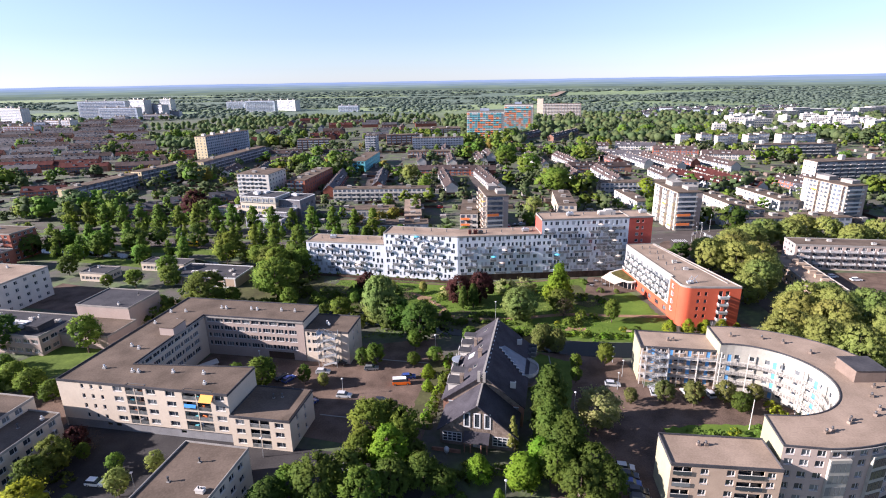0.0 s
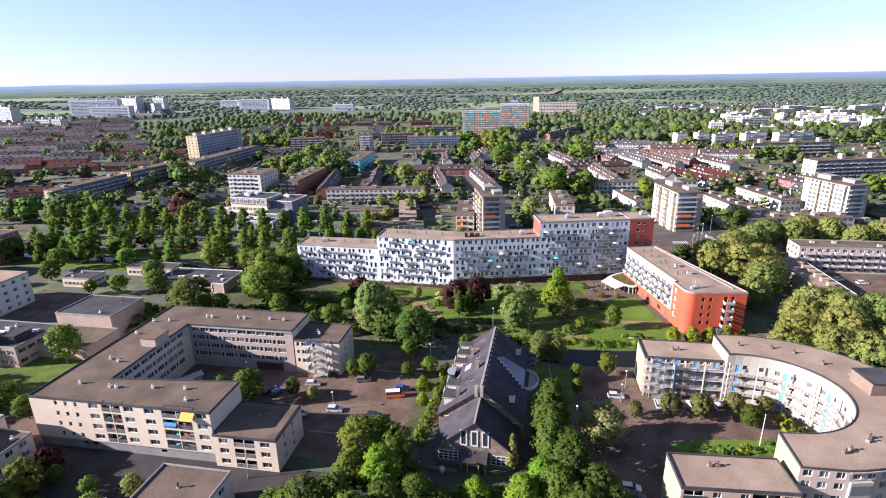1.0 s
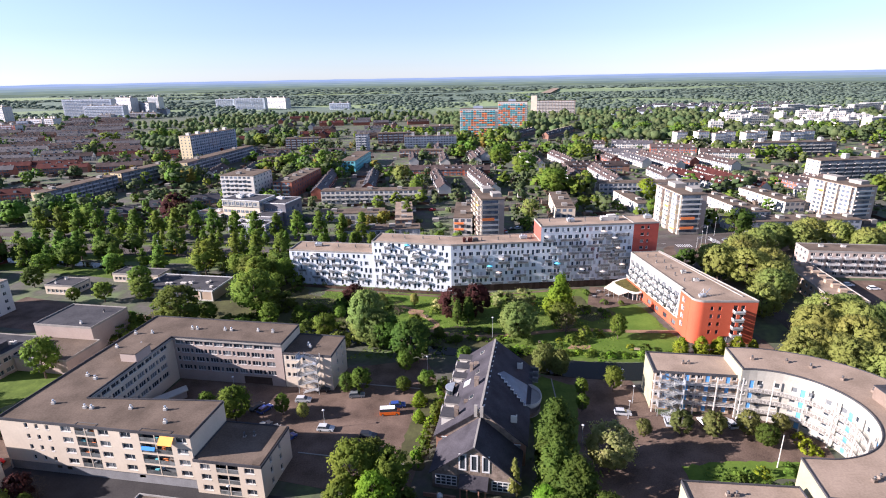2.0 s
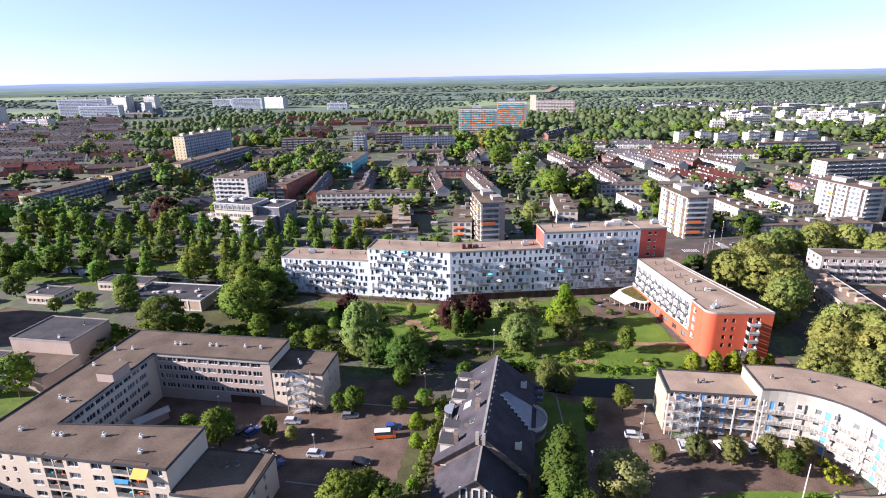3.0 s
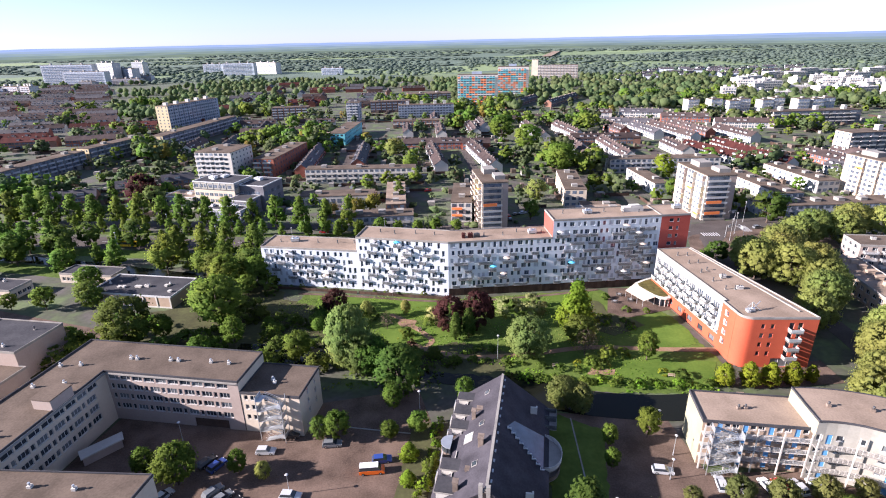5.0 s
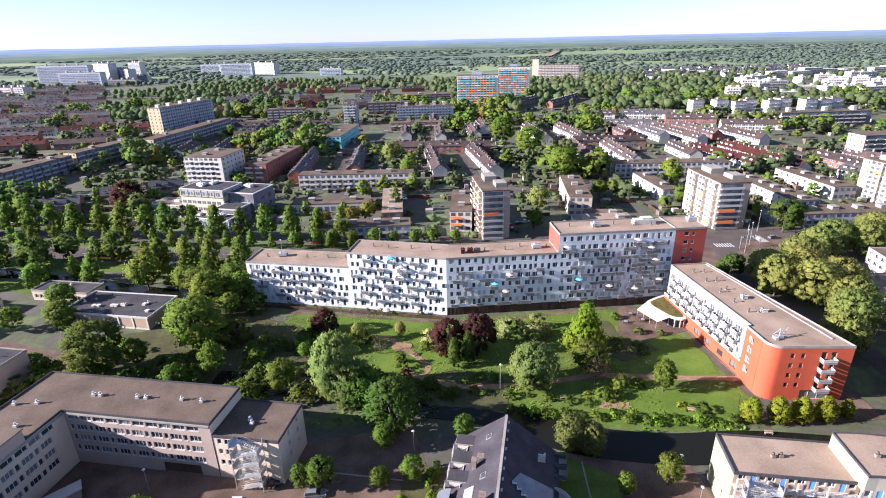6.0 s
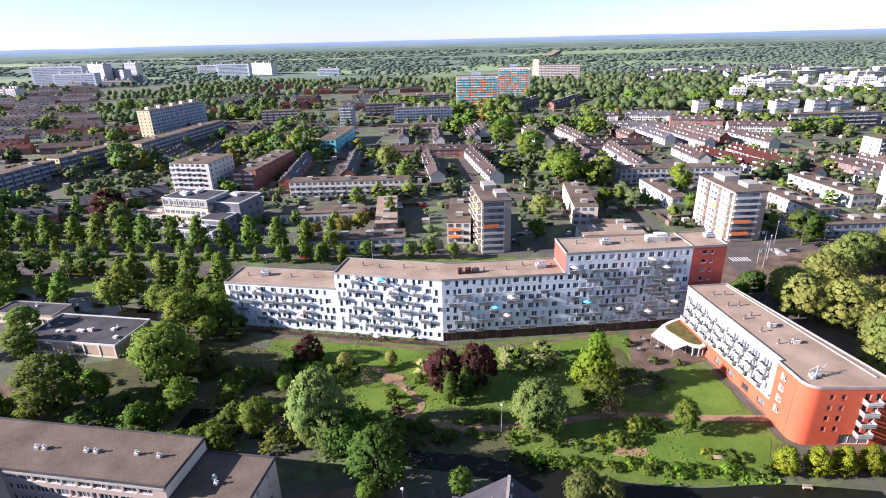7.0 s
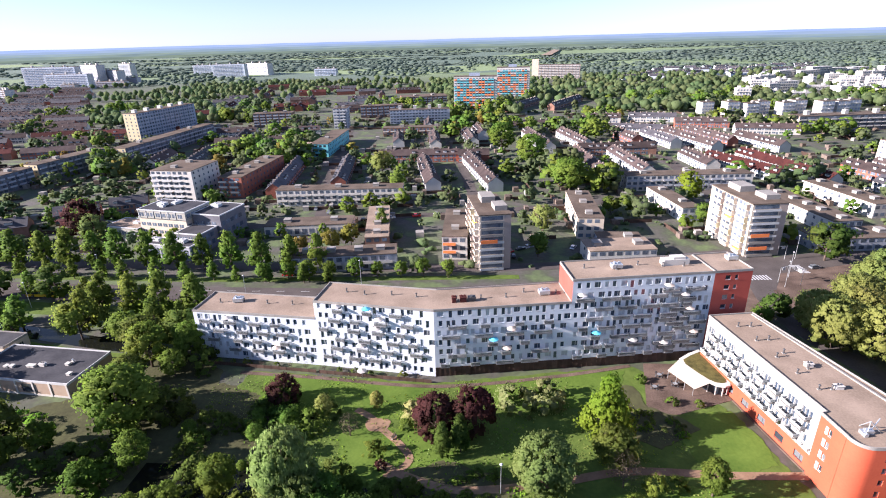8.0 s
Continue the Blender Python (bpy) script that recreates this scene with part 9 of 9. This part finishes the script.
# ---- road markings, bays and balcony clutter ----
def markings():
    s = Shape()
    for x in steps(-400, 10, 9):
        y = 285 - 0.065 * (x + 220) if x > -220 else 285
        s.box(x, x + 3, y - 1.6, y - 1.45, 0.055, 0.065)
    for k in range(7):
        s.box(112 + 1.1 * k, 112.55 + 1.1 * k, 274, 278, 0.085, 0.09)
        s.box(132, 136, 279 + 1.1 * k, 279.55 + 1.1 * k, 0.085, 0.09)
    for u in steps(90, 106, 4):
        s.box(u, u + 2.4, 277 + (u - 90) * 0.18, 277.2 + (u - 90) * 0.18, 0.085, 0.09)
    tagged(part("road_markings", s, FRAME), "white painted road markings", "markings", "", "stuff")
    b = Shape()
    for k in range(7):
        m = pose(-58 + 2.6 * k, 128.6 - 0.4 * k, 0, 0, 0, -9)
        b.box(0, 0.1, 0, 4.8, 0.045, 0.055, 0, m)
    for k in range(8):
        m = pose(50.5 + 2.7 * k, 132.6, 0, 0, 0, 4)
        b.box(0, 0.1, 0, 4.6, 0.055, 0.065, 0, m)
    tagged(part("parking_bays", b, KERB), "pale lines between parking bays", "markings", "", "stuff")


markings()
for a, b_, w, label in (((-52, 158.2), (-9, 151.5), 0.3, "pale kerb of the car court"), ((-36, 125.6), (-10.5, 121.4), 0.3, "pale kerb beside the hall garden"), ((-62, 127.5), (-37, 123.6), 0.3, "pale kerb along the flats"),
                        ((24.5, 92), (28, 156), 0.3, "pale kerb of the lane")):
    tagged(part("kerb", Shape().beam((*a, 0.0), (*b_, 0.0), w, 0.16), KERB), label, "kerb", "", "structure")

cloth = (OFFWHITE, AWN_CREAM, OFFWHITE, PARASOL, AWN_CREAM, OFFWHITE)
names = ("white parasol open on a balcony", "cream parasol open on a balcony", "white parasol open on a balcony", "turquoise parasol open on a balcony", "cream parasol open on a balcony", "white parasol open on a balcony")
bpy.context.view_layer.update()
spots = [o for o in bpy.data.objects["apartment_building"].children if o.name.startswith("balcony")]
pick = random.Random(17)
for k, ob in enumerate(pick.sample(spots, 18)):
    x, y, z = ob.matrix_world @ Vector((1.3, -0.85, 0.0))
    parasol(x, y, z, cloth[k % 6], names[k % 6])


def traffic_mast(x, y, turn):
    b = thing("traffic_mast", "grey traffic light mast at the crossing", "traffic light", x, y, 0.05, turn, "traffic lights")
    part("pole", Shape().tube((0, 0, 0), (0, 0, 5.6), 0.1, 0.08, 8).tube((0, 0, 5.5), (3.6, 0, 5.7), 0.07, 0.05, 8), STEEL, b)
    part("signal_head", Shape().box(3.3, 3.7, -0.2, 0.2, 4.7, 5.7), DARKMETAL, b)
    part("sign_panel", Shape().box(0.8, 2.2, -0.04, 0.04, 4.4, 5.4), FRAME, b)


for x, y, t in ((120, 272, 20), (134, 292, 190), (126, 269, 100)):
    traffic_mast(x, y, t)


def garden_table(x, y):
    b = thing("garden_table", "grey outdoor table on the terrace", "table", x, y, 0.12, 20, "terrace tables")
    part("tabletop", Shape().tube((0, 0, 0.7), (0, 0, 0.75), 0.6, 0.6, 12), STEEL, b)
    part("leg", Shape().tube((0, 0, 0), (0, 0, 0.7), 0.06, 0.06, 8).tube((0, 0, 0), (0, 0, 0.05), 0.35, 0.3, 10), DARKMETAL, b)
    for k in range(4):
        c = thing("garden_chair", "dark outdoor chair at a terrace table", "chair", x + 0.95 * math.cos(k * 1.571 + 0.4), y + 0.95 * math.sin(k * 1.571 + 0.4), 0.12, math.degrees(k * 1.571 + 0.4), "terrace chairs")
        part("seat", Shape().box(-0.22, 0.22, -0.22, 0.22, 0.42, 0.47), DARKMETAL, c)
        part("backrest", Shape().box(0.2, 0.24, -0.22, 0.22, 0.5, 0.9), DARKMETAL, c)
        for u in (-0.18, 0.18):
            for v in (-0.18, 0.18):
                part("leg", Shape().box(u - 0.02, u + 0.02, v - 0.02, v + 0.02, 0, 0.42), DARKMETAL, c)


for x, y in ((58, 218), (60.5, 214), (55, 213)):
    garden_table(x, y)
